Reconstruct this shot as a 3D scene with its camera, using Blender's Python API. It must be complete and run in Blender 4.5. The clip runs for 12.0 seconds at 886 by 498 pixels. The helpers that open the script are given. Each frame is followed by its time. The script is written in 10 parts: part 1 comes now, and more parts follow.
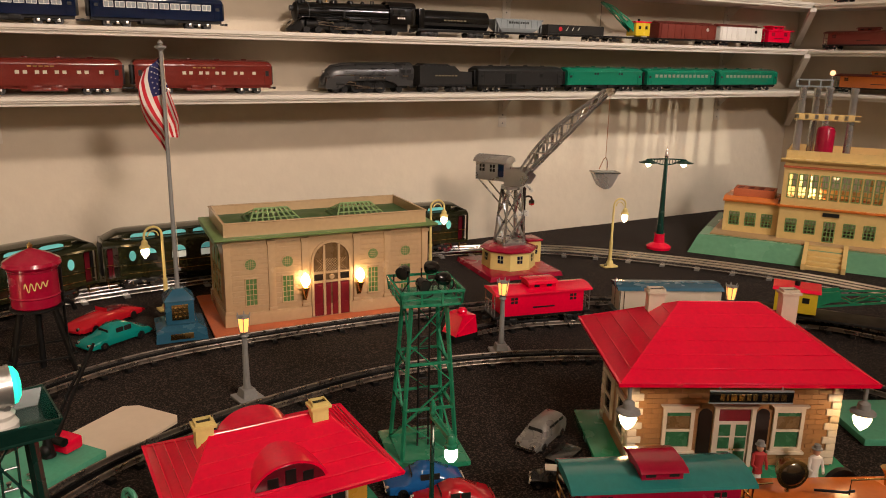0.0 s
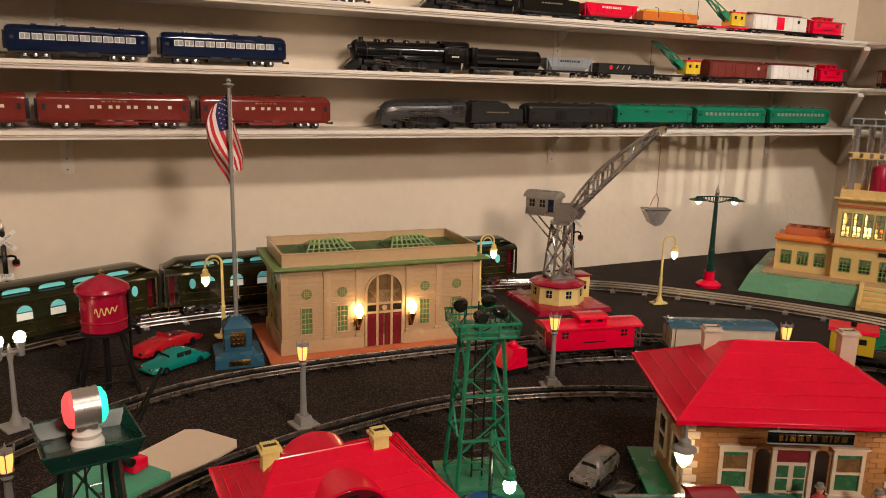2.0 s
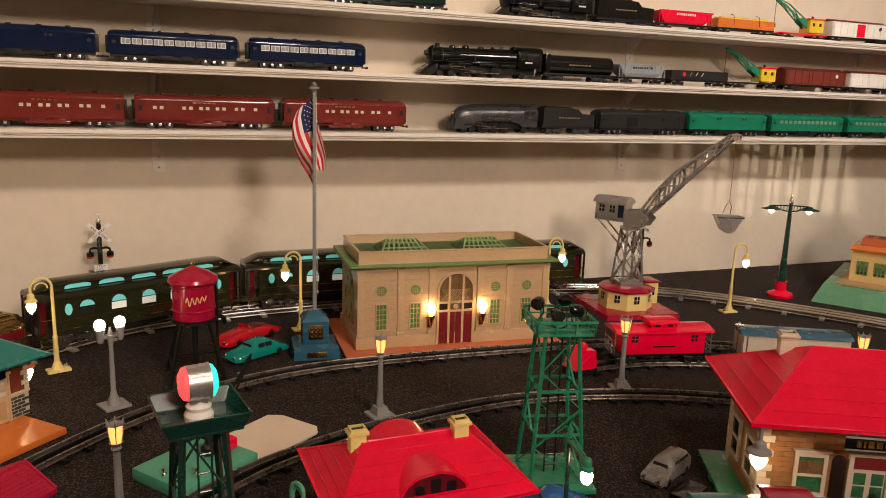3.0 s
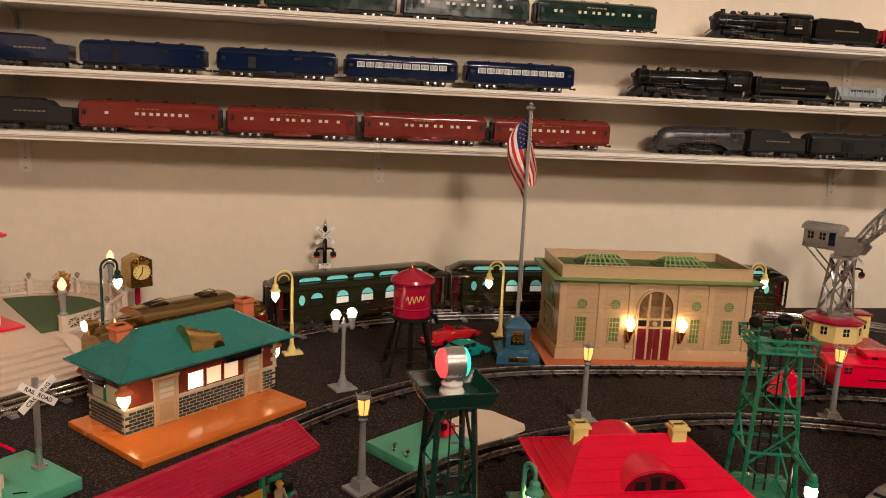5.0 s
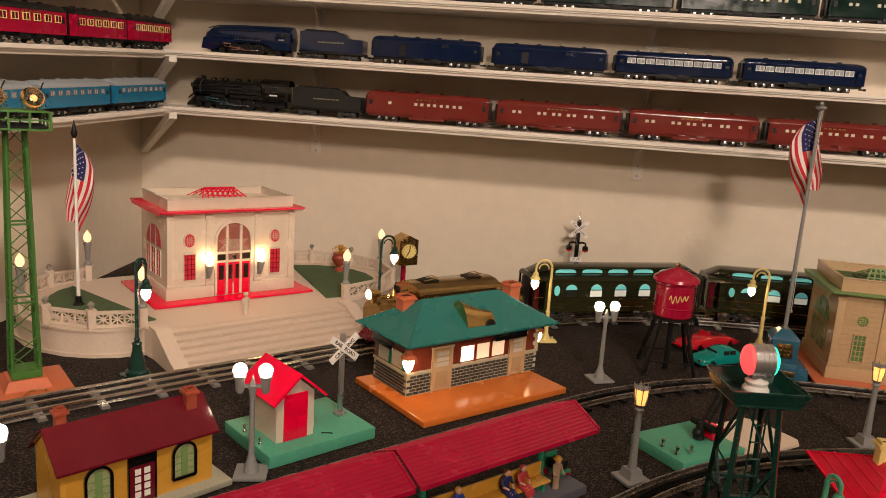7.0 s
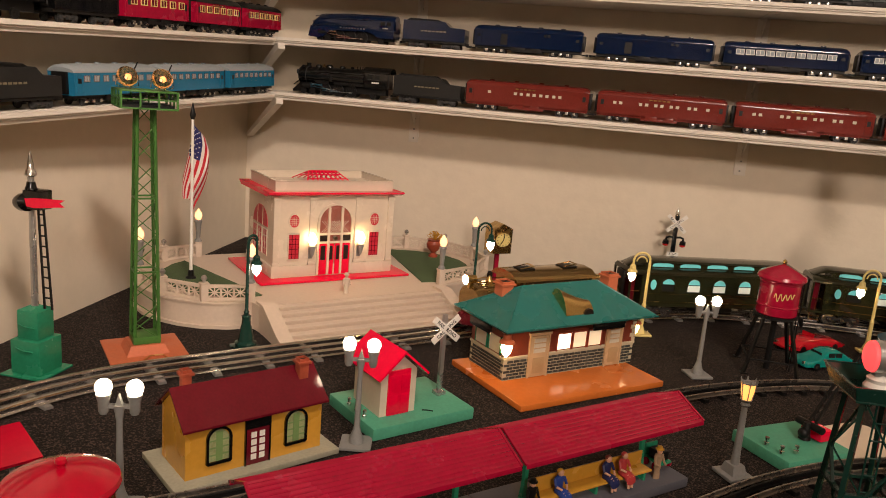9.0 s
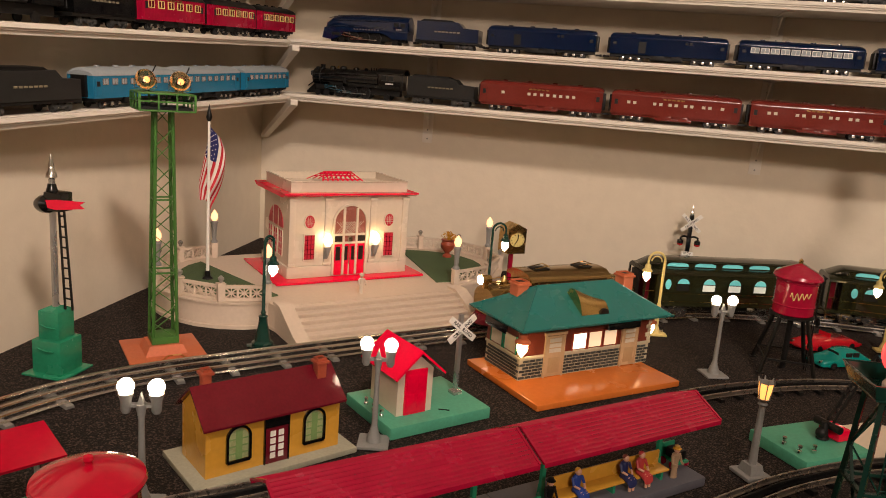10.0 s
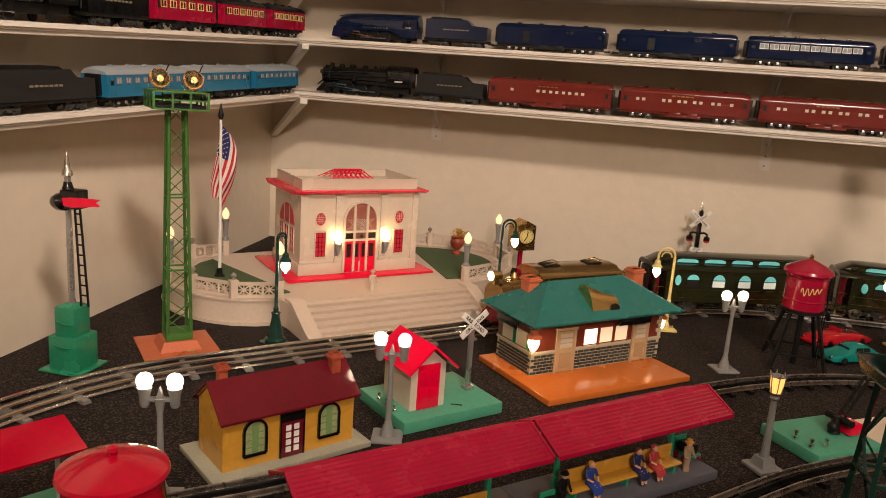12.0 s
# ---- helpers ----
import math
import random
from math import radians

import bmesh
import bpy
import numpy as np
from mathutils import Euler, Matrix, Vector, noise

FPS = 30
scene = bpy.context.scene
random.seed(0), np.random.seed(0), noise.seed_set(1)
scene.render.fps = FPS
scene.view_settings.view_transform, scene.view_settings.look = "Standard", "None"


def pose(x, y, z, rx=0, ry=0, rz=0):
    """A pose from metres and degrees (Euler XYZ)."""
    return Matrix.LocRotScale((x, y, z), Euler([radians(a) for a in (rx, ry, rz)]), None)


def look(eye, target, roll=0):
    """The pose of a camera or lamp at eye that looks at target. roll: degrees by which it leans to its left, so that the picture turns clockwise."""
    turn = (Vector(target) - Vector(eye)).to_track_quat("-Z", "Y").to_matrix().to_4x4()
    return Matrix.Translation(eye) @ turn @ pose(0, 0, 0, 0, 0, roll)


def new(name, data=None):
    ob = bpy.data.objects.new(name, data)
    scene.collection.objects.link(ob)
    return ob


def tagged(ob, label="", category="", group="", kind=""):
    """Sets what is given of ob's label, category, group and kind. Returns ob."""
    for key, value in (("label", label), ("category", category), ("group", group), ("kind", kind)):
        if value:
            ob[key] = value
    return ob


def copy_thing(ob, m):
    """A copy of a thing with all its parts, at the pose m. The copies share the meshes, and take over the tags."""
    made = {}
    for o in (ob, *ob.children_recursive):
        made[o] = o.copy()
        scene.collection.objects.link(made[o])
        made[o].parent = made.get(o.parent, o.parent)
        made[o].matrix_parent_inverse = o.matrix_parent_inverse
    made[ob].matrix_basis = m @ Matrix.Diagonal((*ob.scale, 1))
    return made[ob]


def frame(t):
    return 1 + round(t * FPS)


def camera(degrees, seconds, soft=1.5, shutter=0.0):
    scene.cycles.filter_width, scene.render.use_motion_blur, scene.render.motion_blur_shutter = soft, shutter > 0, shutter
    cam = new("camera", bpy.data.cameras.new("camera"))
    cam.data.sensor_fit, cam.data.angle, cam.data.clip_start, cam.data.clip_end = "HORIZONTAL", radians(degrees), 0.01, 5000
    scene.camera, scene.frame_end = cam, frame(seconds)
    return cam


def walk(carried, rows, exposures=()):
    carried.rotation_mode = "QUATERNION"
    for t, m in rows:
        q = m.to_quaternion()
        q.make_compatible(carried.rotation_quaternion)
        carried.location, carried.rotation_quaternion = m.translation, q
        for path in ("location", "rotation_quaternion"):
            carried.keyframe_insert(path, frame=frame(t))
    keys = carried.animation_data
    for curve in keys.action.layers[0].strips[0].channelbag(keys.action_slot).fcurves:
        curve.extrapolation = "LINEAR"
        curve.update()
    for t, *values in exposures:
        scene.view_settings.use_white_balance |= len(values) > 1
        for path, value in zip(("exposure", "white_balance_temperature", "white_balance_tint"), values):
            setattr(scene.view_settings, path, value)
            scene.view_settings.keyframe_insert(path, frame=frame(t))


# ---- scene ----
cam = camera(60.8, 12.0, soft=1.0)

PATH = [
    (0, (0.732, 0.255, 0.568), (1.692, 1.938, 0.074), 1.1),
    (0.5, (0.728, 0.252, 0.57), (1.663, 1.952, 0.084), 0.5),
    (1, (0.722, 0.255, 0.569), (1.627, 1.979, 0.107), 0.6),
    (1.5, (0.715, 0.254, 0.572), (1.613, 1.988, 0.141), 1.2),
    (2, (0.697, 0.245, 0.575), (1.571, 1.996, 0.163), 1.4),
    (2.5, (0.673, 0.237, 0.57), (1.491, 2.016, 0.165), 1.8),
    (3, (0.65, 0.221, 0.571), (1.386, 2.037, 0.17), 1.9),
    (3.2, (0.643, 0.217, 0.573), (1.341, 2.048, 0.174), 1.7),
    (4.8, (0.561, 0.163, 0.564), (0.915, 2.098, 0.201), 2.1),
    (5, (0.543, 0.161, 0.564), (0.859, 2.102, 0.2), 2.6),
    (5.5, (0.51, 0.153, 0.558), (0.693, 2.111, 0.191), 3.1),
    (6, (0.474, 0.144, 0.555), (0.497, 2.108, 0.181), 3.2),
    (6.5, (0.443, 0.133, 0.55), (0.319, 2.092, 0.166), 3.5),
    (7, (0.427, 0.127, 0.543), (0.195, 2.074, 0.15), 4.0),
    (7.5, (0.411, 0.12, 0.536), (0.099, 2.053, 0.131), 4.5),
    (9.5, (0.387, 0.097, 0.528), (-0.062, 1.999, 0.102), 4.7),
    (10, (0.384, 0.094, 0.528), (-0.078, 1.993, 0.102), 4.5),
    (10.5, (0.385, 0.09, 0.528), (-0.092, 1.985, 0.102), 4.3),
    (11, (0.38, 0.089, 0.526), (-0.103, 1.982, 0.099), 4.2),
    (11.5, (0.379, 0.086, 0.525), (-0.106, 1.978, 0.096), 4.2),
    (12, (0.377, 0.083, 0.525), (-0.1, 1.977, 0.094), 4.2),
]
walk(cam, [(t, look(eye, target, roll)) for t, eye, target, roll in PATH])

# ---- light ----
world = bpy.data.worlds.new("room_world")
scene.world = world
world.use_nodes = True
world.node_tree.nodes["Background"].inputs[0].default_value = (0.9, 0.75, 0.6, 1)
world.node_tree.nodes["Background"].inputs[1].default_value = 0.008
scene.view_settings.exposure = 0.0


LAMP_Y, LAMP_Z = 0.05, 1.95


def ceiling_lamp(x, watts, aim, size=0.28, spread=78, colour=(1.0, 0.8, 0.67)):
    """An unseen ceiling spot turned towards the shelves, placed by the shadows under them."""
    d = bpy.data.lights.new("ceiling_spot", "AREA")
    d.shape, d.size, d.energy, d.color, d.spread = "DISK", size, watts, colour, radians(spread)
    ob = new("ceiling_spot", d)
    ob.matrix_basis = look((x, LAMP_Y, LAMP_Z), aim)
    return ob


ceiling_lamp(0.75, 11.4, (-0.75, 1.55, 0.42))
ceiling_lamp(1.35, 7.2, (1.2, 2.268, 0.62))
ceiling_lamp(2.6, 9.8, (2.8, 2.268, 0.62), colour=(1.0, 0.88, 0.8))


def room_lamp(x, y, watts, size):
    """An unseen wide fill light added further back to soften the shelf shadows."""
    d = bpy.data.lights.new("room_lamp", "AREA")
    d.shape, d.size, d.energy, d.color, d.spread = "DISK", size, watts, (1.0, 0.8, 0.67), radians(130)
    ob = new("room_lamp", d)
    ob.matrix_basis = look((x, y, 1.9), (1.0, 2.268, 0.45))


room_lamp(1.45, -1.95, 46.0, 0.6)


# ---- materials ----
def nodes_of(name):
    m = bpy.data.materials.new(name)
    m.use_nodes = True
    nt = m.node_tree
    return m, nt, nt.nodes["Principled BSDF"]


def paint(name, col, rough=0.4, metal=0.0, vary=0.12, scale=30.0, bump=0.0, bscale=200.0, coat=0.0, speck=None, rand=0.0):
    """Painted or plain surface: colour varied at two scales, worn gloss, fine relief."""
    m, nt, b = nodes_of(name)
    rough = rough * 0.62 if coat else rough
    tc = nt.nodes.new("ShaderNodeTexCoord")
    n1 = nt.nodes.new("ShaderNodeTexNoise")
    n1.inputs["Scale"].default_value, n1.inputs["Detail"].default_value = scale, 4
    n2 = nt.nodes.new("ShaderNodeTexNoise")
    n2.inputs["Scale"].default_value, n2.inputs["Detail"].default_value = scale * 9, 3
    for n in (n1, n2):
        nt.links.new(tc.outputs["Object"], n.inputs["Vector"])
    add = nt.nodes.new("ShaderNodeMath")
    add.operation = "ADD"
    nt.links.new(n1.outputs["Fac"], add.inputs[0])
    nt.links.new(n2.outputs["Fac"], add.inputs[1])
    ramp = nt.nodes.new("ShaderNodeMapRange")
    ramp.inputs["From Min"].default_value, ramp.inputs["From Max"].default_value = 0.6, 1.4
    ramp.inputs["To Min"].default_value, ramp.inputs["To Max"].default_value = 1 - vary, 1 + vary
    nt.links.new(add.outputs[0], ramp.inputs["Value"])
    val = ramp.outputs["Result"]
    if rand:
        oi = nt.nodes.new("ShaderNodeObjectInfo")
        rr = nt.nodes.new("ShaderNodeMapRange")
        rr.inputs["To Min"].default_value, rr.inputs["To Max"].default_value = 1 - rand, 1 + rand
        nt.links.new(oi.outputs["Random"], rr.inputs["Value"])
        mu = nt.nodes.new("ShaderNodeMath")
        mu.operation = "MULTIPLY"
        nt.links.new(val, mu.inputs[0])
        nt.links.new(rr.outputs["Result"], mu.inputs[1])
        val = mu.outputs[0]
    mix = nt.nodes.new("ShaderNodeVectorMath")
    mix.operation = "SCALE"
    mix.inputs[0].default_value = col
    nt.links.new(val, mix.inputs["Scale"])
    nt.links.new(mix.outputs[0], b.inputs["Base Color"])
    rg = nt.nodes.new("ShaderNodeMapRange")
    rg.inputs["From Min"].default_value, rg.inputs["From Max"].default_value = 0.35, 0.7
    rg.inputs["To Min"].default_value, rg.inputs["To Max"].default_value = max(rough - 0.06, 0.03), min(rough + 0.1, 1)
    nt.links.new(n1.outputs["Fac"], rg.inputs["Value"])
    nt.links.new(rg.outputs["Result"], b.inputs["Roughness"])
    b.inputs["Metallic"].default_value = metal
    b.inputs["Coat Weight"].default_value = coat * 0.35
    b.inputs["Specular IOR Level"].default_value = 0.5 if coat else 0.3
    if bump:
        n3 = nt.nodes.new("ShaderNodeTexNoise")
        n3.inputs["Scale"].default_value, n3.inputs["Detail"].default_value = bscale, 5
        nt.links.new(tc.outputs["Object"], n3.inputs["Vector"])
        bp = nt.nodes.new("ShaderNodeBump")
        bp.inputs["Strength"].default_value, bp.inputs["Distance"].default_value = bump, 0.002
        nt.links.new(n3.outputs["Fac"], bp.inputs["Height"])
        nt.links.new(bp.outputs[0], b.inputs["Normal"])
    if speck:
        vo = nt.nodes.new("ShaderNodeTexNoise")
        vo.inputs["Scale"].default_value, vo.inputs["Detail"].default_value = speck[0], 1
        nt.links.new(tc.outputs["Object"], vo.inputs["Vector"])
        cr = nt.nodes.new("ShaderNodeValToRGB")
        cr.color_ramp.elements[0].position, cr.color_ramp.elements[1].position = 0.52, 0.68
        nt.links.new(vo.outputs["Fac"], cr.inputs["Fac"])
        mx = nt.nodes.new("ShaderNodeMix")
        mx.data_type = "RGBA"
        nt.links.new(cr.outputs["Color"], mx.inputs[0])
        nt.links.new(mix.outputs[0], mx.inputs[6])
        mx.inputs[7].default_value = (*speck[1], 1)
        nt.links.new(mx.outputs[2], b.inputs["Base Color"])
    return m


def glow(name, col, strength):
    m, nt, b = nodes_of(name)
    b.inputs["Base Color"].default_value = (*col, 1)
    b.inputs["Emission Color"].default_value = (*col, 1)
    b.inputs["Emission Strength"].default_value = strength
    return m


def clear_glass(name, tint=(1, 1, 1), rough=0.02):
    m, nt, b = nodes_of(name)
    b.inputs["Base Color"].default_value = (*tint, 1)
    b.inputs["Transmission Weight"].default_value = 1.0
    b.inputs["Roughness"].default_value = rough
    return m


WALL = paint("wall_plaster", (0.66, 0.58, 0.46), 0.85, vary=0.05, scale=3, bump=0.5, bscale=45)
CEIL = paint("ceiling_paint", (0.75, 0.7, 0.62), 0.9, vary=0.04, scale=4)
CARPET = paint("ground_carpet", (0.006, 0.004, 0.0033), 0.95, vary=0.5, scale=14, bump=1.0, bscale=420, speck=(360.0, (0.085, 0.056, 0.042)))
FLOOR = paint("floor_boards", (0.2, 0.12, 0.07), 0.5, vary=0.2, scale=6)
TRIM = paint("white_shelf_paint", (0.7, 0.65, 0.57), 0.5, vary=0.05, scale=8, bump=0.1, bscale=90)
RED = paint("red_enamel", (0.78, 0.001, 0.038), 0.26, vary=0.1, coat=0.3, scale=18)
RED2 = paint("crimson_enamel", (0.33, 0.004, 0.03), 0.36, vary=0.15, coat=0.25, scale=18)
MAROON = paint("maroon_enamel", (0.115, 0.006, 0.013), 0.22, vary=0.16, coat=0.6)
TUSCAN = paint("tuscan_red", (0.155, 0.022, 0.016), 0.27, vary=0.12, coat=0.3, scale=22)
CREAM = paint("cream_enamel", (0.61, 0.52, 0.41), 0.35, vary=0.05, coat=0.2, scale=12)
IVORY = paint("ivory_paint", (0.59, 0.485, 0.385), 0.5, vary=0.07, scale=14, bump=0.08, bscale=120)
TAN = paint("tan_enamel", (0.52, 0.36, 0.2), 0.32, vary=0.07, coat=0.25, scale=14)
# the tan again with shade mixed into its colour
TANDARK = paint("tan_shadowed_enamel", (0.42, 0.28, 0.14), 0.4, vary=0.08)
ORANGE = paint("orange_enamel", (0.585, 0.156, 0.0273), 0.35, vary=0.08, coat=0.25, scale=14)
TERRA = paint("terracotta_enamel", (0.52, 0.14, 0.06), 0.42, vary=0.12, scale=22)
TEAL = paint("teal_enamel", (0.01, 0.14, 0.125), 0.42, vary=0.08, coat=0.15, scale=16)
GREEN = paint("green_enamel", (0.02, 0.22, 0.115), 0.36, vary=0.12, coat=0.2, scale=20)
JADE = paint("jade_green_enamel", (0.08, 0.33, 0.21), 0.38, vary=0.14, scale=20)
MOSS = paint("moss_green_enamel", (0.06, 0.17, 0.035), 0.4, vary=0.12, scale=20)
SAGE = paint("sage_green_enamel", (0.16, 0.26, 0.09), 0.42, vary=0.1)
DKGREEN = paint("dark_green_enamel", (0.007, 0.038, 0.028), 0.35, vary=0.15, coat=0.2)
BLUE = paint("blue_enamel", (0.025, 0.1, 0.16), 0.35, vary=0.1, coat=0.25)
NAVY = paint("navy_enamel", (0.001, 0.0085, 0.036), 0.15, vary=0.15, coat=0.6)
SKY = paint("light_blue_enamel", (0.015, 0.15, 0.27), 0.32, vary=0.08, coat=0.3)
TOYBLUE = paint("toy_car_blue", (0.01, 0.1, 0.32), 0.2, vary=0.06, coat=0.5)
TOYTEAL = paint("toy_car_teal", (0.004, 0.22, 0.19), 0.22, vary=0.06, coat=0.5)
TOYRED = paint("toy_car_red", (0.45, 0.008, 0.018), 0.22, vary=0.06, coat=0.5)
BLACK = paint("black_enamel", (0.0035, 0.0035, 0.0035), 0.26, vary=0.3, coat=0.3)
SOOT = paint("flat_black", (0.0045, 0.0042, 0.004), 0.5, vary=0.3)
GUN = paint("gunmetal_paint", (0.06, 0.06, 0.06), 0.3, metal=0.5, vary=0.12)
CARGREY = paint("dark_grey_paint", (0.018, 0.018, 0.0175), 0.36, vary=0.18)
GREY = paint("grey_paint", (0.23, 0.23, 0.22), 0.45, vary=0.1)
LTGREY = paint("hopper_grey", (0.25, 0.28, 0.29), 0.45, vary=0.1)
SILVER = paint("aluminium_paint", (0.46, 0.45, 0.43), 0.27, metal=0.75, vary=0.06, scale=8)
CHROME = paint("nickel_plate", (0.75, 0.73, 0.7), 0.16, metal=1.0, vary=0.05)
RAIL = paint("tinned_rail", (0.74, 0.73, 0.71), 0.17, metal=1.0, vary=0.05, scale=6)
DARKRAIL = paint("dark_rail", (0.34, 0.3, 0.26), 0.28, metal=0.9, vary=0.3, scale=60)
BRASS = paint("brass_plate", (0.62, 0.42, 0.16), 0.24, metal=1.0, vary=0.15, scale=25)
OLIVEBRASS = paint("gilt_loco_paint", (0.33, 0.22, 0.085), 0.24, metal=0.9, vary=0.14, coat=0.3)
OLIVE = paint("olive_green_enamel", (0.02, 0.021, 0.008), 0.2, vary=0.14, coat=0.6)
DARKOLIVE = paint("dark_olive_roof", (0.017, 0.018, 0.008), 0.24, vary=0.16, coat=0.5)
COPPER = paint("copper_wire", (0.5, 0.2, 0.1), 0.3, metal=1.0)
YELLOW = paint("yellow_enamel", (0.7, 0.5, 0.03), 0.35, vary=0.08, coat=0.2)
MUSTARD = paint("mustard_enamel", (0.55, 0.28, 0.035), 0.4, vary=0.09, coat=0.15, scale=16)
PALEYEL = paint("pale_yellow_enamel", (0.72, 0.58, 0.22), 0.4, vary=0.07)
BUFF = paint("buff_yellow_enamel", (0.7, 0.5, 0.2), 0.36, vary=0.06, coat=0.2, scale=12)
WHITE = paint("white_enamel", (0.75, 0.72, 0.66), 0.4, vary=0.06)
BROWN = paint("boxcar_brown", (0.16, 0.03, 0.02), 0.45, vary=0.12)
BRICKRED = paint("brick_red_enamel", (0.3, 0.06, 0.03), 0.45, vary=0.15)
BRICK = paint("printed_brick", (0.045, 0.05, 0.045), 0.45, vary=0.2, rand=0.35)
MORTAR = paint("printed_mortar", (0.5, 0.44, 0.3), 0.5, vary=0.1)
WOODTAN = paint("ribbed_tan_wall", (0.3, 0.15, 0.06), 0.45, vary=0.12, rand=0.12)
BOARD = paint("pale_cardboard", (0.68, 0.57, 0.44), 0.8, vary=0.04, scale=10)
STONE = paint("stone_grey_tin", (0.33, 0.32, 0.24), 0.55, vary=0.15, scale=25)
SLATE = paint("slate_grey_platform", (0.085, 0.085, 0.1), 0.5, vary=0.12)
FLAGRED = paint("flag_red_cloth", (0.5, 0.02, 0.03), 0.8, vary=0.1)
FLAGWHITE = paint("flag_white_cloth", (0.72, 0.66, 0.6), 0.8, vary=0.05)
FLAGBLUE = paint("flag_blue_cloth", (0.02, 0.022, 0.1), 0.8, vary=0.1)
DARKWIN = paint("dark_window_film", (0.02, 0.02, 0.018), 0.15, vary=0.1)
GREENWIN = paint("green_window_film", (0.1, 0.2, 0.06), 0.3, vary=0.12)
REDWIN = paint("red_window_film", (0.45, 0.02, 0.04), 0.3, vary=0.1)
DOORRED = paint("dark_red_door", (0.17, 0.012, 0.018), 0.35, vary=0.12)
SAGEWIN = paint("sage_window_film", (0.3, 0.33, 0.16), 0.3, vary=0.25, scale=60)
PALEWIN = paint("pale_window_film", (0.55, 0.5, 0.38), 0.35, vary=0.08)
GREENPATCH = paint("flocked_grass", (0.07, 0.11, 0.05), 0.9, vary=0.3, scale=40, bump=0.6, bscale=500)
SKIN = paint("figure_flesh_paint", (0.6, 0.33, 0.22), 0.5)
BULB = glow("lit_bulb_warm", (1.0, 0.66, 0.32), 20.0)
LTTEAL = paint("light_teal_enamel", (0.025, 0.2, 0.19), 0.3, vary=0.12, coat=0.2, scale=14)
TANKRED = paint("tank_red_enamel", (0.46, 0.002, 0.022), 0.24, vary=0.12, coat=0.4, scale=14)
PLINTHGREEN = paint("pale_green_enamel", (0.12, 0.29, 0.17), 0.25, vary=0.12, scale=9)
CARSILVER = paint("dull_silver_paint", (0.24, 0.235, 0.225), 0.3, metal=0.5, vary=0.1)
ROOFSAGE = paint("dark_sage_roof", (0.05, 0.11, 0.035), 0.5, vary=0.15)
PALESAGE = paint("pale_sage_enamel", (0.24, 0.36, 0.15), 0.42, vary=0.1)
GLOBE = glow("lit_globe_white", (1.0, 0.8, 0.56), 22.0)
AMBER = glow("lit_amber_lantern", (1.0, 0.42, 0.1), 1.7)
DIMBULB = glow("lit_bulb_peach", (1.0, 0.5, 0.24), 1.9)
LITWIN = glow("lit_window", (1.0, 0.85, 0.62), 2.2)
STATIONGREEN = paint("green_station_pane", (0.035, 0.13, 0.06), 0.25, vary=0.25, scale=50)
LENSGLASS = paint("headlamp_reflector", (0.3, 0.26, 0.2), 0.12, metal=1.0, vary=0.2)
BRICKWALL = paint("printed_brick_wall", (0.17, 0.035, 0.018), 0.42, vary=0.3, scale=60)
LITYEL = glow("lit_window_yellow", (1.0, 0.78, 0.5), 0.5)
LITTEAL = glow("lit_teal_window", (0.16, 0.6, 0.6), 0.24)
LITSALOON = glow("lit_saloon_pane", (0.7, 0.72, 0.62), 0.34)
INNERBULB = glow("lit_inner_bulb", (1.0, 0.72, 0.4), 1.6)
NICHE = paint("dark_brown_niche", (0.018, 0.011, 0.008), 0.35, vary=0.15)
GILTGREY = paint("worn_gilt_lettering", (0.2, 0.17, 0.11), 0.4, vary=0.2)
DULLPANE = paint("grey_green_window_film", (0.16, 0.24, 0.17), 0.3, vary=0.15)
PINKGLASS = paint("dull_pink_glass", (0.3, 0.1, 0.075), 0.25, vary=0.25, scale=50)
BRONZEGLASS = paint("bronze_lattice_glass", (0.16, 0.095, 0.04), 0.3, vary=0.25, scale=60)
LITRED = glow("lit_red_lens", (1.0, 0.06, 0.06), 1.5)
LITGREEN = glow("lit_green_lens", (0.03, 0.9, 0.6), 1.2)
REDLENS = paint("red_lens", (0.6, 0.02, 0.02), 0.12, vary=0.05, coat=0.6)
GLASS = clear_glass("clear_glass")
AMBERGLASS = clear_glass("amber_glass", (1.0, 0.82, 0.55), 0.08)


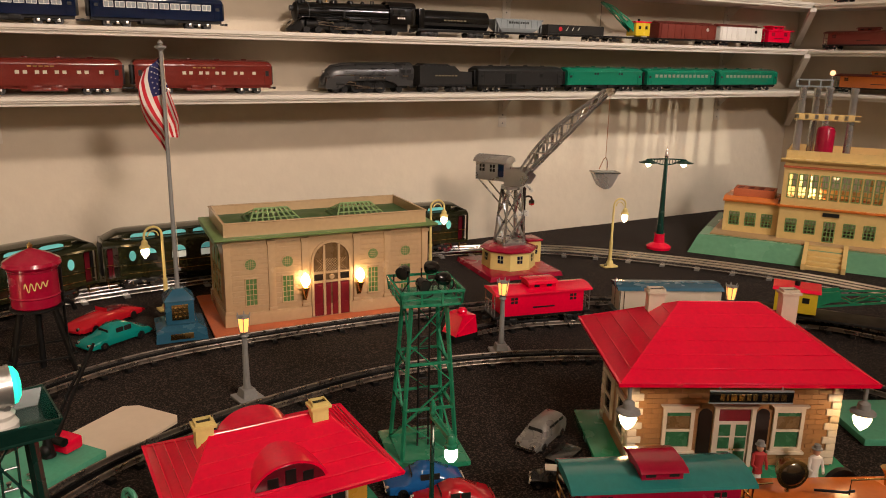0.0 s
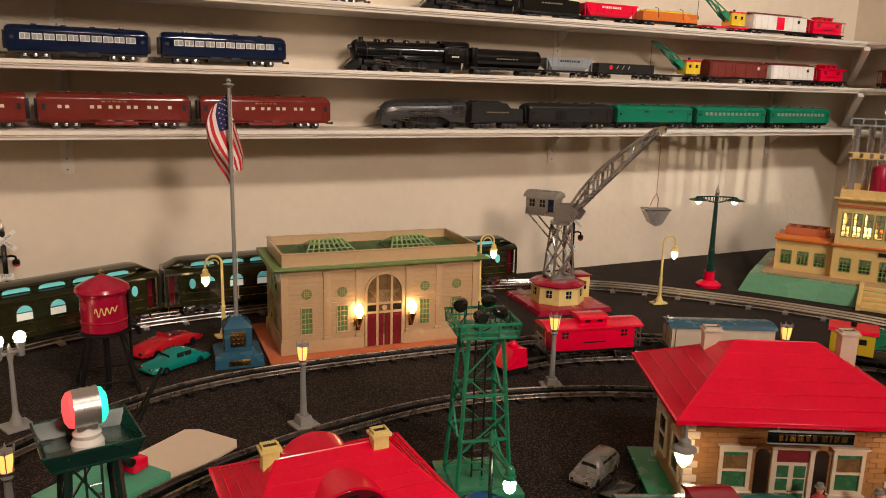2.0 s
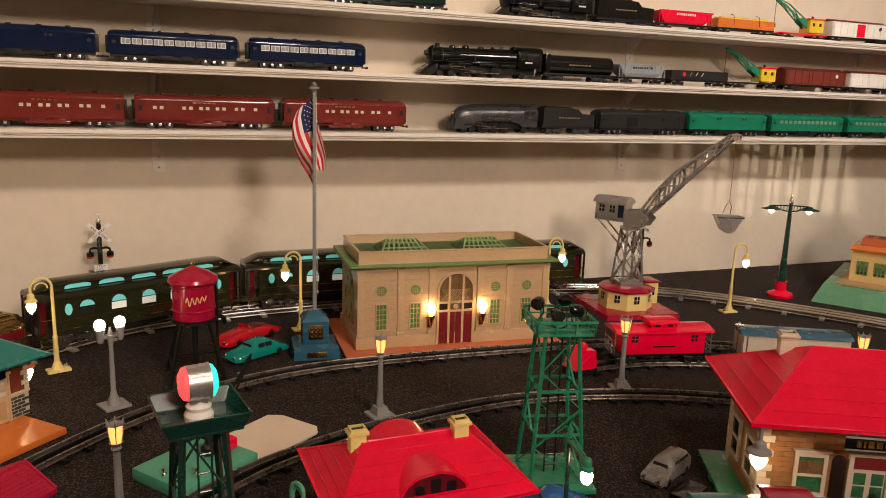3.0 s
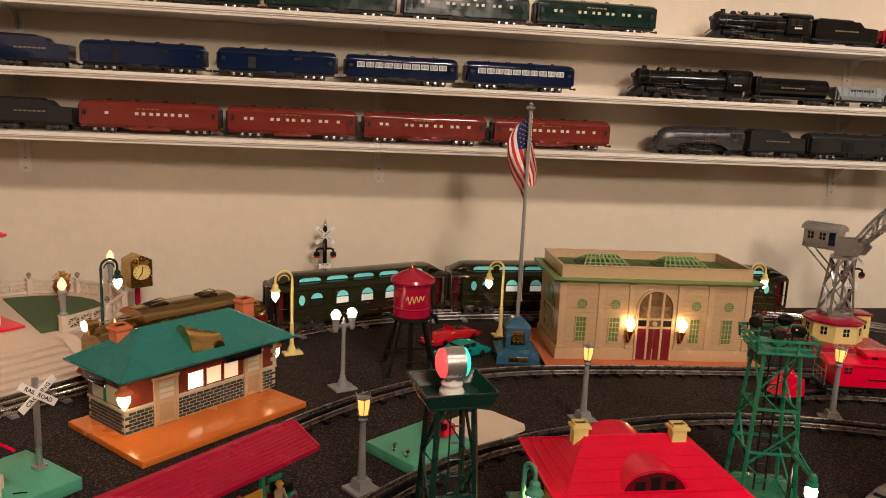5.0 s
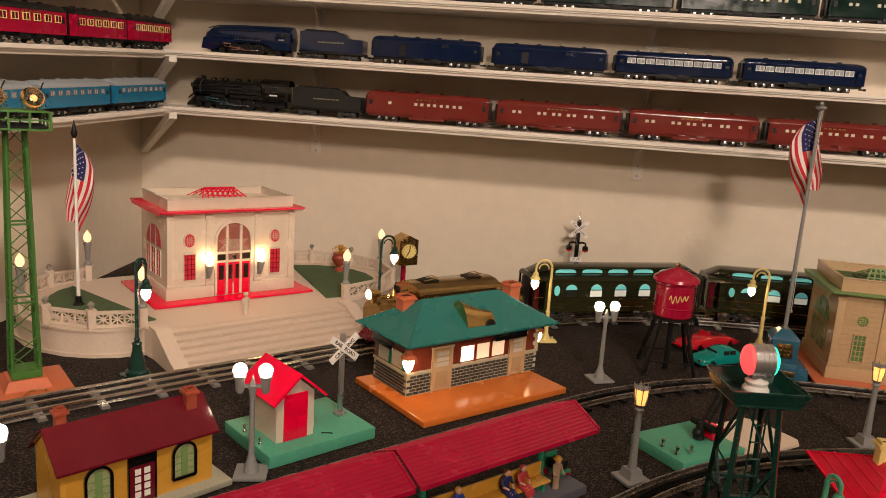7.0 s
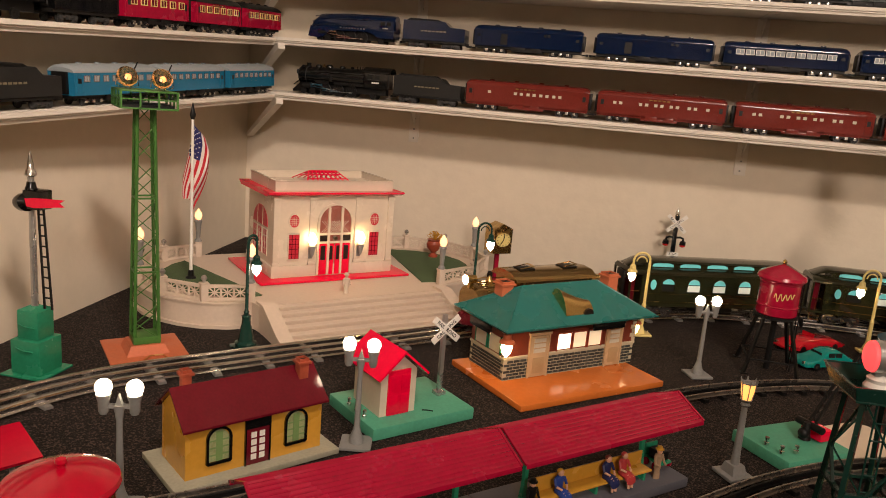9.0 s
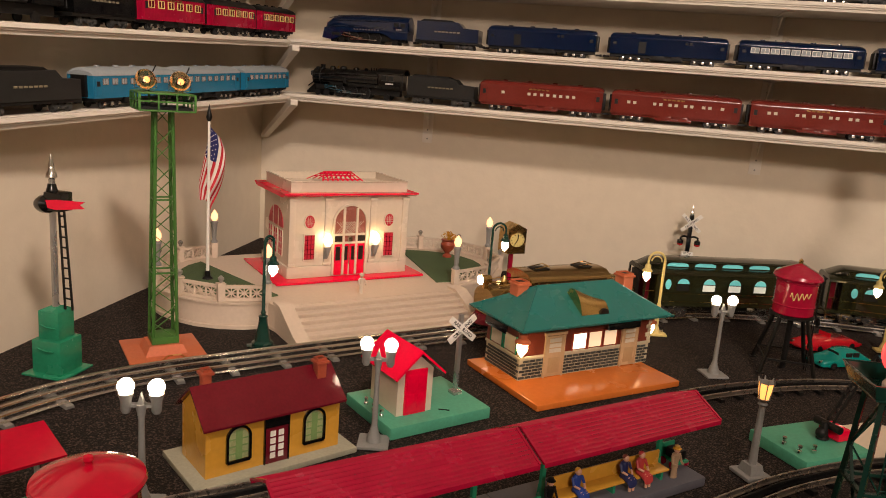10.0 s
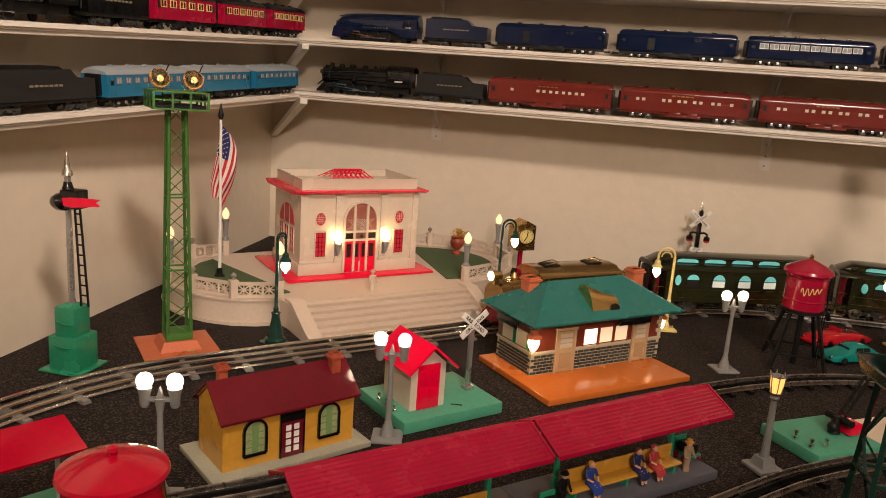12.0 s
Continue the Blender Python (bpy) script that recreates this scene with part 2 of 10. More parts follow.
# ---- building tools ----
class Geo:
    """A heap of vertices and faces that becomes one mesh."""

    def __init__(self):
        self.v, self.f = [], []

    def add(self, verts, faces, m=None):
        o = len(self.v)
        self.v += [tuple(m @ Vector(p)) if m else tuple(p) for p in verts]
        self.f += [tuple(i + o for i in f) for f in faces]
        return self

    def box(self, x0, x1, y0, y1, z0, z1, bev=0.0, m=None):
        if bev <= 0:
            v = [(x, y, z) for z in (z0, z1) for y in (y0, y1) for x in (x0, x1)]
            return self.add(v, [(0, 2, 3, 1), (4, 5, 7, 6), (0, 1, 5, 4), (2, 6, 7, 3), (0, 4, 6, 2), (1, 3, 7, 5)], m)
        bm = bmesh.new()
        bmesh.ops.create_cube(bm, size=1)
        for v in bm.verts:
            v.co = Vector((x0 + (v.co.x + 0.5) * (x1 - x0), y0 + (v.co.y + 0.5) * (y1 - y0), z0 + (v.co.z + 0.5) * (z1 - z0)))
        b = min(bev, 0.45 * min(x1 - x0, y1 - y0, z1 - z0))
        bmesh.ops.bevel(bm, geom=bm.edges[:], offset=b, segments=2, profile=0.6, affect="EDGES")
        bm.verts.index_update()
        v, f = [v.co.copy() for v in bm.verts], [[w.index for w in p.verts] for p in bm.faces]
        bm.free()
        return self.add(v, f, m)

    def rod(self, p0, p1, r0, r1=None, n=10, m=None):
        """A tapered rod between two points."""
        r1 = r0 if r1 is None else r1
        a, b = Vector(p0), Vector(p1)
        q = (b - a).to_track_quat("Z", "Y").to_matrix()
        v = []
        for c, r in ((a, r0), (b, r1)):
            v += [c + q @ Vector((r * math.cos(2 * math.pi * i / n), r * math.sin(2 * math.pi * i / n), 0)) for i in range(n)]
        f = [(i, (i + 1) % n, n + (i + 1) % n, n + i) for i in range(n)] + [tuple(range(n))[::-1], tuple(range(n, 2 * n))]
        return self.add(v, f, m)

    def bar(self, p0, p1, w, h=None, m=None):
        """A square bar between two points."""
        h = h or w
        a, b = Vector(p0), Vector(p1)
        q = (b - a).to_track_quat("Z", "Y").to_matrix()
        v = [c + q @ Vector((sx * w / 2, sy * h / 2, 0)) for c in (a, b) for sx, sy in ((-1, -1), (1, -1), (1, 1), (-1, 1))]
        return self.add(v, [(0, 1, 5, 4), (1, 2, 6, 5), (2, 3, 7, 6), (3, 0, 4, 7), (3, 2, 1, 0), (4, 5, 6, 7)], m)

    def lathe(self, prof, n=20, at=(0, 0, 0), m=None, sx=1.0, sy=1.0):
        """A turned shape from (radius, height) pairs."""
        v, f = [], []
        for r, z in prof:
            v += [(at[0] + sx * r * math.cos(2 * math.pi * i / n), at[1] + sy * r * math.sin(2 * math.pi * i / n), at[2] + z) for i in range(n)]
        for k in range(len(prof) - 1):
            f += [(k * n + i, k * n + (i + 1) % n, (k + 1) * n + (i + 1) % n, (k + 1) * n + i) for i in range(n)]
        f += [tuple(range(n))[::-1], tuple(range((len(prof) - 1) * n, len(prof) * n))]
        return self.add(v, f, m)

    def ball(self, c, r, n=14, sz=1.0, m=None):
        prof = [(max(r * math.sin(math.pi * k / 9), 0.0002), -r * sz * math.cos(math.pi * k / 9)) for k in range(10)]
        return self.lathe(prof, n, c, m)

    def prism(self, poly, d0, d1, m=None, axis="y"):
        """A polygon in x, z pulled out along y (or in y, z along x, or in x, y along z)."""
        n = len(poly)
        put = {"y": lambda a, b, d: (a, d, b), "x": lambda a, b, d: (d, a, b), "z": lambda a, b, d: (a, b, d)}[axis]
        v = [put(a, b, d) for d in (d0, d1) for a, b in poly]
        f = [(i, (i + 1) % n, n + (i + 1) % n, n + i) for i in range(n)] + [tuple(range(n))[::-1], tuple(range(n, 2 * n))]
        return self.add(v, f, m)

    def loft(self, rings, m=None):
        """Closed rings of equal count joined by faces and capped."""
        n, v, f = len(rings[0]), [], []
        for ring in rings:
            v += [tuple(p) for p in ring]
        for k in range(len(rings) - 1):
            f += [(k * n + i, k * n + (i + 1) % n, (k + 1) * n + (i + 1) % n, (k + 1) * n + i) for i in range(n)]
        f += [tuple(range(n))[::-1], tuple(range((len(rings) - 1) * n, len(rings) * n))]
        return self.add(v, f, m)

    def tube(self, pts, r, n=8, m=None):
        pts = [Vector(p) for p in pts]
        rings, up = [], Vector((0.13, 0.31, 0.94))
        for i, p in enumerate(pts):
            d = (pts[min(i + 1, len(pts) - 1)] - pts[max(i - 1, 0)]).normalized()
            s = d.cross(up).normalized()
            w = s.cross(d)
            rings.append([p + r * (math.cos(2 * math.pi * k / n) * s + math.sin(2 * math.pi * k / n) * w) for k in range(n)])
        return self.loft(rings, m)

    def mesh(self, name, smooth=35):
        me = bpy.data.meshes.new(name)
        me.from_pydata(self.v, [], self.f)
        bm = bmesh.new()
        bm.from_mesh(me)
        bmesh.ops.recalc_face_normals(bm, faces=bm.faces[:])
        bm.to_mesh(me)
        bm.free()
        if smooth:
            me.polygons.foreach_set("use_smooth", [True] * len(me.polygons))
            me.set_sharp_from_angle(angle=radians(smooth))
        return me


def part(name, geo, material, parent=None, label="", smooth=35, at=None):
    me = geo if isinstance(geo, bpy.types.Mesh) else geo.mesh(name, smooth)
    if not me.materials:
        me.materials.append(material)
    ob = new(name, me)
    if parent:
        ob.parent = parent
    if at is not None:
        ob.matrix_basis = at
    if label:
        ob["label"] = label
    return ob


def thing(name, m, label, category, group="", kind=""):
    ob = new(name)
    ob.empty_display_size = 0.02
    ob.matrix_basis = m
    return tagged(ob, label, category, group, kind)


def put(x, y, turn=0.0, z=0.0):
    return pose(x, y, z, 0, 0, turn)


def words(name, text, size, m, parent, material, depth=0.0004, align="CENTER"):
    """Raised lettering in the built-in font, in the plane x, z facing -y."""
    cu = bpy.data.curves.new(name, "FONT")
    cu.body, cu.size, cu.extrude, cu.align_x, cu.align_y = text, size, depth, align, "CENTER"
    cu.resolution_u = 2
    tmp = bpy.data.objects.new(name, cu)
    scene.collection.objects.link(tmp)
    me = bpy.data.meshes.new_from_object(tmp.evaluated_get(bpy.context.evaluated_depsgraph_get()))
    bpy.data.objects.remove(tmp)
    bpy.data.curves.remove(cu)
    me.materials.clear()
    me.materials.append(material)
    ob = new(name, me)
    ob.parent = parent
    ob.matrix_basis = m @ pose(0, 0, 0, 90)
    return ob


# ---- the room ----
NORTH, EAST, SOUTH, CEILING, FLOORZ = 2.268, 3.47, -2.2, 2.0, -0.75


def west_x(y):
    """The west wall leans a little off square."""
    return -0.757 + (NORTH - y) * 0.077


def structure(name, geo, material, label, smooth=0):
    return tagged(part(name, geo, material, None, "", smooth), label, name.split("_")[0], kind="structure")


structure("wall_north", Geo().box(-1.0, EAST + 0.1, NORTH, NORTH + 0.1, FLOORZ, CEILING), WALL, "cream painted plaster wall behind the shelves")
structure("wall_east", Geo().box(EAST, EAST + 0.1, SOUTH - 0.1, NORTH, FLOORZ, CEILING), WALL, "cream painted plaster wall with shelves")
structure("wall_south", Geo().box(-0.6, EAST, SOUTH - 0.1, SOUTH, FLOORZ, CEILING), WALL, "plain cream plaster wall closing the room")
structure("wall_west", Geo().prism([(west_x(NORTH), NORTH), (west_x(SOUTH - 0.1), SOUTH - 0.1), (west_x(SOUTH - 0.1) - 0.2, SOUTH - 0.1), (west_x(NORTH) - 0.2, NORTH)], FLOORZ, CEILING, axis="z"), WALL, "cream painted plaster wall meeting the corner")
structure("ceiling", Geo().box(-1.0, EAST + 0.1, SOUTH - 0.1, NORTH + 0.1, CEILING, CEILING + 0.08), CEIL, "plain off-white painted ceiling")
structure("floor", Geo().box(-1.0, EAST + 0.1, SOUTH - 0.1, NORTH + 0.1, FLOORZ - 0.08, FLOORZ), FLOOR, "plain brown boarded floor below the layout table")
table = thing("layout_table", put(0, 0), "large train table covered in dark brown speckled carpet", "table")
part("tabletop", Geo().prism([(west_x(0.42) + 0.002, 0.42), (EAST - 0.002, 0.42), (EAST - 0.002, NORTH - 0.001), (west_x(NORTH) + 0.003, NORTH - 0.001)], -0.045, -0.006, axis="z"), FLOOR, table, smooth=0)


def carpet():
    """Looped pile with a slightly uneven nap."""
    nx, ny = 150, 66
    v, f = [], []
    for j in range(ny + 1):
        y = 0.42 + (NORTH - 0.002 - 0.42) * j / ny
        x0, x1 = west_x(y) + 0.004, EAST - 0.003
        for i in range(nx + 1):
            x = x0 + (x1 - x0) * i / nx
            v.append((x, y, -0.0012 + 0.0012 * noise.noise((x * 9, y * 9, 0))))
    for j in range(ny):
        f += [(j * (nx + 1) + i, j * (nx + 1) + i + 1, (j + 1) * (nx + 1) + i + 1, (j + 1) * (nx + 1) + i) for i in range(nx)]
    return Geo().add(v, f)


part("carpet", carpet(), CARPET, table, "dark brown speckled carpet")
for lx, ly in ((-0.4, 0.55), (1.4, 0.55), (3.3, 0.55), (-0.6, 2.1), (1.4, 2.1), (3.3, 2.1)):
    part("leg", Geo().box(lx - 0.04, lx + 0.04, ly - 0.04, ly + 0.04, FLOORZ, -0.045), FLOOR, table)


# ---- shelves ----
SHELF_TOP = (0.470, 0.618, 0.779)


def shelf_profile(depth):
    """Board with a stepped moulding on its front edge; depth counts back from the front."""
    return [(0.0125, 0.0), (0.0125, -0.017), (depth, -0.017), (depth, 0.0)]


def moulding_profile():
    return [(0.0, -0.0004), (0.0, -0.0085), (0.004, -0.0095), (0.004, -0.0125), (0.008, -0.0135), (0.009, -0.0195), (0.018, -0.0205), (0.02, -0.0172), (0.0124, -0.0172), (0.0124, -0.0004)]


# the side shelves run a little off square and sag away from the corner
WEST_EDGE = pose(-0.5575, NORTH - 0.2, 0, 0, -2.6, 88.35)


def shelf(name, z, side):
    depth = 0.199
    if side == "north":
        ob = thing(name, put(0, NORTH - 0.2, 0, z), "long white painted shelf with moulded edge, full of toy trains", "shelf", "wall shelves")
        part("board", Geo().prism(shelf_profile(depth), -0.562 - 0.19, EAST - 0.004, axis="x"), TRIM, ob, smooth=0)
        part("edge_moulding", Geo().prism(moulding_profile(), -0.562 - 0.19, EAST - 0.004, axis="x"), TRIM, ob, smooth=0)
    elif side == "west":
        ob = thing(name, WEST_EDGE @ Matrix.Translation((0, 0, z)), "white painted shelf with moulded edge on the side wall", "shelf", "wall shelves")
        part("board", Geo().prism([(-1.4, 0.0125), (-0.003, 0.0125), (-0.003, 0.192), (-1.4, 0.045)], -0.017, 0.0, axis="z"), TRIM, ob, smooth=0)
        part("edge_moulding", Geo().prism(moulding_profile(), -1.4, -0.003, axis="x"), TRIM, ob, smooth=0)
    else:
        ob = thing(name, pose(EAST - 0.2, NORTH - 0.2, z, 0, 0, -90), "white painted shelf with moulded edge on the side wall", "shelf", "wall shelves")
        part("board", Geo().prism(shelf_profile(depth), 0.003, 1.9, axis="x"), TRIM, ob, smooth=0)
        part("edge_moulding", Geo().prism(moulding_profile(), 0.003, 1.9, axis="x"), TRIM, ob, smooth=0)
    return ob


for z in SHELF_TOP:
    shelf("shelf", z, "north")
    shelf("shelf", z - 0.004, "west")
    shelf("shelf", z - 0.004, "east")


def shelf_bracket():
    ob = thing("shelf_bracket", put(0, 0), "white painted steel angle bracket screwed to the wall", "bracket", "shelf brackets")
    part("wall_leg", Geo().box(-0.015, 0.015, -0.0035, -0.0005, -0.098, 0.0, 0.001), TRIM, ob)
    part("arm", Geo().box(-0.0115, 0.0115, -0.15, -0.0036, -0.0032, -0.0002, 0.001), TRIM, ob)
    rib = Geo().prism([(-0.0037, -0.05), (-0.0037, -0.0034), (-0.06, -0.0034)], -0.0015, 0.0015, axis="x")
    part("rib", rib, TRIM, ob)
    for k in (-0.03, -0.06, -0.086):
        part("screw", Geo().rod((0, -0.0035, k), (0, -0.005, k), 0.0026, 0.0018, 8), GREY, ob)
    return ob


BRACKET = shelf_bracket()
first = True
for z in SHELF_TOP:
    for x in (-0.219, 0.695, 2.086, 3.06):
        m = pose(x, NORTH, z - 0.0172)
        if first:
            BRACKET.matrix_basis, first = m, False
        else:
            copy_thing(BRACKET, m)
    for x, sgn in ((west_x(NORTH - 0.02), 1), (EAST, -1)):
        corner = thing("corner_brace", pose(x + sgn * 0.01, NORTH - 0.012, z - 0.018, 0, 0, -45 if sgn > 0 else 225), "white diagonal brace under the shelf corner", "brace", "corner braces")
        part("strut", Geo().prism([(0.0, -0.122), (0.012, -0.128), (0.27, -0.014), (0.27, 0.0), (0.25, 0.0)], -0.01, 0.01), TRIM, corner)


# ---- tracks ----
def flow(pts, step=0.012):
    """A smooth line through points of the plan, at even steps."""
    p = [np.array(q, float) for q in pts]
    p = [2 * p[0] - p[1]] + p + [2 * p[-1] - p[-2]]
    out = []
    for i in range(1, len(p) - 2):
        a, b, c, d = p[i - 1:i + 3]
        for k in range(40):
            t = k / 40
            out.append(0.5 * (2 * b + (c - a) * t + (2 * a - 5 * b + 4 * c - d) * t * t + (3 * b - a - 3 * c + d) * t ** 3))
    out.append(p[-2])
    out = np.array(out)
    s = np.r_[0, np.cumsum(np.hypot(*np.diff(out, axis=0).T))]
    u = np.arange(0, s[-1], step)
    return np.stack([np.interp(u, s, out[:, 0]), np.interp(u, s, out[:, 1])], 1)


def side_line(line, off):
    d = np.gradient(line, axis=0)
    d /= np.hypot(d[:, 0], d[:, 1])[:, None]
    return line + np.stack([-d[:, 1], d[:, 0]], 1) * off


def rail_geo(line, z, r, web):
    """Tubular tinplate rail: round head, thin web, folded flange."""
    prof = [(-r * 1.9, 0), (r * 1.9, 0), (r * 1.9, 0.0006), (0.0006, 0.0008), (0.0006, web), (r, web + r * 0.6), (r * 0.7, web + r * 1.5), (0, web + r * 1.9), (-r * 0.7, web + r * 1.5), (-r, web + r * 0.6), (-0.0006, web), (-0.0006, 0.0008), (-r * 1.9, 0.0006)]
    lines = [side_line(line, a) for a, _ in prof]
    return Geo().loft([[(lines[k][i][0], lines[k][i][1], z + prof[k][1]) for k in range(len(prof))] for i in range(len(line))])


def track(line, gauge, label, rail_mat, centre_mat, tie_mat, tie_len, tie_w, tie_h, tie_step, r, web, name="toy_track"):
    ob = thing(name, put(0, 0), label, "track", "toy railway tracks")
    for off, mt in ((-gauge / 2, rail_mat), (0, centre_mat), (gauge / 2, rail_mat)):
        part("rail", rail_geo(side_line(line, off), tie_h, r, web), mt, ob)
    tie = Geo().prism([(-tie_w / 2, 0), (tie_w / 2, 0), (tie_w / 2 * 0.8, tie_h), (-tie_w / 2 * 0.8, tie_h)], -tie_len / 2, tie_len / 2).mesh("tie", 0)
    s = 0.0
    for i in range(1, len(line) - 1):
        s += math.hypot(*(line[i] - line[i - 1]))
        if s > tie_step:
            s = 0.0
            d = line[i + 1] - line[i - 1]
            part("tie", tie, tie_mat, ob, at=pose(line[i][0], line[i][1], 0, 0, 0, math.degrees(math.atan2(d[1], d[0]))))
    return ob


OUTER = flow([(-0.50, 0.45), (-0.505, 0.7), (-0.475, 0.92), (-0.395, 1.11), (-0.24, 1.29), (-0.05, 1.49), (0.2, 1.745), (0.40, 1.925), (0.59, 2.06), (0.80, 2.125), (1.05, 2.15), (1.4, 2.155), (1.75, 2.14), (1.98, 2.075), (2.16, 1.965), (2.33, 1.775), (2.47, 1.58), (2.57, 1.38), (2.63, 1.1), (2.65, 0.6)])
MIDDLE = flow([(-0.20, 0.55), (-0.13, 0.77), (-0.02, 0.89), (0.2, 1.12), (0.42, 1.345), (0.576, 1.5), (0.72, 1.602), (0.85, 1.662), (1.0, 1.69), (1.2, 1.69), (1.43, 1.675), (1.65, 1.652), (1.85, 1.59), (2.05, 1.48), (2.2, 1.37), (2.35, 1.2), (2.42, 0.9)])
SIDING = flow([(1.475, 1.515), (1.58, 1.525), (1.7, 1.507), (1.85, 1.452), (2.0, 1.375), (2.13, 1.295), (2.25, 1.19), (2.33, 1.0), (2.36, 0.8)])
INNER = flow([(0.25, 0.62), (0.40, 0.88), (0.597, 1.122), (0.70, 1.222), (0.81, 1.3), (0.95, 1.358), (1.081, 1.39), (1.25, 1.413), (1.4, 1.402), (1.55, 1.36), (1.684, 1.298), (1.83, 1.2), (1.98, 1.05), (2.06, 0.8)])
GAUGE = 0.057
track(OUTER, GAUGE, "wide bright tinplate three-rail track along the wall", RAIL, RAIL, SILVER, 0.088, 0.014, 0.005, 0.085, 0.0029, 0.008, "wide_track")
for ln, lab in ((MIDDLE, "dark three-rail toy track with black ties on carpet"), (SIDING, "short dark three-rail toy siding holding freight cars"), (INNER, "dark three-rail toy track curving across the carpet")):
    track(ln, 0.032, lab, DARKRAIL, SOOT, SOOT, 0.056, 0.011, 0.006, 0.036, 0.0016, 0.006)


# ---- the tin stations ----
def arch(w, z0, z1, n=10):
    """Round-headed outline in x, z."""
    r = w / 2
    return [(-r, z0), (r, z0)] + [(r * math.cos(math.pi * k / n), z1 - r + r * math.sin(math.pi * k / n)) for k in range(n + 1)]


def at_x(poly, x):
    return [(a + x, b) for a, b in poly]


def disc(r, x, z, n=18, sz=1.0):
    return [(x + r * math.cos(2 * math.pi * k / n), z + r * sz * math.sin(2 * math.pi * k / n)) for k in range(n)]


def window_grid(parent, x, z0, z1, w, y, pane, bars, nx=3, nz=4, frame=None, name="window"):
    """Rectangular tin window: sunk pane, frame and glazing bars, facing -y at depth y."""
    win = part(name, Geo().box(x - w / 2, x + w / 2, y - 0.0008, y + 0.001, z0, z1), pane, parent, smooth=0)
    g = Geo()
    for k in range(nx + 1):
        xx = x - w / 2 + w * k / nx
        g.box(xx - 0.0006, xx + 0.0006, y - 0.0018, y - 0.0004, z0, z1)
    for k in range(nz + 1):
        zz = z0 + (z1 - z0) * k / nz
        g.box(x - w / 2 - 0.0006, x + w / 2 + 0.0006, y - 0.0017, y - 0.0003, zz - 0.0006, zz + 0.0006)
    part("glazing_grid", g, bars, win, smooth=0)
    if frame:
        g = Geo()
        t = 0.0022
        for a, b, c, d in ((x - w / 2 - t, x - w / 2, z0 - t, z1 + t), (x + w / 2, x + w / 2 + t, z0 - t, z1 + t), (x - w / 2, x + w / 2, z1, z1 + t), (x - w / 2 - 0.001, x + w / 2 + 0.001, z0 - t, z0)):
            g.box(a, b, y - 0.003, y, c, d)
        part("window_frame", g, frame, win, smooth=0)
    return win


def sconce(parent, x, z, y, metal, lit):
    s = part("sconce", Geo().rod((x, y, z - 0.016), (x, y - 0.012, z - 0.016), 0.003).box(x - 0.005, x + 0.005, y - 0.003, y, z - 0.04, z - 0.01, 0.001).lathe([(0.0015, -0.034), (0.004, -0.028), (0.0062, -0.018), (0.0086, -0.012), (0.0086, -0.008), (0.0045, -0.006)], 14, (x, y - 0.012, z)), metal, parent)
    part("bulb", Geo().lathe([(0.004, -0.006), (0.0095, 0.001), (0.0102, 0.008), (0.0074, 0.016), (0.0015, 0.0225)], 16, (x, y - 0.012, z)), lit, s, "lit warm glass bulb")


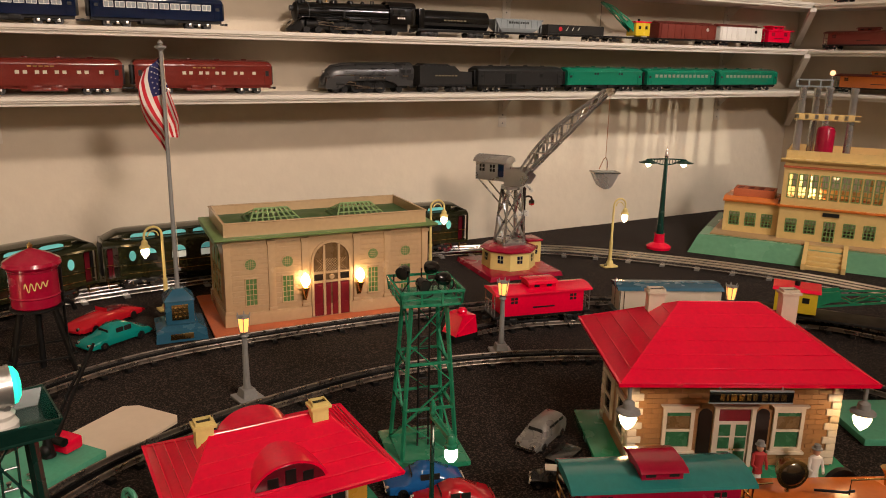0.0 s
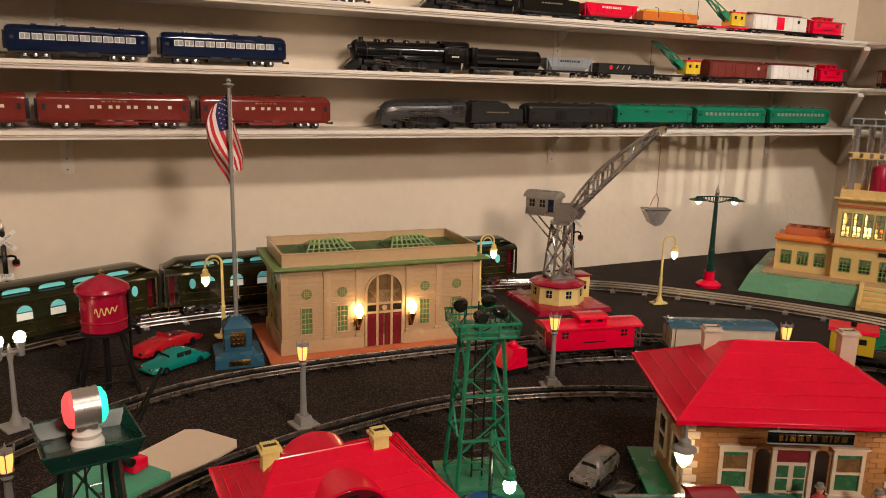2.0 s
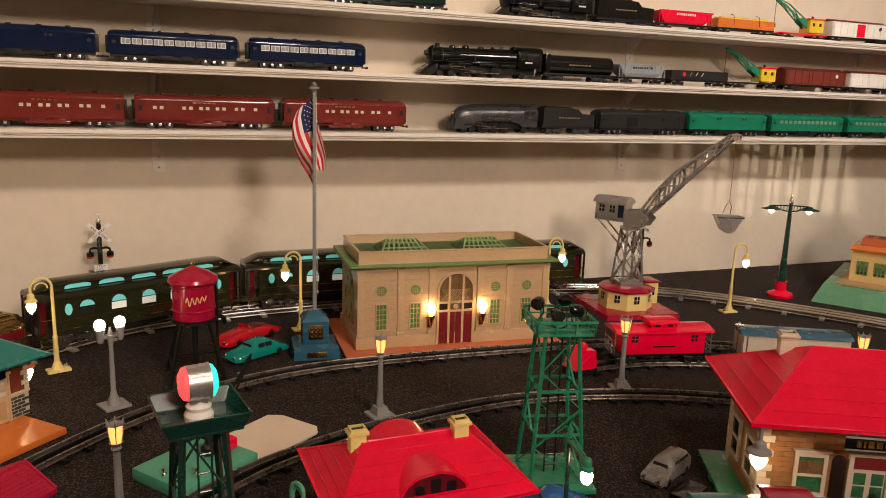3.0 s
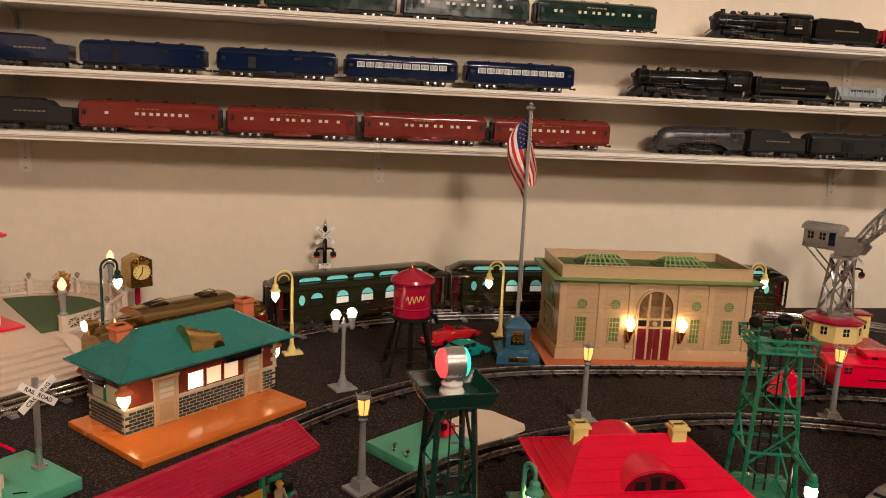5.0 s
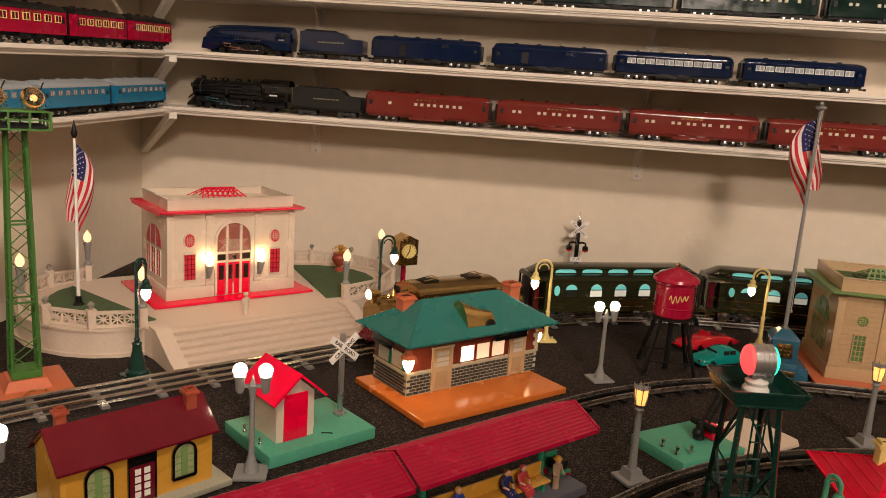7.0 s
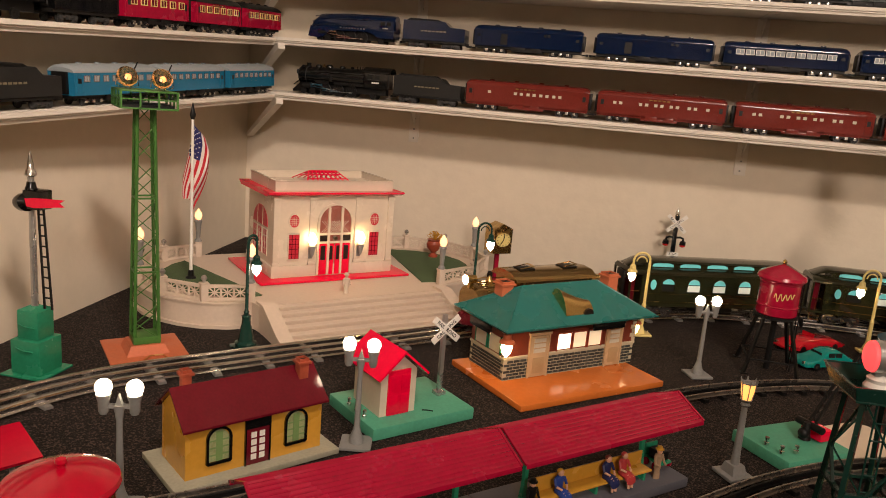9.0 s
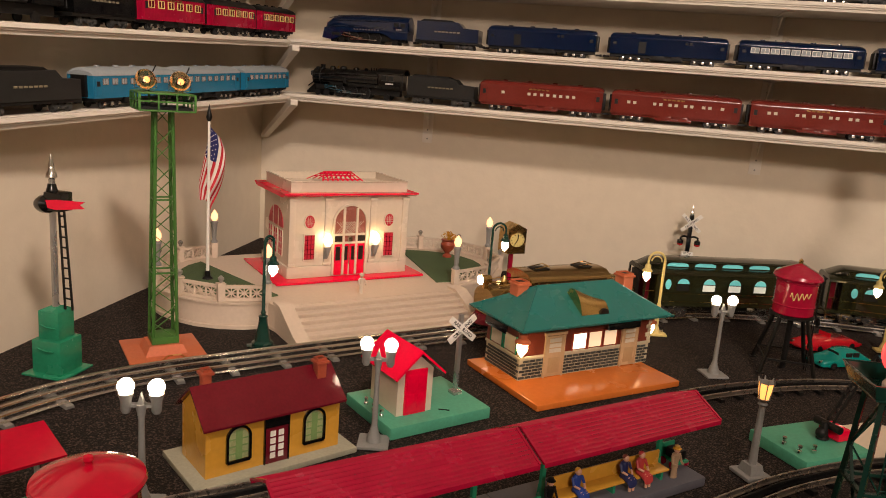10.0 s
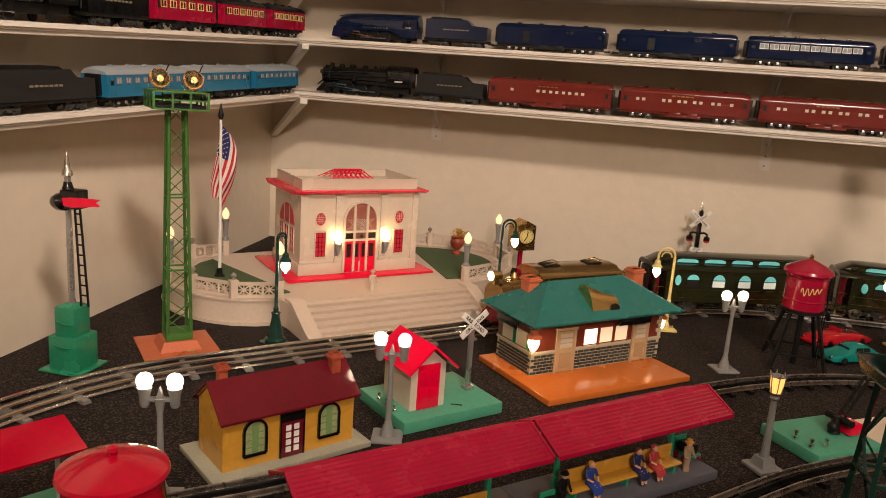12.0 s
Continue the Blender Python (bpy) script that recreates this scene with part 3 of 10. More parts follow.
def tin_station(m, label, bw, bd, w, d, h, cols, wall, trim_mat, base_mat, cornice_mat, roof_mat, pane, door_mat, sky_mat, skylights):
    ob = thing("tin_station", m, label, "station")
    part("base", Geo().box(-bw / 2, bw / 2, -bd / 2, bd / 2, 0.0005, 0.006, 0.002), base_mat, ob)
    x0, y0 = w / 2, -d / 2
    for a, b, c, e in ((-x0 - 0.004, -0.0455, y0 - 0.004, d / 2 + 0.004), (0.0455, x0 + 0.004, y0 - 0.004, d / 2 + 0.004), (-0.0455, 0.0455, y0 + 0.004, d / 2 + 0.004)):
        part("plinth", Geo().box(a, b, c, e, 0.006, 0.034, 0.002 if c < y0 else 0), wall, ob)
    body = part("wall", Geo().box(-x0, x0, y0, d / 2, 0.0345, h).box(-0.0454, 0.0454, y0, y0 + 0.0039, 0.006, 0.0344), wall, ob)
    # shallow stone courses on the front wall
    for k in range(13 if cols == 2 else 0):
        z = 0.04 + k * (h - 0.05) / 13
        zt = z + (h - 0.05) / 13 - 0.0026
        for a, b, c, e in ((-x0 + 0.012, -0.064, y0 - 0.0016, y0), (0.064, x0 - 0.012, y0 - 0.0016, y0)):
            part("stone_course", Geo().box(a, b, c, e, z, zt), wall, body, smooth=0)
    # pilasters
    for x in [-x0 + 0.006, x0 - 0.006, -0.058, 0.058] + ([-0.13, 0.13] if cols == 2 else []):
        g = Geo().box(x - 0.0075, x + 0.0075, y0 - 0.0048, y0 - 0.0002, 0.0345, h - 0.008, 0.001).box(x - 0.0092, x + 0.0092, y0 - 0.0068, y0 - 0.0002, h - 0.016, h - 0.008, 0.001).box(x - 0.0088, x + 0.0088, y0 - 0.0064, y0 - 0.0002, 0.0345, 0.042, 0.001)
        part("pilaster", g, trim_mat, ob)
    # windows: round light over a tall light
    xs = [0.096, 0.174] if cols == 2 else [0.102]
    for x in xs:
        for sx in (-x, x):
            window_grid(ob, sx, 0.05, 0.108, 0.023 if cols == 2 else 0.025, y0 - 0.0018, pane, trim_mat if cols == 2 else MAROON, 3, 5, trim_mat)
            zc, ez = 0.139, 1.0 if cols == 2 else 1.28
            win = part("round_window", Geo().prism([(px, zc + (pz - zc) * ez) for px, pz in disc(0.0122, sx, zc)], y0 - 0.0026, y0 - 0.0002), pane, ob)
            ring = Geo()
            for k in range(16):
                a0, a1 = 2 * math.pi * k / 16, 2 * math.pi * (k + 1) / 16
                ring.bar((sx + 0.0128 * math.cos(a0), y0 - 0.0016, zc + 0.0128 * ez * math.sin(a0)), (sx + 0.0128 * math.cos(a1), y0 - 0.0016, zc + 0.0128 * ez * math.sin(a1)), 0.0024)
            for q in (-0.0045, 0.0, 0.0045):
                ring.box(sx + q - 0.0004, sx + q + 0.0004, y0 - 0.003, y0 - 0.001, zc - 0.0108, zc + 0.0108).box(sx - 0.0108, sx + 0.0108, y0 - 0.0029, y0 - 0.001, zc + q - 0.0004, zc + q + 0.0004)
            part("window_frame", ring, trim_mat, win)
    # arched entrance
    top = h - (0.022 if cols == 2 else 0.027)
    part("arch_window", Geo().prism(arch(0.082, 0.034, top), y0 - 0.001, y0 - 0.0002), PINKGLASS if cols == 1 else BRONZEGLASS, ob)
    g = Geo()
    for k in range(14):
        a0, a1 = math.pi * k / 14, math.pi * (k + 1) / 14
        g.bar((0.0425 * math.cos(a0), y0 - 0.003, top - 0.041 + 0.0425 * math.sin(a0)), (0.0425 * math.cos(a1), y0 - 0.003, top - 0.041 + 0.0425 * math.sin(a1)), 0.004, 0.005)
    for x in (-0.0425, -0.0165, 0.0165, 0.0425):
        g.box(x - 0.0026, x + 0.0026, y0 - 0.0055, y0 - 0.0002, 0.01, top - 0.041 if abs(x) > 0.03 else top - 0.006)
    for z in (0.084, 0.104):
        g.box(-0.0425, 0.0425, y0 - 0.005, y0 - 0.0002, z, z + 0.005)
    part("entrance_frame", g, trim_mat, ob, smooth=0)
    # lattice in the arch head
    g = Geo()
    for k in range(-7, 8):
        for s in (-1, 1):
            a, b = Vector((k * 0.006, y0 - 0.0016, 0.109)), Vector((k * 0.006 + s * 0.028, y0 - 0.0016, 0.137))
            if abs(b.x) < 0.036 and abs(a.x) < 0.038:
                g.bar(a, b, 0.0007)
    part("lattice", g, trim_mat, ob, smooth=0)
    part("emblem", Geo().rod((0, y0 - 0.004, 0.096), (0, y0 - 0.0075, 0.096), 0.0065, 0.005, 14), CHROME if cols == 1 else trim_mat, ob)
    for x, ww in ((-0.0295, 0.02), (-0.0085, 0.0135), (0.0085, 0.0135), (0.0295, 0.02)):
        dr = part("door", Geo().box(x - ww / 2, x + ww / 2, y0 - 0.003, y0 - 0.001, 0.008, 0.083, 0.0008), door_mat, ob)
        part("door_pane", Geo().box(x - ww / 3.4, x + ww / 3.4, y0 - 0.0036, y0 - 0.0028, 0.044, 0.078), NICHE if cols == 1 else door_mat, dr)
        part("door_panel", Geo().box(x - ww / 3, x + ww / 3, y0 - 0.0036, y0 - 0.0028, 0.014, 0.036, 0.0005), door_mat, dr)
    for x in (-0.0295, 0.0295):
        part("transom_light", Geo().box(x - 0.0105, x + 0.0105, y0 - 0.0022, y0 - 0.0011, 0.089, 0.104), NICHE, ob, smooth=0)
    for x in (-0.056, 0.056):
        sconce(ob, x * 1.1, 0.09, y0 - 0.004, GREY if cols == 1 else BRASS, BULB)
    # side windows
    for s in (-1, 1):
        for k in (-1, 0, 1):
            yy = k * d * 0.2
            win = part("side_window", Geo().box(s * x0 - 0.0012, s * x0 + 0.0012, yy - d * 0.075, yy + d * 0.075, 0.05, 0.112), pane, ob, smooth=0)
            g = Geo()
            for q in range(5):
                g.box(s * x0 - 0.002, s * x0 + 0.002, yy - d * 0.075, yy + d * 0.075, 0.05 + q * 0.0152, 0.0512 + q * 0.0152)
            for q in (-1, 0, 1):
                g.box(s * x0 - 0.0019, s * x0 + 0.0019, yy + q * d * 0.073 - 0.0006, yy + q * d * 0.073 + 0.0006, 0.05, 0.112)
            part("glazing_grid", g, trim_mat, win, smooth=0)
        half = [(d * 0.285 * math.cos(math.pi * k / 12), 0.118 + 0.046 * math.sin(math.pi * k / 12)) for k in range(13)]
        win = part("side_arch_window", Geo().prism(half, s * x0 - 0.0012, s * x0 + 0.0012, axis="x"), pane, ob)
        g = Geo()
        for yy in (-d * 0.1, d * 0.1):
            g.box(s * x0 - 0.0022, s * x0 + 0.0022, yy - 0.0012, yy + 0.0012, 0.118, 0.16)
        part("glazing_grid", g, trim_mat, win, smooth=0)
    # cornice and parapet
    part("cornice", Geo().prism([(-d / 2 - 0.004, h - 0.006), (-d / 2 - 0.02, h + 0.001), (-d / 2 - 0.02, h + 0.004), (d / 2 + 0.02, h + 0.004), (d / 2 + 0.02, h + 0.001), (d / 2 + 0.004, h - 0.006)], -x0 - 0.02, x0 + 0.02, axis="x"), cornice_mat, ob)
    px, py, pt = x0 - 0.002, d / 2 - 0.002, h + (0.027 if cols == 1 else 0.031)
    for (a, b, c, e), (a2, b2, c2, e2) in zip(((-px, px, -py, -py + 0.003), (-px, px, py - 0.003, py), (-px, -px + 0.003, -py + 0.003, py - 0.003), (px - 0.003, px, -py + 0.003, py - 0.003)), ((-px - 0.002, px + 0.002, -py - 0.002, -py + 0.004), (-px - 0.002, px + 0.002, py - 0.004, py + 0.002), (-px - 0.002, -px + 0.004, -py + 0.004, py - 0.004), (px - 0.004, px + 0.002, -py + 0.004, py - 0.004))):
        par = part("parapet", Geo().box(a, b, c, e, h + 0.004, pt), wall, ob, smooth=0)
        part("coping", Geo().box(a2, b2, c2, e2, pt, pt + 0.0025, 0.001), wall, par)
    part("roof", Geo().box(-px + 0.003, px - 0.003, -py + 0.003, py - 0.003, h + 0.004, h + 0.012), roof_mat, ob, smooth=0)
    for x in skylights:
        # low gabled lattice: open slats over a dark well
        a, r, b0, z1 = 0.058, 0.036, 0.05, h + 0.04
        sk = part("skylight", Geo().loft([[(x - a, -b0, h + 0.012), (x + a, -b0, h + 0.012), (x + a, b0, h + 0.012), (x - a, b0, h + 0.012)], [(x - a + 0.002, -b0 + 0.002, h + 0.0165), (x + a - 0.002, -b0 + 0.002, h + 0.0165), (x + a - 0.002, b0 - 0.002, h + 0.0165), (x - a + 0.002, b0 - 0.002, h + 0.0165)]]), roof_mat, ob, smooth=0)
        for sy in (-1, 1):
            for k in range(9):
                f = -1 + k / 4
                part("slat", Geo().bar((x + f * a, sy * b0, h + 0.0165), (x + f * r, 0, z1), 0.0034, 0.0016), sky_mat, sk, smooth=0)
            for f in (0.36, 0.7):
                part("purlin", Geo().bar((x - a + (a - r) * f, sy * b0 * (1 - f), h + 0.0172 + (z1 - h - 0.0165) * f), (x + a - (a - r) * f, sy * b0 * (1 - f), h + 0.0172 + (z1 - h - 0.0165) * f), 0.0022), sky_mat, sk, smooth=0)
        part("ridge", Geo().bar((x - r, 0, z1), (x + r, 0, z1), 0.0036), sky_mat, sk, smooth=0)
    return ob


tin_station(put(1.3175, 1.8624, -4.8), "large tan tin station with green trim on a terracotta base", 0.518, 0.293, 0.454, 0.206, 0.196, 2, TAN, TAN, TERRA, SAGE, ROOFSAGE, GREENWIN, DOORRED, PALESAGE, (-0.105, 0.09))

# ---- the terrace and the white station ----
TA = 46.5
TM = put(-0.0531, 1.5512, TA)
T_H = 0.0555


def terrace():
    ob = thing("station_terrace", TM, "large ivory painted tin terrace with wide steps and rounded ends", "terrace")
    rad, fy = 0.212, 0.11
    reach = {1: 0.247, -1: 0.19}

    def outline(inset=0.0):
        pts = [(-0.23, fy + inset), (0.23, fy + inset)]
        for k in range(13):
            a = -math.pi / 2 + math.pi * k / 12
            pts.append((0.235 + (reach[1] - inset) * math.cos(a), fy + 0.03 + rad + (rad - inset) * math.sin(a)))
        for k in range(13):
            a = math.pi / 2 + math.pi * k / 12
            pts.append((-0.235 + (reach[-1] - inset) * math.cos(a), fy + 0.03 + rad + (rad - inset) * math.sin(a)))
        return pts

    part("wall", Geo().prism(outline(0.003), 0.0, T_H - 0.004, axis="z"), IVORY, ob)
    part("deck", Geo().prism(outline(0.0), T_H - 0.004, T_H, axis="z"), IVORY, ob)
    part("base_moulding", Geo().prism(outline(-0.003), 0.0, 0.007, axis="z"), IVORY, ob)
    # steps
    n = 6
    for k in range(n):
        z1 = T_H * (k + 1) / (n + 0.0)
        yy = fy * k / n
        part("step", Geo().box(-0.2, 0.2, yy, fy + 0.003, z1 - T_H / n, z1 - 0.0003 - (0.0006 if k == n - 1 else 0), 0.0012), IVORY, ob)
        part("step_nosing", Geo().box(-0.1995, 0.1995, yy - 0.0035, yy + 0.0025, z1 - 0.0036, z1 + 0.0003, 0.0008), IVORY, ob)
    for s in (-1, 1):
        cheek = Geo().prism([(-0.012, 0.0), (-0.012, 0.016), (0.012, 0.022), (fy * 0.85, T_H + 0.006), (fy + 0.02, T_H + 0.006), (fy + 0.02, 0.0)], 0.2 if s > 0 else -0.23, 0.23 if s > 0 else -0.2, axis="x")
        part("step_cheek", cheek, IVORY, ob)
    # grass beds
    for s in (-1, 1):
        bed = [(s * 0.2, fy + 0.07), (s * 0.27, fy + 0.06)] + [(s * (0.235 + (reach[s] - 0.06) * math.cos(a)), fy + 0.24 + 0.165 * math.sin(a)) for a in [-1.2 + 2.4 * k / 8 for k in range(9)]] + [(s * 0.28, fy + 0.40)]
        part("grass_bed", Geo().prism(bed, T_H, T_H + 0.003, axis="z"), GREENPATCH, ob, "flocked green grass bed")
    # balustrade round both ends
    for s in (-1, 1):
        runs = [(0.225, fy + 0.012)] + [(0.235 + (reach[s] - 0.012) * math.cos(a), fy + 0.03 + rad + (rad - 0.012) * math.sin(a)) for a in [-math.pi / 2 + math.pi * k / 6 for k in range(7)]]
        runs = runs[1:]
        for k, (x, y) in enumerate(runs):
            p = part("baluster_post", Geo().box(s * x - 0.0075, s * x + 0.0075, y - 0.0075, y + 0.0075, T_H, T_H + 0.036, 0.001).box(s * x - 0.009, s * x + 0.009, y - 0.009, y + 0.009, T_H + 0.036, T_H + 0.039, 0.001), IVORY, ob)
            if k in (0, 3, 6):
                part("lamp_post", Geo().lathe([(0.0085, 0), (0.009, 0.003), (0.005, 0.009), (0.0062, 0.028), (0.0078, 0.047), (0.0098, 0.051), (0.0078, 0.056)], 12, (s * x, y, T_H + 0.039)), GREY, p)
                part("bulb", Geo().lathe([(0.0055, 0.0), (0.0092, 0.008), (0.008, 0.016), (0.001, 0.027)], 12, (s * x, y, T_H + 0.0952)), DIMBULB, p, "lit peach flame bulb")
            else:
                part("ball_finial", Geo().lathe([(0.003, 0), (0.0035, 0.004), (0.0062, 0.008), (0.0062, 0.011), (0.002, 0.0155)], 12, (s * x, y, T_H + 0.039)), SILVER, p)
        for k in range(len(runs) - 1):
            a, b = Vector((s * runs[k][0], runs[k][1], 0)), Vector((s * runs[k + 1][0], runs[k + 1][1], 0))
            d = (b - a).normalized()
            a, b = a + d * 0.008, b - d * 0.008
            zz = lambda p, z: (p.x, p.y, T_H + z)
            pan = part("balustrade_panel", Geo().bar(zz(a, 0.031), zz(b, 0.031), 0.008, 0.006), IVORY, ob, smooth=0)
            part("bottom_rail", Geo().bar(zz(a, 0.004), zz(b, 0.004), 0.006, 0.006), IVORY, pan, smooth=0)
            nn = 3
            for q in range(nn):
                p0, p1 = a.lerp(b, q / nn), a.lerp(b, (q + 1) / nn)
                mid = p0.lerp(p1, 0.5)
                for c0, c1, t in ((zz(p0, 0.006), zz(p1, 0.029), 0.0025), (zz(p0, 0.029), zz(p1, 0.006), 0.0024), (zz(mid, 0.006), zz(mid, 0.029), 0.002), (zz(p0, 0.0175), zz(p1, 0.0175), 0.0019)):
                    part("star_bar", Geo().bar(c0, c1, t), IVORY, pan, smooth=0)
                if q:
                    part("mullion", Geo().bar(zz(p0, 0.006), zz(p0, 0.029), 0.004), IVORY, pan, smooth=0)
    return ob


terrace()
tin_station(TM @ put(0.012, 0.372, -1.1, T_H + 0.0005), "cream tin station with red windows and trim on a terrace", 0.379, 0.255, 0.301, 0.18, 0.203, 1, CREAM, CREAM, RED, RED, CREAM, REDWIN, RED, RED, (0.0,))


# ---- hip-roofed stations ----
def hip_roof(parent, w, d, z0, z1, ridge, material, edge=0.006, ribs=0, name="roof"):
    hw, hd, r = w / 2, d / 2, ridge / 2
    g = Geo().loft([[(-hw, -hd, z0), (hw, -hd, z0), (hw, hd, z0), (-hw, hd, z0)], [(-hw - 0.001, -hd - 0.001, z0 + edge), (hw + 0.001, -hd - 0.001, z0 + edge), (hw + 0.001, hd + 0.001, z0 + edge), (-hw - 0.001, hd + 0.001, z0 + edge)], [(-hw + 0.003, -hd + 0.003, z0 + edge), (hw - 0.003, -hd + 0.003, z0 + edge), (hw - 0.003, hd - 0.003, z0 + edge), (-hw + 0.003, hd - 0.003, z0 + edge)], [(-r, -0.0015, z1), (r, -0.0015, z1), (r, 0.0015, z1), (-r, 0.0015, z1)]])
    roof = part(name, g, material, parent, smooth=12)
    for k in range(1, ribs + 1):
        f = k / (ribs + 1)
        z = z0 + edge + (z1 - z0 - edge) * f
        x, y = hw + (r - hw) * f, hd * (1 - f)
        g = Geo()
        for s in (-1, 1):
            g.bar((-x, s * y, z), (x, s * y, z), 0.0012)
            g.bar((s * x, -y, z), (s * x, y, z), 0.0012)
        part("roof_seam", g, material, roof, smooth=0)
    g = Geo()
    for sx in (-1, 1):
        for sy in (-1, 1):
            g.rod((sx * (hw - 0.003), sy * (hd - 0.003), z0 + edge), (sx * r, 0, z1), 0.0014, n=6)
    g.rod((-r, 0, z1), (r, 0, z1), 0.0014, n=6)
    part("hip_ridge", g, material, roof)
    return roof


def chimney(parent, x, y, z0, z1, w, d, material, caps=1):
    g = Geo().box(x - w / 2, x + w / 2, y - d / 2, y + d / 2, z0, z1 - 0.008, 0.0006)
    g.box(x - w / 2 - 0.003, x + w / 2 + 0.003, y - d / 2 - 0.003, y + d / 2 + 0.003, z1 - 0.008, z1 - 0.004, 0.0006)
    c = part("chimney", g, material, parent)
    rim = Geo()
    for a, b, e, f in ((-w / 2, w / 2, -d / 2, -d / 2 + 0.002), (-w / 2, w / 2, d / 2 - 0.002, d / 2), (-w / 2, -w / 2 + 0.002, -d / 2 + 0.002, d / 2 - 0.002), (w / 2 - 0.002, w / 2, -d / 2 + 0.002, d / 2 - 0.002)):
        rim.box(x + a, x + b, y + e, y + f, z1 - 0.004, z1)
    part("chimney_rim", rim, material, c, smooth=0)
    part("flue", Geo().box(x - w / 2 + 0.002, x + w / 2 - 0.002, y - d / 2 + 0.002, y + d / 2 - 0.002, z1 - 0.004, z1 - 0.003), SOOT, c)


def hanging_lamp(parent, x, y, z, metal, lit, drop=0.03, k=1.0):
    l = part("eave_lamp", Geo().rod((x, y, z), (x, y, z - drop * 0.4), 0.003, n=8).lathe([(0.0035, 0.0), (0.007 * k, -0.004), (0.0075 * k, -0.012), (0.014 * k, -0.016), (0.0145 * k, -0.019), (0.009, -0.0195)], 14, (x, y, z - drop * 0.25)), metal, parent)
    part("bulb", Geo().lathe([(0.009 * k, 0.0), (0.0105 * k, -0.008), (0.0075 * k, -0.018), (0.0012, -0.027)], 14, (x, y, z - drop * 0.25 - 0.0197)), lit, l, "lit frosted flame bulb")


def brick_courses(parent, x0, x1, y0, y1, z0, z1, rows, per, material, gap=0.0005):
    """Raised brick faces on four walls, each its own piece."""
    h = (z1 - z0) / rows
    for r in range(rows):
        z = z0 + r * h
        for (ax, a0, a1, fixed, sgn) in (("x", x0, x1, y0, -1), ("y", y0, y1, x0, -1), ("y", y0, y1, x1, 1)):
            n = max(3, round((a1 - a0) / per))
            st = (a1 - a0) / n
            off = 0.5 * st if r % 2 else 0.0
            key = ("brick", round(st, 4), round(h, 4), ax)
            if key not in PIECES:
                q, g = 0.0007, gap
                PIECES[key] = (Geo().box(g, st - g, -q, q, g, h - g) if ax == "x" else Geo().box(-q, q, g, st - g, g, h - g)).mesh("brick", 0)
            for k in range(n if not r % 2 else n - 1):
                p = a0 + off + k * st
                part("brick", PIECES[key], material, parent, at=pose(p, fixed + sgn * 0.0004, z) if ax == "x" else pose(fixed + sgn * 0.0004, p, z))


PIECES = {}


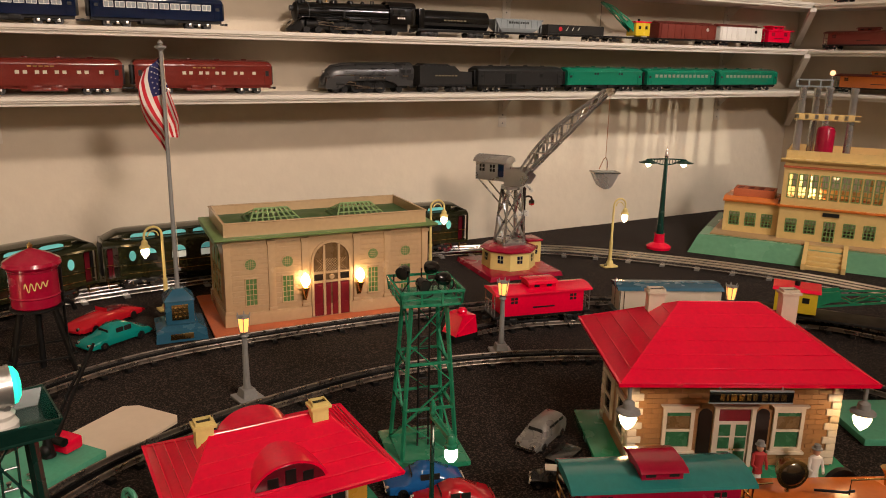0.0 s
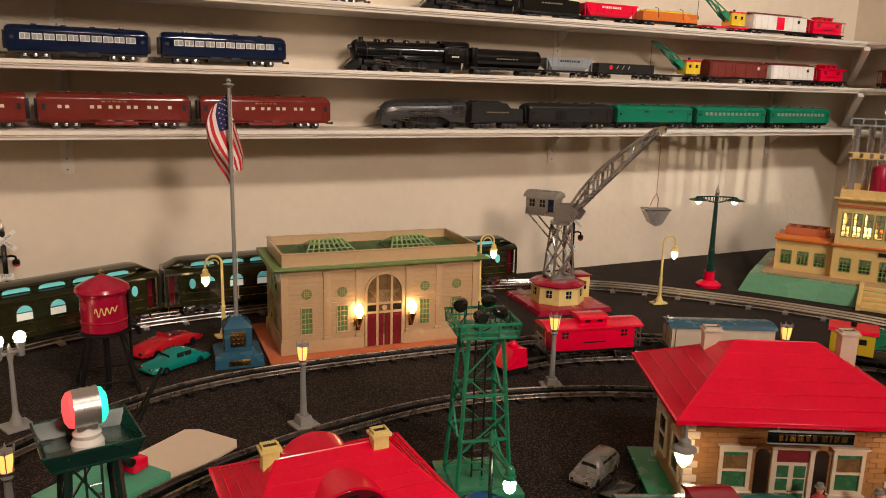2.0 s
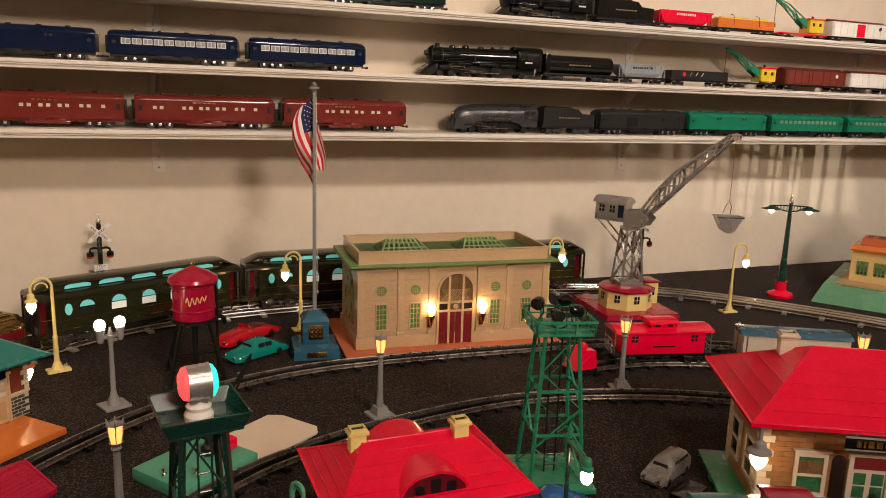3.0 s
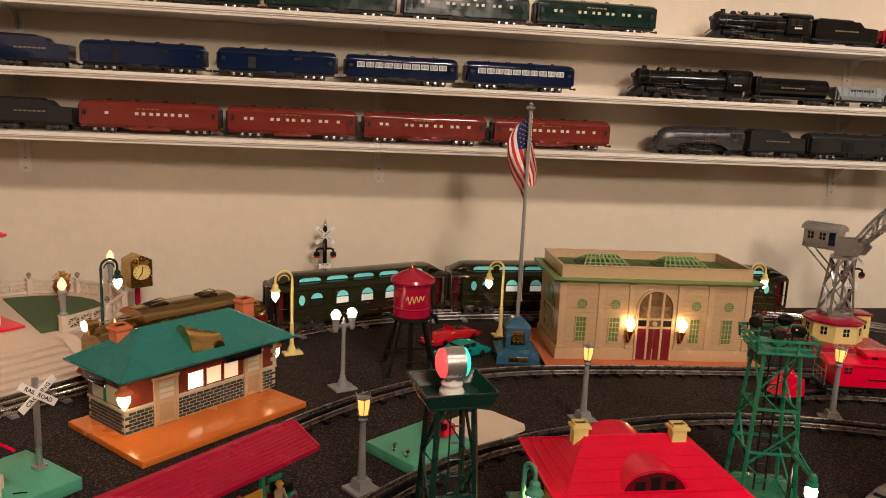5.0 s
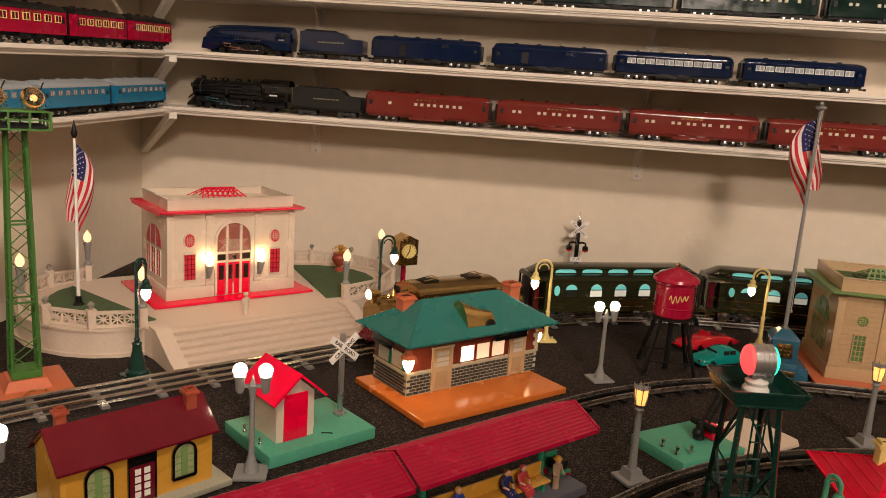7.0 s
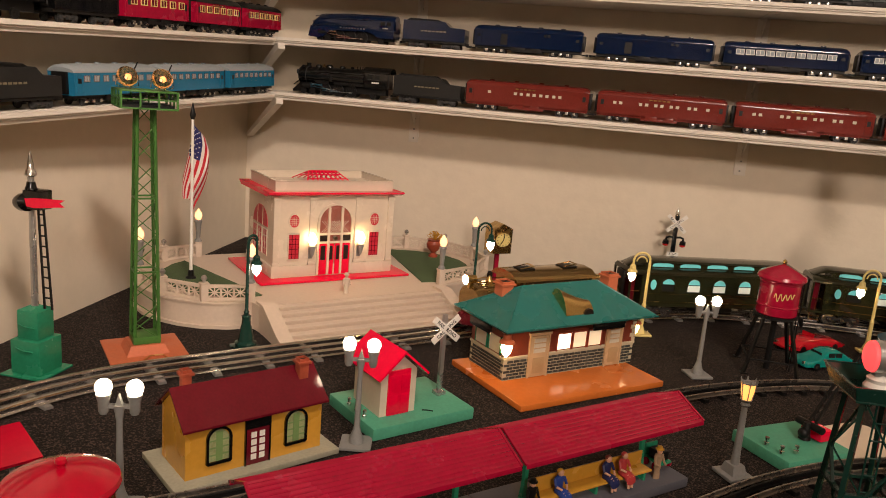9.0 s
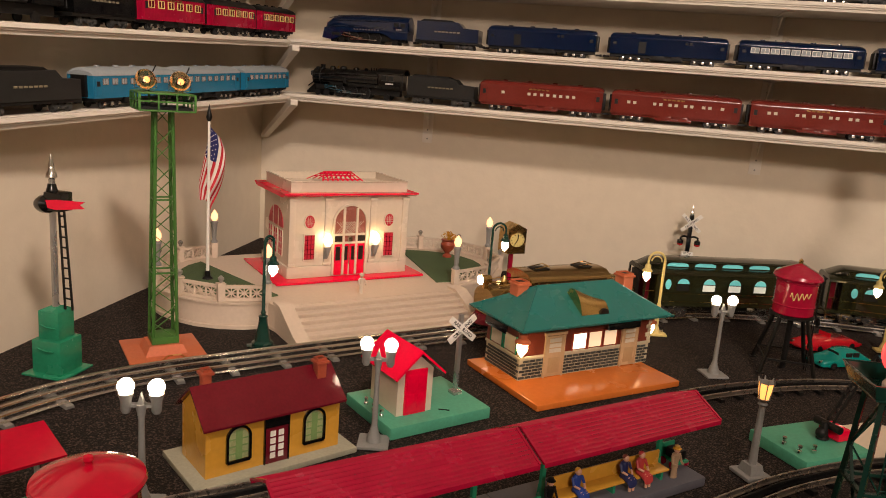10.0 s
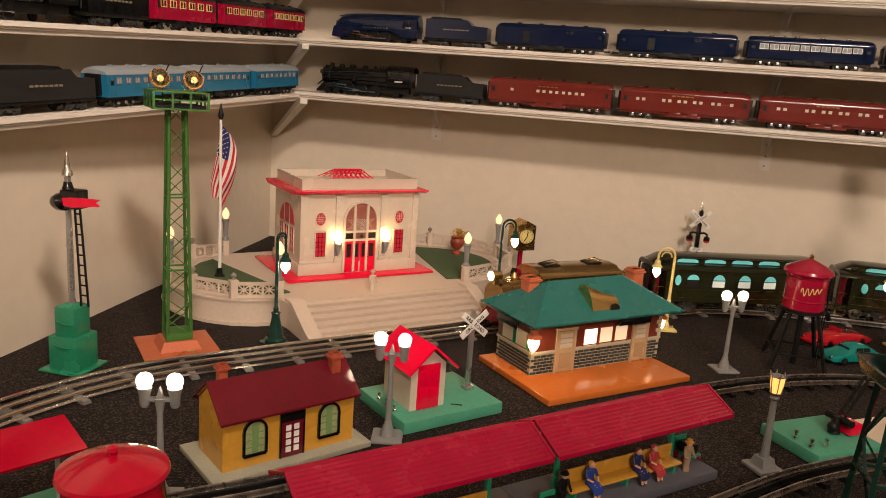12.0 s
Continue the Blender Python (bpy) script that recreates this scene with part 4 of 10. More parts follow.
def stone_station():
    """Red hip-roofed station with quoined corners and a hung name board."""
    ob = thing("red_roofed_station", pose(1.6136, 0.9758, 0.0338, 0, 0, -27.75) @ Matrix.Scale(0.940, 4), "tin station with bright red hip roof, tan walls, green base", "station")
    part("base", Geo().box(-0.199, 0.178, -0.165, 0.0855, -0.0354, -0.0240, 0.002), GREEN, ob)
    w, h = 0.312, 0.122
    y0, yb = -0.1, 0.06
    body = part("wall", Geo().box(-w / 2, w / 2, y0, yb, -0.0240, h), WOODTAN, ob, smooth=0)
    brick_courses(body, -w / 2 + 0.012, w / 2 - 0.012, y0, yb, -0.0200, h - 0.004, 17, 0.021, WOODTAN)
    for k in range(12):
        for sx in (-1, 1):
            ln = 0.018 if k % 2 else 0.011
            z = -0.0210 + k * 0.0115
            g = Geo().box(sx * w / 2 - (ln if sx > 0 else 0.003), sx * w / 2 + (0.003 if sx > 0 else ln), y0 - 0.003, y0 + ln, z, z + 0.0105, 0.001)
            part("quoin", g, CREAM, body)
            g = Geo().box(sx * w / 2 - (ln if sx > 0 else 0.003), sx * w / 2 + (0.003 if sx > 0 else ln), yb - ln, yb + 0.003, z, z + 0.0105, 0.001)
            part("quoin", g, CREAM, body)
    for x in (-0.084, 0.082):
        win = part("window", Geo().box(x - 0.02, x + 0.02, y0 - 0.002, y0 - 0.0006, 0.006, 0.068), STATIONGREEN, ob)
        g = Geo()
        for a, b, c, e in ((-0.0235, -0.018, 0.002, 0.073), (0.018, 0.0235, 0.002, 0.073), (-0.018, 0.018, 0.065, 0.073), (-0.018, 0.018, 0.002, 0.008), (-0.018, 0.018, 0.034, 0.0372)):
            g.box(x + a, x + b, y0 - 0.005, y0 - 0.0007, c, e)
        g.prism([(x - 0.0285, 0.0765), (x - 0.025, 0.073), (x + 0.025, 0.073), (x + 0.0285, 0.0765)], y0 - 0.008, y0 - 0.0007)
        g.box(x - 0.0275, x + 0.0275, y0 - 0.008, y0 - 0.0007, -0.002, 0.002)
        part("window_frame", g, CREAM, win, smooth=0)
        part("window_blind", Geo().box(x - 0.018, x + 0.018, y0 - 0.0026, y0 - 0.0019, 0.0375, 0.058), BRONZEGLASS, win)
    for sx in (-1, 1):
        for k in (-0.058, 0.018):
            win = part("side_window", Geo().box(sx * w / 2 - 0.002, sx * w / 2 + 0.002, k - 0.02, k + 0.02, 0.006, 0.068), DARKWIN, ob)
            g = Geo()
            for a, b, c, e in ((-0.025, -0.019, 0.002, 0.074), (0.019, 0.025, 0.002, 0.074), (-0.019, 0.019, 0.066, 0.074), (-0.019, 0.019, 0.002, 0.008), (-0.019, 0.019, 0.034, 0.0375)):
                g.box(sx * w / 2 - 0.0045, sx * w / 2 + 0.0045, k + a, k + b, c, e)
            part("window_frame", g, CREAM, win, smooth=0)
    dr = part("door", Geo().box(-0.024, 0.024, y0 - 0.002, y0 - 0.0006, -0.0220, 0.05), CREAM, ob)
    for x in (-0.0125, 0.0125):
        for z in (-0.018, 0.005, 0.026):
            part("door_pane", Geo().box(x - 0.0085, x + 0.0085, y0 - 0.0026, y0 - 0.0018, z, z + 0.0185), STATIONGREEN, dr)
        part("door_knob", Geo().ball((x * 0.18, y0 - 0.004, 0.0045), 0.0013, 8), BRASS, dr)
    part("transom", Geo().box(-0.024, 0.024, y0 - 0.0026, y0 - 0.0007, 0.0505, 0.07), DOORRED, dr)
    g = Geo().box(-0.031, -0.0245, y0 - 0.006, y0 - 0.0007, -0.0240, 0.072).box(0.0245, 0.031, y0 - 0.006, y0 - 0.0007, -0.0240, 0.072).prism([(-0.0345, 0.0765), (-0.031, 0.072), (0.031, 0.072), (0.0345, 0.0765)], y0 - 0.008, y0 - 0.0007)
    part("door_frame", g, CREAM, dr, smooth=0)
    for x in (-0.0435, 0.0435):
        part("dark_niche", Geo().prism(arch(0.02, -0.0220, 0.07), y0 - 0.0024, y0 - 0.0007, put(x, 0)), NICHE, ob)
    yn = -0.147
    sg = part("name_board", Geo().box(-0.06, 0.06, yn - 0.0012, yn + 0.0012, 0.102, 0.1185, 0.0006), BLACK, ob, "black name board with gilt marks")
    g = Geo()
    x = -0.045
    for ww in (0.006, 0.003, 0.008, 0.008, 0.006, 0.006, 0.0, 0.008, 0.003, 0.007, 0.008):
        if ww:
            g.box(x, x + ww, yn - 0.002, yn - 0.0011, 0.1055, 0.115)
        x += ww + 0.0032
    part("gilt_mark", g, BRASS, sg, smooth=0)
    g = Geo().box(-0.06, 0.06, yn - 0.0022, yn + 0.0016, 0.1185, 0.12).box(-0.06, 0.06, yn - 0.0022, yn + 0.0016, 0.1005, 0.102)
    for x in (-0.045, 0.045):
        part("hanger_chain", Geo().rod((x, yn + 0.001, 0.1195), (x, yn + 0.004, 0.1235), 0.001, n=6), GREY, sg)
    part("board_rim", g, LTGREY, sg, smooth=0)
    hip_roof(ob, 0.3755, 0.285, 0.122, 0.203, 0.125, RED, 0.006, 5)
    for x in (-0.091, 0.126):
        chimney(ob, x, 0.03, 0.135, 0.216, 0.026, 0.018, CREAM)
    for x in (-0.17, 0.172):
        hanging_lamp(ob, x, -0.135, 0.122, GREY, BULB, 0.09, 1.22)
    return ob


stone_station()


def near_station():
    """Red hip-roofed station with a round-headed dormer on each long side."""
    ob = thing("dormered_station", put(0.958, 1.058, 0), "tin station with glossy red hip roof and arched dormers", "station")
    part("base", Geo().box(-0.14, 0.14, -0.115, 0.115, 0.0005, 0.008, 0.002), GREEN, ob)
    part("wall", Geo().box(-0.095, 0.095, -0.07, 0.07, 0.008, 0.1), MUSTARD, ob, smooth=0)
    for x in (-0.05, 0.05):
        window_grid(ob, x, 0.035, 0.08, 0.035, -0.0705, DARKWIN, CREAM, 2, 3, CREAM)
    roof = hip_roof(ob, 0.258, 0.2, 0.096, 0.147, 0.135, RED, 0.004, 5)
    for s in (-1, 1):
        dm = part("dormer", Geo().prism([(0.046 * math.cos(math.pi * k / 14), 0.1 + 0.035 * math.sin(math.pi * k / 14)) for k in range(15)], s * 0.078, s * 0.018, put(0.0, 0)), RED, roof)
        part("dormer_front", Geo().prism([(0.041 * math.cos(math.pi * k / 14), 0.103 + 0.029 * math.sin(math.pi * k / 14)) for k in range(15)], s * 0.078, s * 0.0795, put(0.0, 0)), MAROON, roof)
        g = Geo()
        for x in (-0.02, 0.0, 0.02):
            g.box(x - 0.006, x + 0.006, s * 0.0797 - 0.0008, s * 0.0797 + 0.0008, 0.109, 0.127 if x == 0 else 0.121)
        part("dormer_window", g, SOOT, roof, smooth=0)
    for x in (-0.073, 0.06):
        chimney(ob, x, -0.006 if x > 0 else 0.006, 0.115, 0.165, 0.02, 0.016, PALEYEL)
    return ob


near_station()


def brick_station():
    """Teal hip roof, brick dado, lit windows, orange base."""
    ob = thing("teal_roofed_station", put(0.303, 1.538, 44), "tin station with teal roof, printed brick walls, orange base", "station")
    part("base", Geo().box(-0.19, 0.146, -0.159, 0.069, 0.0005, 0.012, 0.002), ORANGE, ob)
    w, d, y0 = 0.317, 0.111, -0.0555
    dado = part("dado", Geo().box(-w / 2, w / 2, y0, d / 2, 0.012, 0.052), MORTAR, ob, smooth=0)
    brick_courses(dado, -w / 2, w / 2, y0, d / 2, 0.013, 0.05, 6, 0.0145, BRICK, 0.0009)
    part("sill_band", Geo().box(-w / 2 - 0.002, w / 2 + 0.002, y0 - 0.002, d / 2 + 0.002, 0.052, 0.057, 0.0008), MORTAR, ob)
    upper = part("wall", Geo().box(-w / 2, w / 2, y0, d / 2, 0.057, 0.118), BRICKWALL, ob, smooth=0)
    for x, ww in ((-0.083, 0.04), (0.102, 0.036)):
        dr = part("door", Geo().box(x - ww / 2, x + ww / 2, y0 - 0.004, y0 - 0.0005, 0.013, 0.092, 0.001), TAN, ob)
        g = Geo()
        for k in range(3):
            g.box(x - ww / 3, x + ww / 3, y0 - 0.0052, y0 - 0.0038, 0.06 + k * 0.01, 0.0675 + k * 0.01)
        part("door_pane", g, PALEWIN, dr, smooth=0)
        part("door_panel", Geo().box(x - ww / 3, x + ww / 3, y0 - 0.005, y0 - 0.0038, 0.02, 0.05, 0.0006), TANDARK, dr)
        g = Geo().box(x - ww / 2 - 0.003, x - ww / 2, y0 - 0.005, y0 - 0.0004, 0.012, 0.094).box(x + ww / 2, x + ww / 2 + 0.003, y0 - 0.005, y0 - 0.0004, 0.012, 0.094).box(x - ww / 2 - 0.005, x + ww / 2 + 0.005, y0 - 0.006, y0 - 0.0004, 0.094, 0.099)
        part("door_frame", g, TAN, dr, smooth=0)
    for k, x in enumerate((-0.024, 0.014, 0.052)):
        win = part("window", Geo().box(x - 0.0155, x + 0.0155, y0 - 0.002, y0 - 0.0005, 0.06, 0.09), LITWIN if k == 0 else LITYEL, ob, smooth=0)
        g = Geo().box(x - 0.018, x - 0.0155, y0 - 0.003, y0 - 0.0004, 0.057, 0.093).box(x + 0.0155, x + 0.018, y0 - 0.003, y0 - 0.0004, 0.057, 0.093).box(x - 0.0155, x + 0.0155, y0 - 0.003, y0 - 0.0004, 0.09, 0.093)
        part("window_frame", g, BRICKRED, win, smooth=0)
    for yy in (-0.025, 0.02):
        win = part("side_window", Geo().box(-w / 2 - 0.002, -w / 2 - 0.0005, yy - 0.018, yy + 0.018, 0.06, 0.09), PALEWIN, ob, smooth=0)
        part("window_frame", Geo().box(-w / 2 - 0.003, -w / 2 - 0.0004, yy - 0.02, yy - 0.018, 0.058, 0.092).box(-w / 2 - 0.003, -w / 2 - 0.0004, yy + 0.018, yy + 0.02, 0.058, 0.092), GREEN, win, smooth=0)
    for k in range(7):
        for sx in (-1, 1):
            ln = 0.012 if k % 2 else 0.007
            z = 0.0575 + k * 0.0086
            part("quoin", Geo().box(sx * w / 2 - (ln if sx > 0 else 0.0015), sx * w / 2 + (0.0015 if sx > 0 else ln), y0 - 0.0015, y0 + ln, z, z + 0.0078, 0.0006), MORTAR, upper)
    part("name_board", Geo().box(0.02, 0.1, y0 - 0.03, y0 - 0.027, 0.1, 0.1145, 0.0006), BLACK, ob)
    part("end_board", Geo().box(-w / 2 - 0.021, -w / 2 - 0.018, -0.035, 0.035, 0.096, 0.112, 0.0006), BLACK, ob, "black name board")
    roof = hip_roof(ob, 0.366, 0.178, 0.115, 0.172, 0.185, TEAL, 0.003, 0)
    chimney(ob, -0.116, 0.024, 0.125, 0.178, 0.026, 0.026, TERRA)
    chimney(ob, 0.144, 0.02, 0.12, 0.18, 0.026, 0.026, TERRA)
    # brass eyebrow dormer
    rings = []
    for k in range(8):
        f = k / 7
        wv, hh = 0.05 * (1 - 0.45 * f), 0.027 * (1 - f) ** 1.3 + 0.0115 * f
        ring = []
        for q in range(11):
            v = -0.069 + wv * q / 10
            ring.append((-0.036 + 0.066 * f, v, 0.1165 + (0.0885 + v) / 0.0885 * 0.053 + hh * math.sin(math.pi * q / 10) ** 0.6))
        rings.append(ring)
    dm = part("eyebrow_dormer", Geo().loft(rings), BRASS, roof, "brass eyebrow dormer")
    part("vent_opening", Geo().prism(at_x(arch(0.022, 0.1285, 0.1395, 8), 0.018), -0.0705, -0.066), NICHE, dm)
    for x, yy in ((-0.165, -0.068), (0.165, -0.046)):
        hanging_lamp(ob, x, yy, 0.117, TERRA, BULB, 0.03)
    return ob


brick_station()


def yellow_house():
    ob = thing("yellow_station_house", put(-0.071, 0.985, 53), "small mustard yellow tin house with maroon gable roof", "house")
    part("base", Geo().box(-0.118, 0.118, -0.062, 0.062, 0.0005, 0.009, 0.0015), STONE, ob)
    w, d, h = 0.196, 0.082, 0.084
    y0 = -d / 2
    part("wall", Geo().prism([(y0, 0.009), (d / 2, 0.009), (d / 2, h), (0, h + 0.034), (y0, h)], -w / 2, w / 2, axis="x"), MUSTARD, ob, smooth=0)
    for x in (-0.054, 0.057):
        win = part("window", Geo().prism(at_x(arch(0.027, 0.028, 0.071), x), y0 - 0.002, y0 - 0.0005), SAGEWIN, ob)
        g = Geo()
        ol = at_x(arch(0.0315, 0.025, 0.0745), x)
        for k in range(len(ol)):
            a, b = ol[k], ol[(k + 1) % len(ol)]
            g.bar((a[0], y0 - 0.0022, a[1]), (b[0], y0 - 0.0022, b[1]), 0.0034)
        part("window_frame", g, BLACK, win)
        g = Geo().box(x - 0.0045, x + 0.0045, y0 - 0.003, y0 - 0.0018, 0.028, 0.069)
        for z in (0.036, 0.046, 0.056):
            g.box(x - 0.0135, x + 0.0135, y0 - 0.0028, y0 - 0.0018, z, z + 0.0015)
        part("mullion", g, SAGE, win, smooth=0)
    dr = part("door", Geo().box(-0.0165, 0.0165, y0 - 0.003, y0 - 0.0005, 0.0095, 0.073, 0.0008), MAROON, ob)
    for i in (-1, 1):
        for j in range(4):
            part("door_pane", Geo().box(i * 0.006 - 0.0038, i * 0.006 + 0.0038, y0 - 0.0036, y0 - 0.0028, 0.017 + j * 0.0105, 0.025 + j * 0.0105), WHITE, dr, smooth=0)
    part("door_frame", Geo().box(-0.0185, -0.0165, y0 - 0.004, y0 - 0.0004, 0.0095, 0.076).box(0.0165, 0.0185, y0 - 0.004, y0 - 0.0004, 0.0095, 0.076).box(-0.0165, 0.0165, y0 - 0.004, y0 - 0.0004, 0.062, 0.076), BLACK, dr, smooth=0)
    ov = 0.009
    r = part("roof", Geo().prism([(y0 - ov, h - 0.006), (0, h + 0.0345), (d / 2 + ov, h - 0.006), (d / 2 + ov, h - 0.003), (0, h + 0.038), (y0 - ov, h - 0.003)], -w / 2 - 0.006, w / 2 + 0.006, axis="x"), MAROON, ob)
    chimney(ob, -0.078, 0.012, h + 0.012, h + 0.055, 0.012, 0.012, BRICKRED)
    chimney(ob, 0.08, -0.012, h + 0.012, h + 0.052, 0.014, 0.014, BRICKRED)
    return ob


yellow_house()


def gateman_shed():
    ob = thing("gateman_shed", put(0.09, 1.213, 48.5), "white tin shed with red roof and door on a jade base", "shed")
    part("base", Geo().box(-0.094, 0.094, -0.073, 0.073, 0.0005, 0.02, 0.002), JADE, ob)
    part("wall", Geo().prism([(-0.066, 0.02), (-0.002, 0.02), (-0.002, 0.092), (-0.034, 0.12), (-0.066, 0.092)], -0.04, 0.042), CREAM, ob, smooth=0)
    part("step_buttress", Geo().box(-0.002, 0.012, -0.02, 0.03, 0.02, 0.04, 0.001).box(-0.002, 0.007, -0.02, 0.03, 0.04, 0.052, 0.001), CREAM, ob)
    dr = part("door", Geo().box(-0.054, -0.014, -0.043, -0.0395, 0.0205, 0.094, 0.001), RED, ob)
    for x in (-0.044, -0.024):
        for z in (0.028, 0.06):
            part("door_panel", Geo().box(x - 0.007, x + 0.007, -0.0438, -0.0425, z, z + 0.026, 0.0006), RED, dr)
    part("roof", Geo().prism([(-0.078, 0.085), (-0.034, 0.124), (0.01, 0.085), (0.012, 0.088), (-0.034, 0.1285), (-0.08, 0.088)], -0.056, 0.056), RED, ob)
    part("crossing_mast", Geo().box(0.0685, 0.0755, -0.0055, 0.0015, 0.02, 0.16, 0.0006).box(0.0635, 0.0805, -0.0105, 0.0065, 0.02, 0.026, 0.001), SILVER, ob)
    for s in (-1, 1):
        bd = part("crossbuck_board", Geo().box(-0.032, 0.032, -0.0085 - (0.0011 if s > 0 else 0), -0.0062, -0.0058, 0.0058, 0.0004, pose(0.072, 0, 0.136, 0, s * 38, 0)), WHITE, ob)
        words("lettering", "RAIL  ROAD" if s > 0 else "CROSSING", 0.009, pose(0.072, 0, 0.136, 0, s * 38, 0) @ pose(0, -0.0098 if s > 0 else -0.0088, 0), bd, BLACK)
    for x, yy in ((-0.086, -0.03), (-0.086, -0.005), (-0.086, 0.02)):
        part("terminal", Geo().lathe([(0.0035, 0), (0.0035, 0.004), (0.0018, 0.0045), (0.0018, 0.008), (0.003, 0.0085), (0.003, 0.012)], 8, (x, yy, 0.02)), CHROME, ob)
    part("slot", Geo().tube([(0.01, -0.045, 0.0203), (0.018, -0.05, 0.0203), (0.024, -0.056, 0.0203)], 0.0014, 6), BLACK, ob)
    return ob


gateman_shed()


# ---- platforms with figures ----
def figure(m, label, coat, legs, hair, seated=True, name="seated_figure", skirt=False):
    """A small painted figurine as one plain shape, painted in several colours."""
    g, spans = Geo(), []

    def dab(slot):
        spans.append((slot, len(g.f)))

    if seated:
        g.loft([[(rx * math.cos(a), ry * math.sin(a) + y, z) for a in [2 * math.pi * k / 12 for k in range(12)]] for rx, ry, y, z in ((0.0062, 0.005, 0, 0.0), (0.005, 0.004, 0, 0.009), (0.0068, 0.0045, 0.001, 0.017), (0.0075, 0.004, 0.001, 0.0205), (0.003, 0.0028, 0.001, 0.0235))])
        for s in (-1, 1):
            g.rod((s * 0.0075, 0.001, 0.02), (s * 0.0088, -0.004, 0.011), 0.0021, 0.0018, 8)
        dab(0)
        if skirt:
            g.loft([[(rx * math.cos(a), y, z + rz * math.sin(a)) for a in [2 * math.pi * k / 12 for k in range(12)]] for rx, rz, y, z in ((0.0062, 0.0048, 0.002, 0.003), (0.0085, 0.0058, -0.01, 0.003), (0.0085, 0.0058, -0.0165, 0.0005), (0.0078, 0.0048, -0.018, -0.0025))])
            dab(0)
        for s in (-1, 1):
            g.rod((s * 0.0031, 0, 0.003), (s * 0.0031, -0.0145, 0.004), 0.0034, 0.003, 8).rod((s * 0.0031, -0.0145, 0.005), (s * 0.0031, -0.0165, -0.012), 0.0026, 0.0018, 8)
        dab(1)
        g.rod((-0.0085, -0.004, 0.011), (-0.004, -0.011, 0.009), 0.0016, 0.0014, 6).rod((0.0085, -0.004, 0.011), (0.004, -0.011, 0.009), 0.0016, 0.0014, 6).ball((0, -0.0004, 0.0275), 0.0043, 12, 1.15)
        dab(2)
        g.ball((0, 0.0008, 0.0291), 0.0045, 12, 0.85)
        dab(3)
    else:
        g.lathe([(0.0056, 0), (0.0046, 0.016)], 12, sy=0.8)
        dab(1)
        g.lathe([(0.0062, 0.0145), (0.0052, 0.022), (0.0068, 0.0315), (0.0072, 0.035), (0.0028, 0.0375)], 12, sy=0.7)
        for s in (-1, 1):
            g.rod((s * 0.0066, 0, 0.0345), (s * 0.0088, -0.003, 0.024), 0.0021, 0.0017, 8).rod((s * 0.0088, -0.003, 0.024), (s * 0.006, -0.009, 0.0225), 0.0016, n=8)
        dab(0)
        g.ball((0, -0.0004, 0.0415), 0.0042, 12, 1.15)
        dab(2)
        g.lathe([(0.0062, 0.0435), (0.0062, 0.0442), (0.0042, 0.0446), (0.0038, 0.0478), (0.001, 0.0482)], 12)
        dab(3)
    ob = part(name, g, coat)
    for mat in (legs or coat, SKIN, hair or SOOT):
        ob.data.materials.append(mat)
    start = 0
    for slot, end in spans:
        for k in range(start, end):
            ob.data.polygons[k].material_index = slot
        start = end
    ob.matrix_basis = m
    return tagged(ob, label, "figurine", "platform figures")


def station_platform(m):
    ob = thing("station_platform", m, "toy station platform with crimson ribbed roof and yellow bench", "platform", "station platforms")
    L = 0.309
    part("deck", Geo().box(-0.158, 0.158, -0.042, 0.05, 0.0005, 0.015, 0.003), SLATE, ob)
    for x in (-0.105, 0.105):
        part("post", Geo().prism([(-0.006, 0.015), (0.006, 0.015), (0.0025, 0.045), (0.0025, 0.118), (-0.0025, 0.118), (-0.0025, 0.045)], x - 0.003, x + 0.003, put(0, 0.004), axis="x"), GREEN, ob)
        part("roof_arm", Geo().bar((x, -0.046, 0.105), (x, -0.004, 0.122), 0.004).bar((x, -0.004, 0.122), (x, 0.04, 0.105), 0.004), GREEN, ob)
    part("bench_seat", Geo().box(-0.1, 0.1, -0.024, -0.003, 0.028, 0.031, 0.001), MUSTARD, ob)
    part("bench_back", Geo().box(-0.1, 0.1, -0.003, -0.0002, 0.03, 0.05, 0.001), MUSTARD, ob)
    for x in (-0.09, 0.0, 0.09):
        part("bench_leg", Geo().box(x - 0.002, x + 0.002, -0.021, -0.004, 0.015, 0.028), GREEN, ob)
    # gabled sheet roof with pressed ribs running lengthwise
    prof = [(-0.054, 0.1035), (-0.0535, 0.107)]
    for k in range(27):
        f = (k + 1) / 28
        prof.append((-0.0535 + 0.0495 * f, 0.107 + 0.0235 * f + (0.0013 if k % 3 == 1 else 0)))
    prof += [(-0.004, 0.1315)] + [(-0.008 - y, z) for y, z in prof[::-1]]
    prof += [(y, z - 0.002) for y, z in prof[::-1]]
    part("roof", Geo().prism(prof, -L / 2, L / 2, axis="x"), RED2, ob, smooth=12)
    for s in (-1, 1):
        part("roof_edge", Geo().bar((s * L / 2, -0.053, 0.1072), (s * L / 2, -0.004, 0.1307), 0.003).bar((s * L / 2, -0.004, 0.1307), (s * L / 2, 0.045, 0.1072), 0.003), RED2, ob)
    return ob


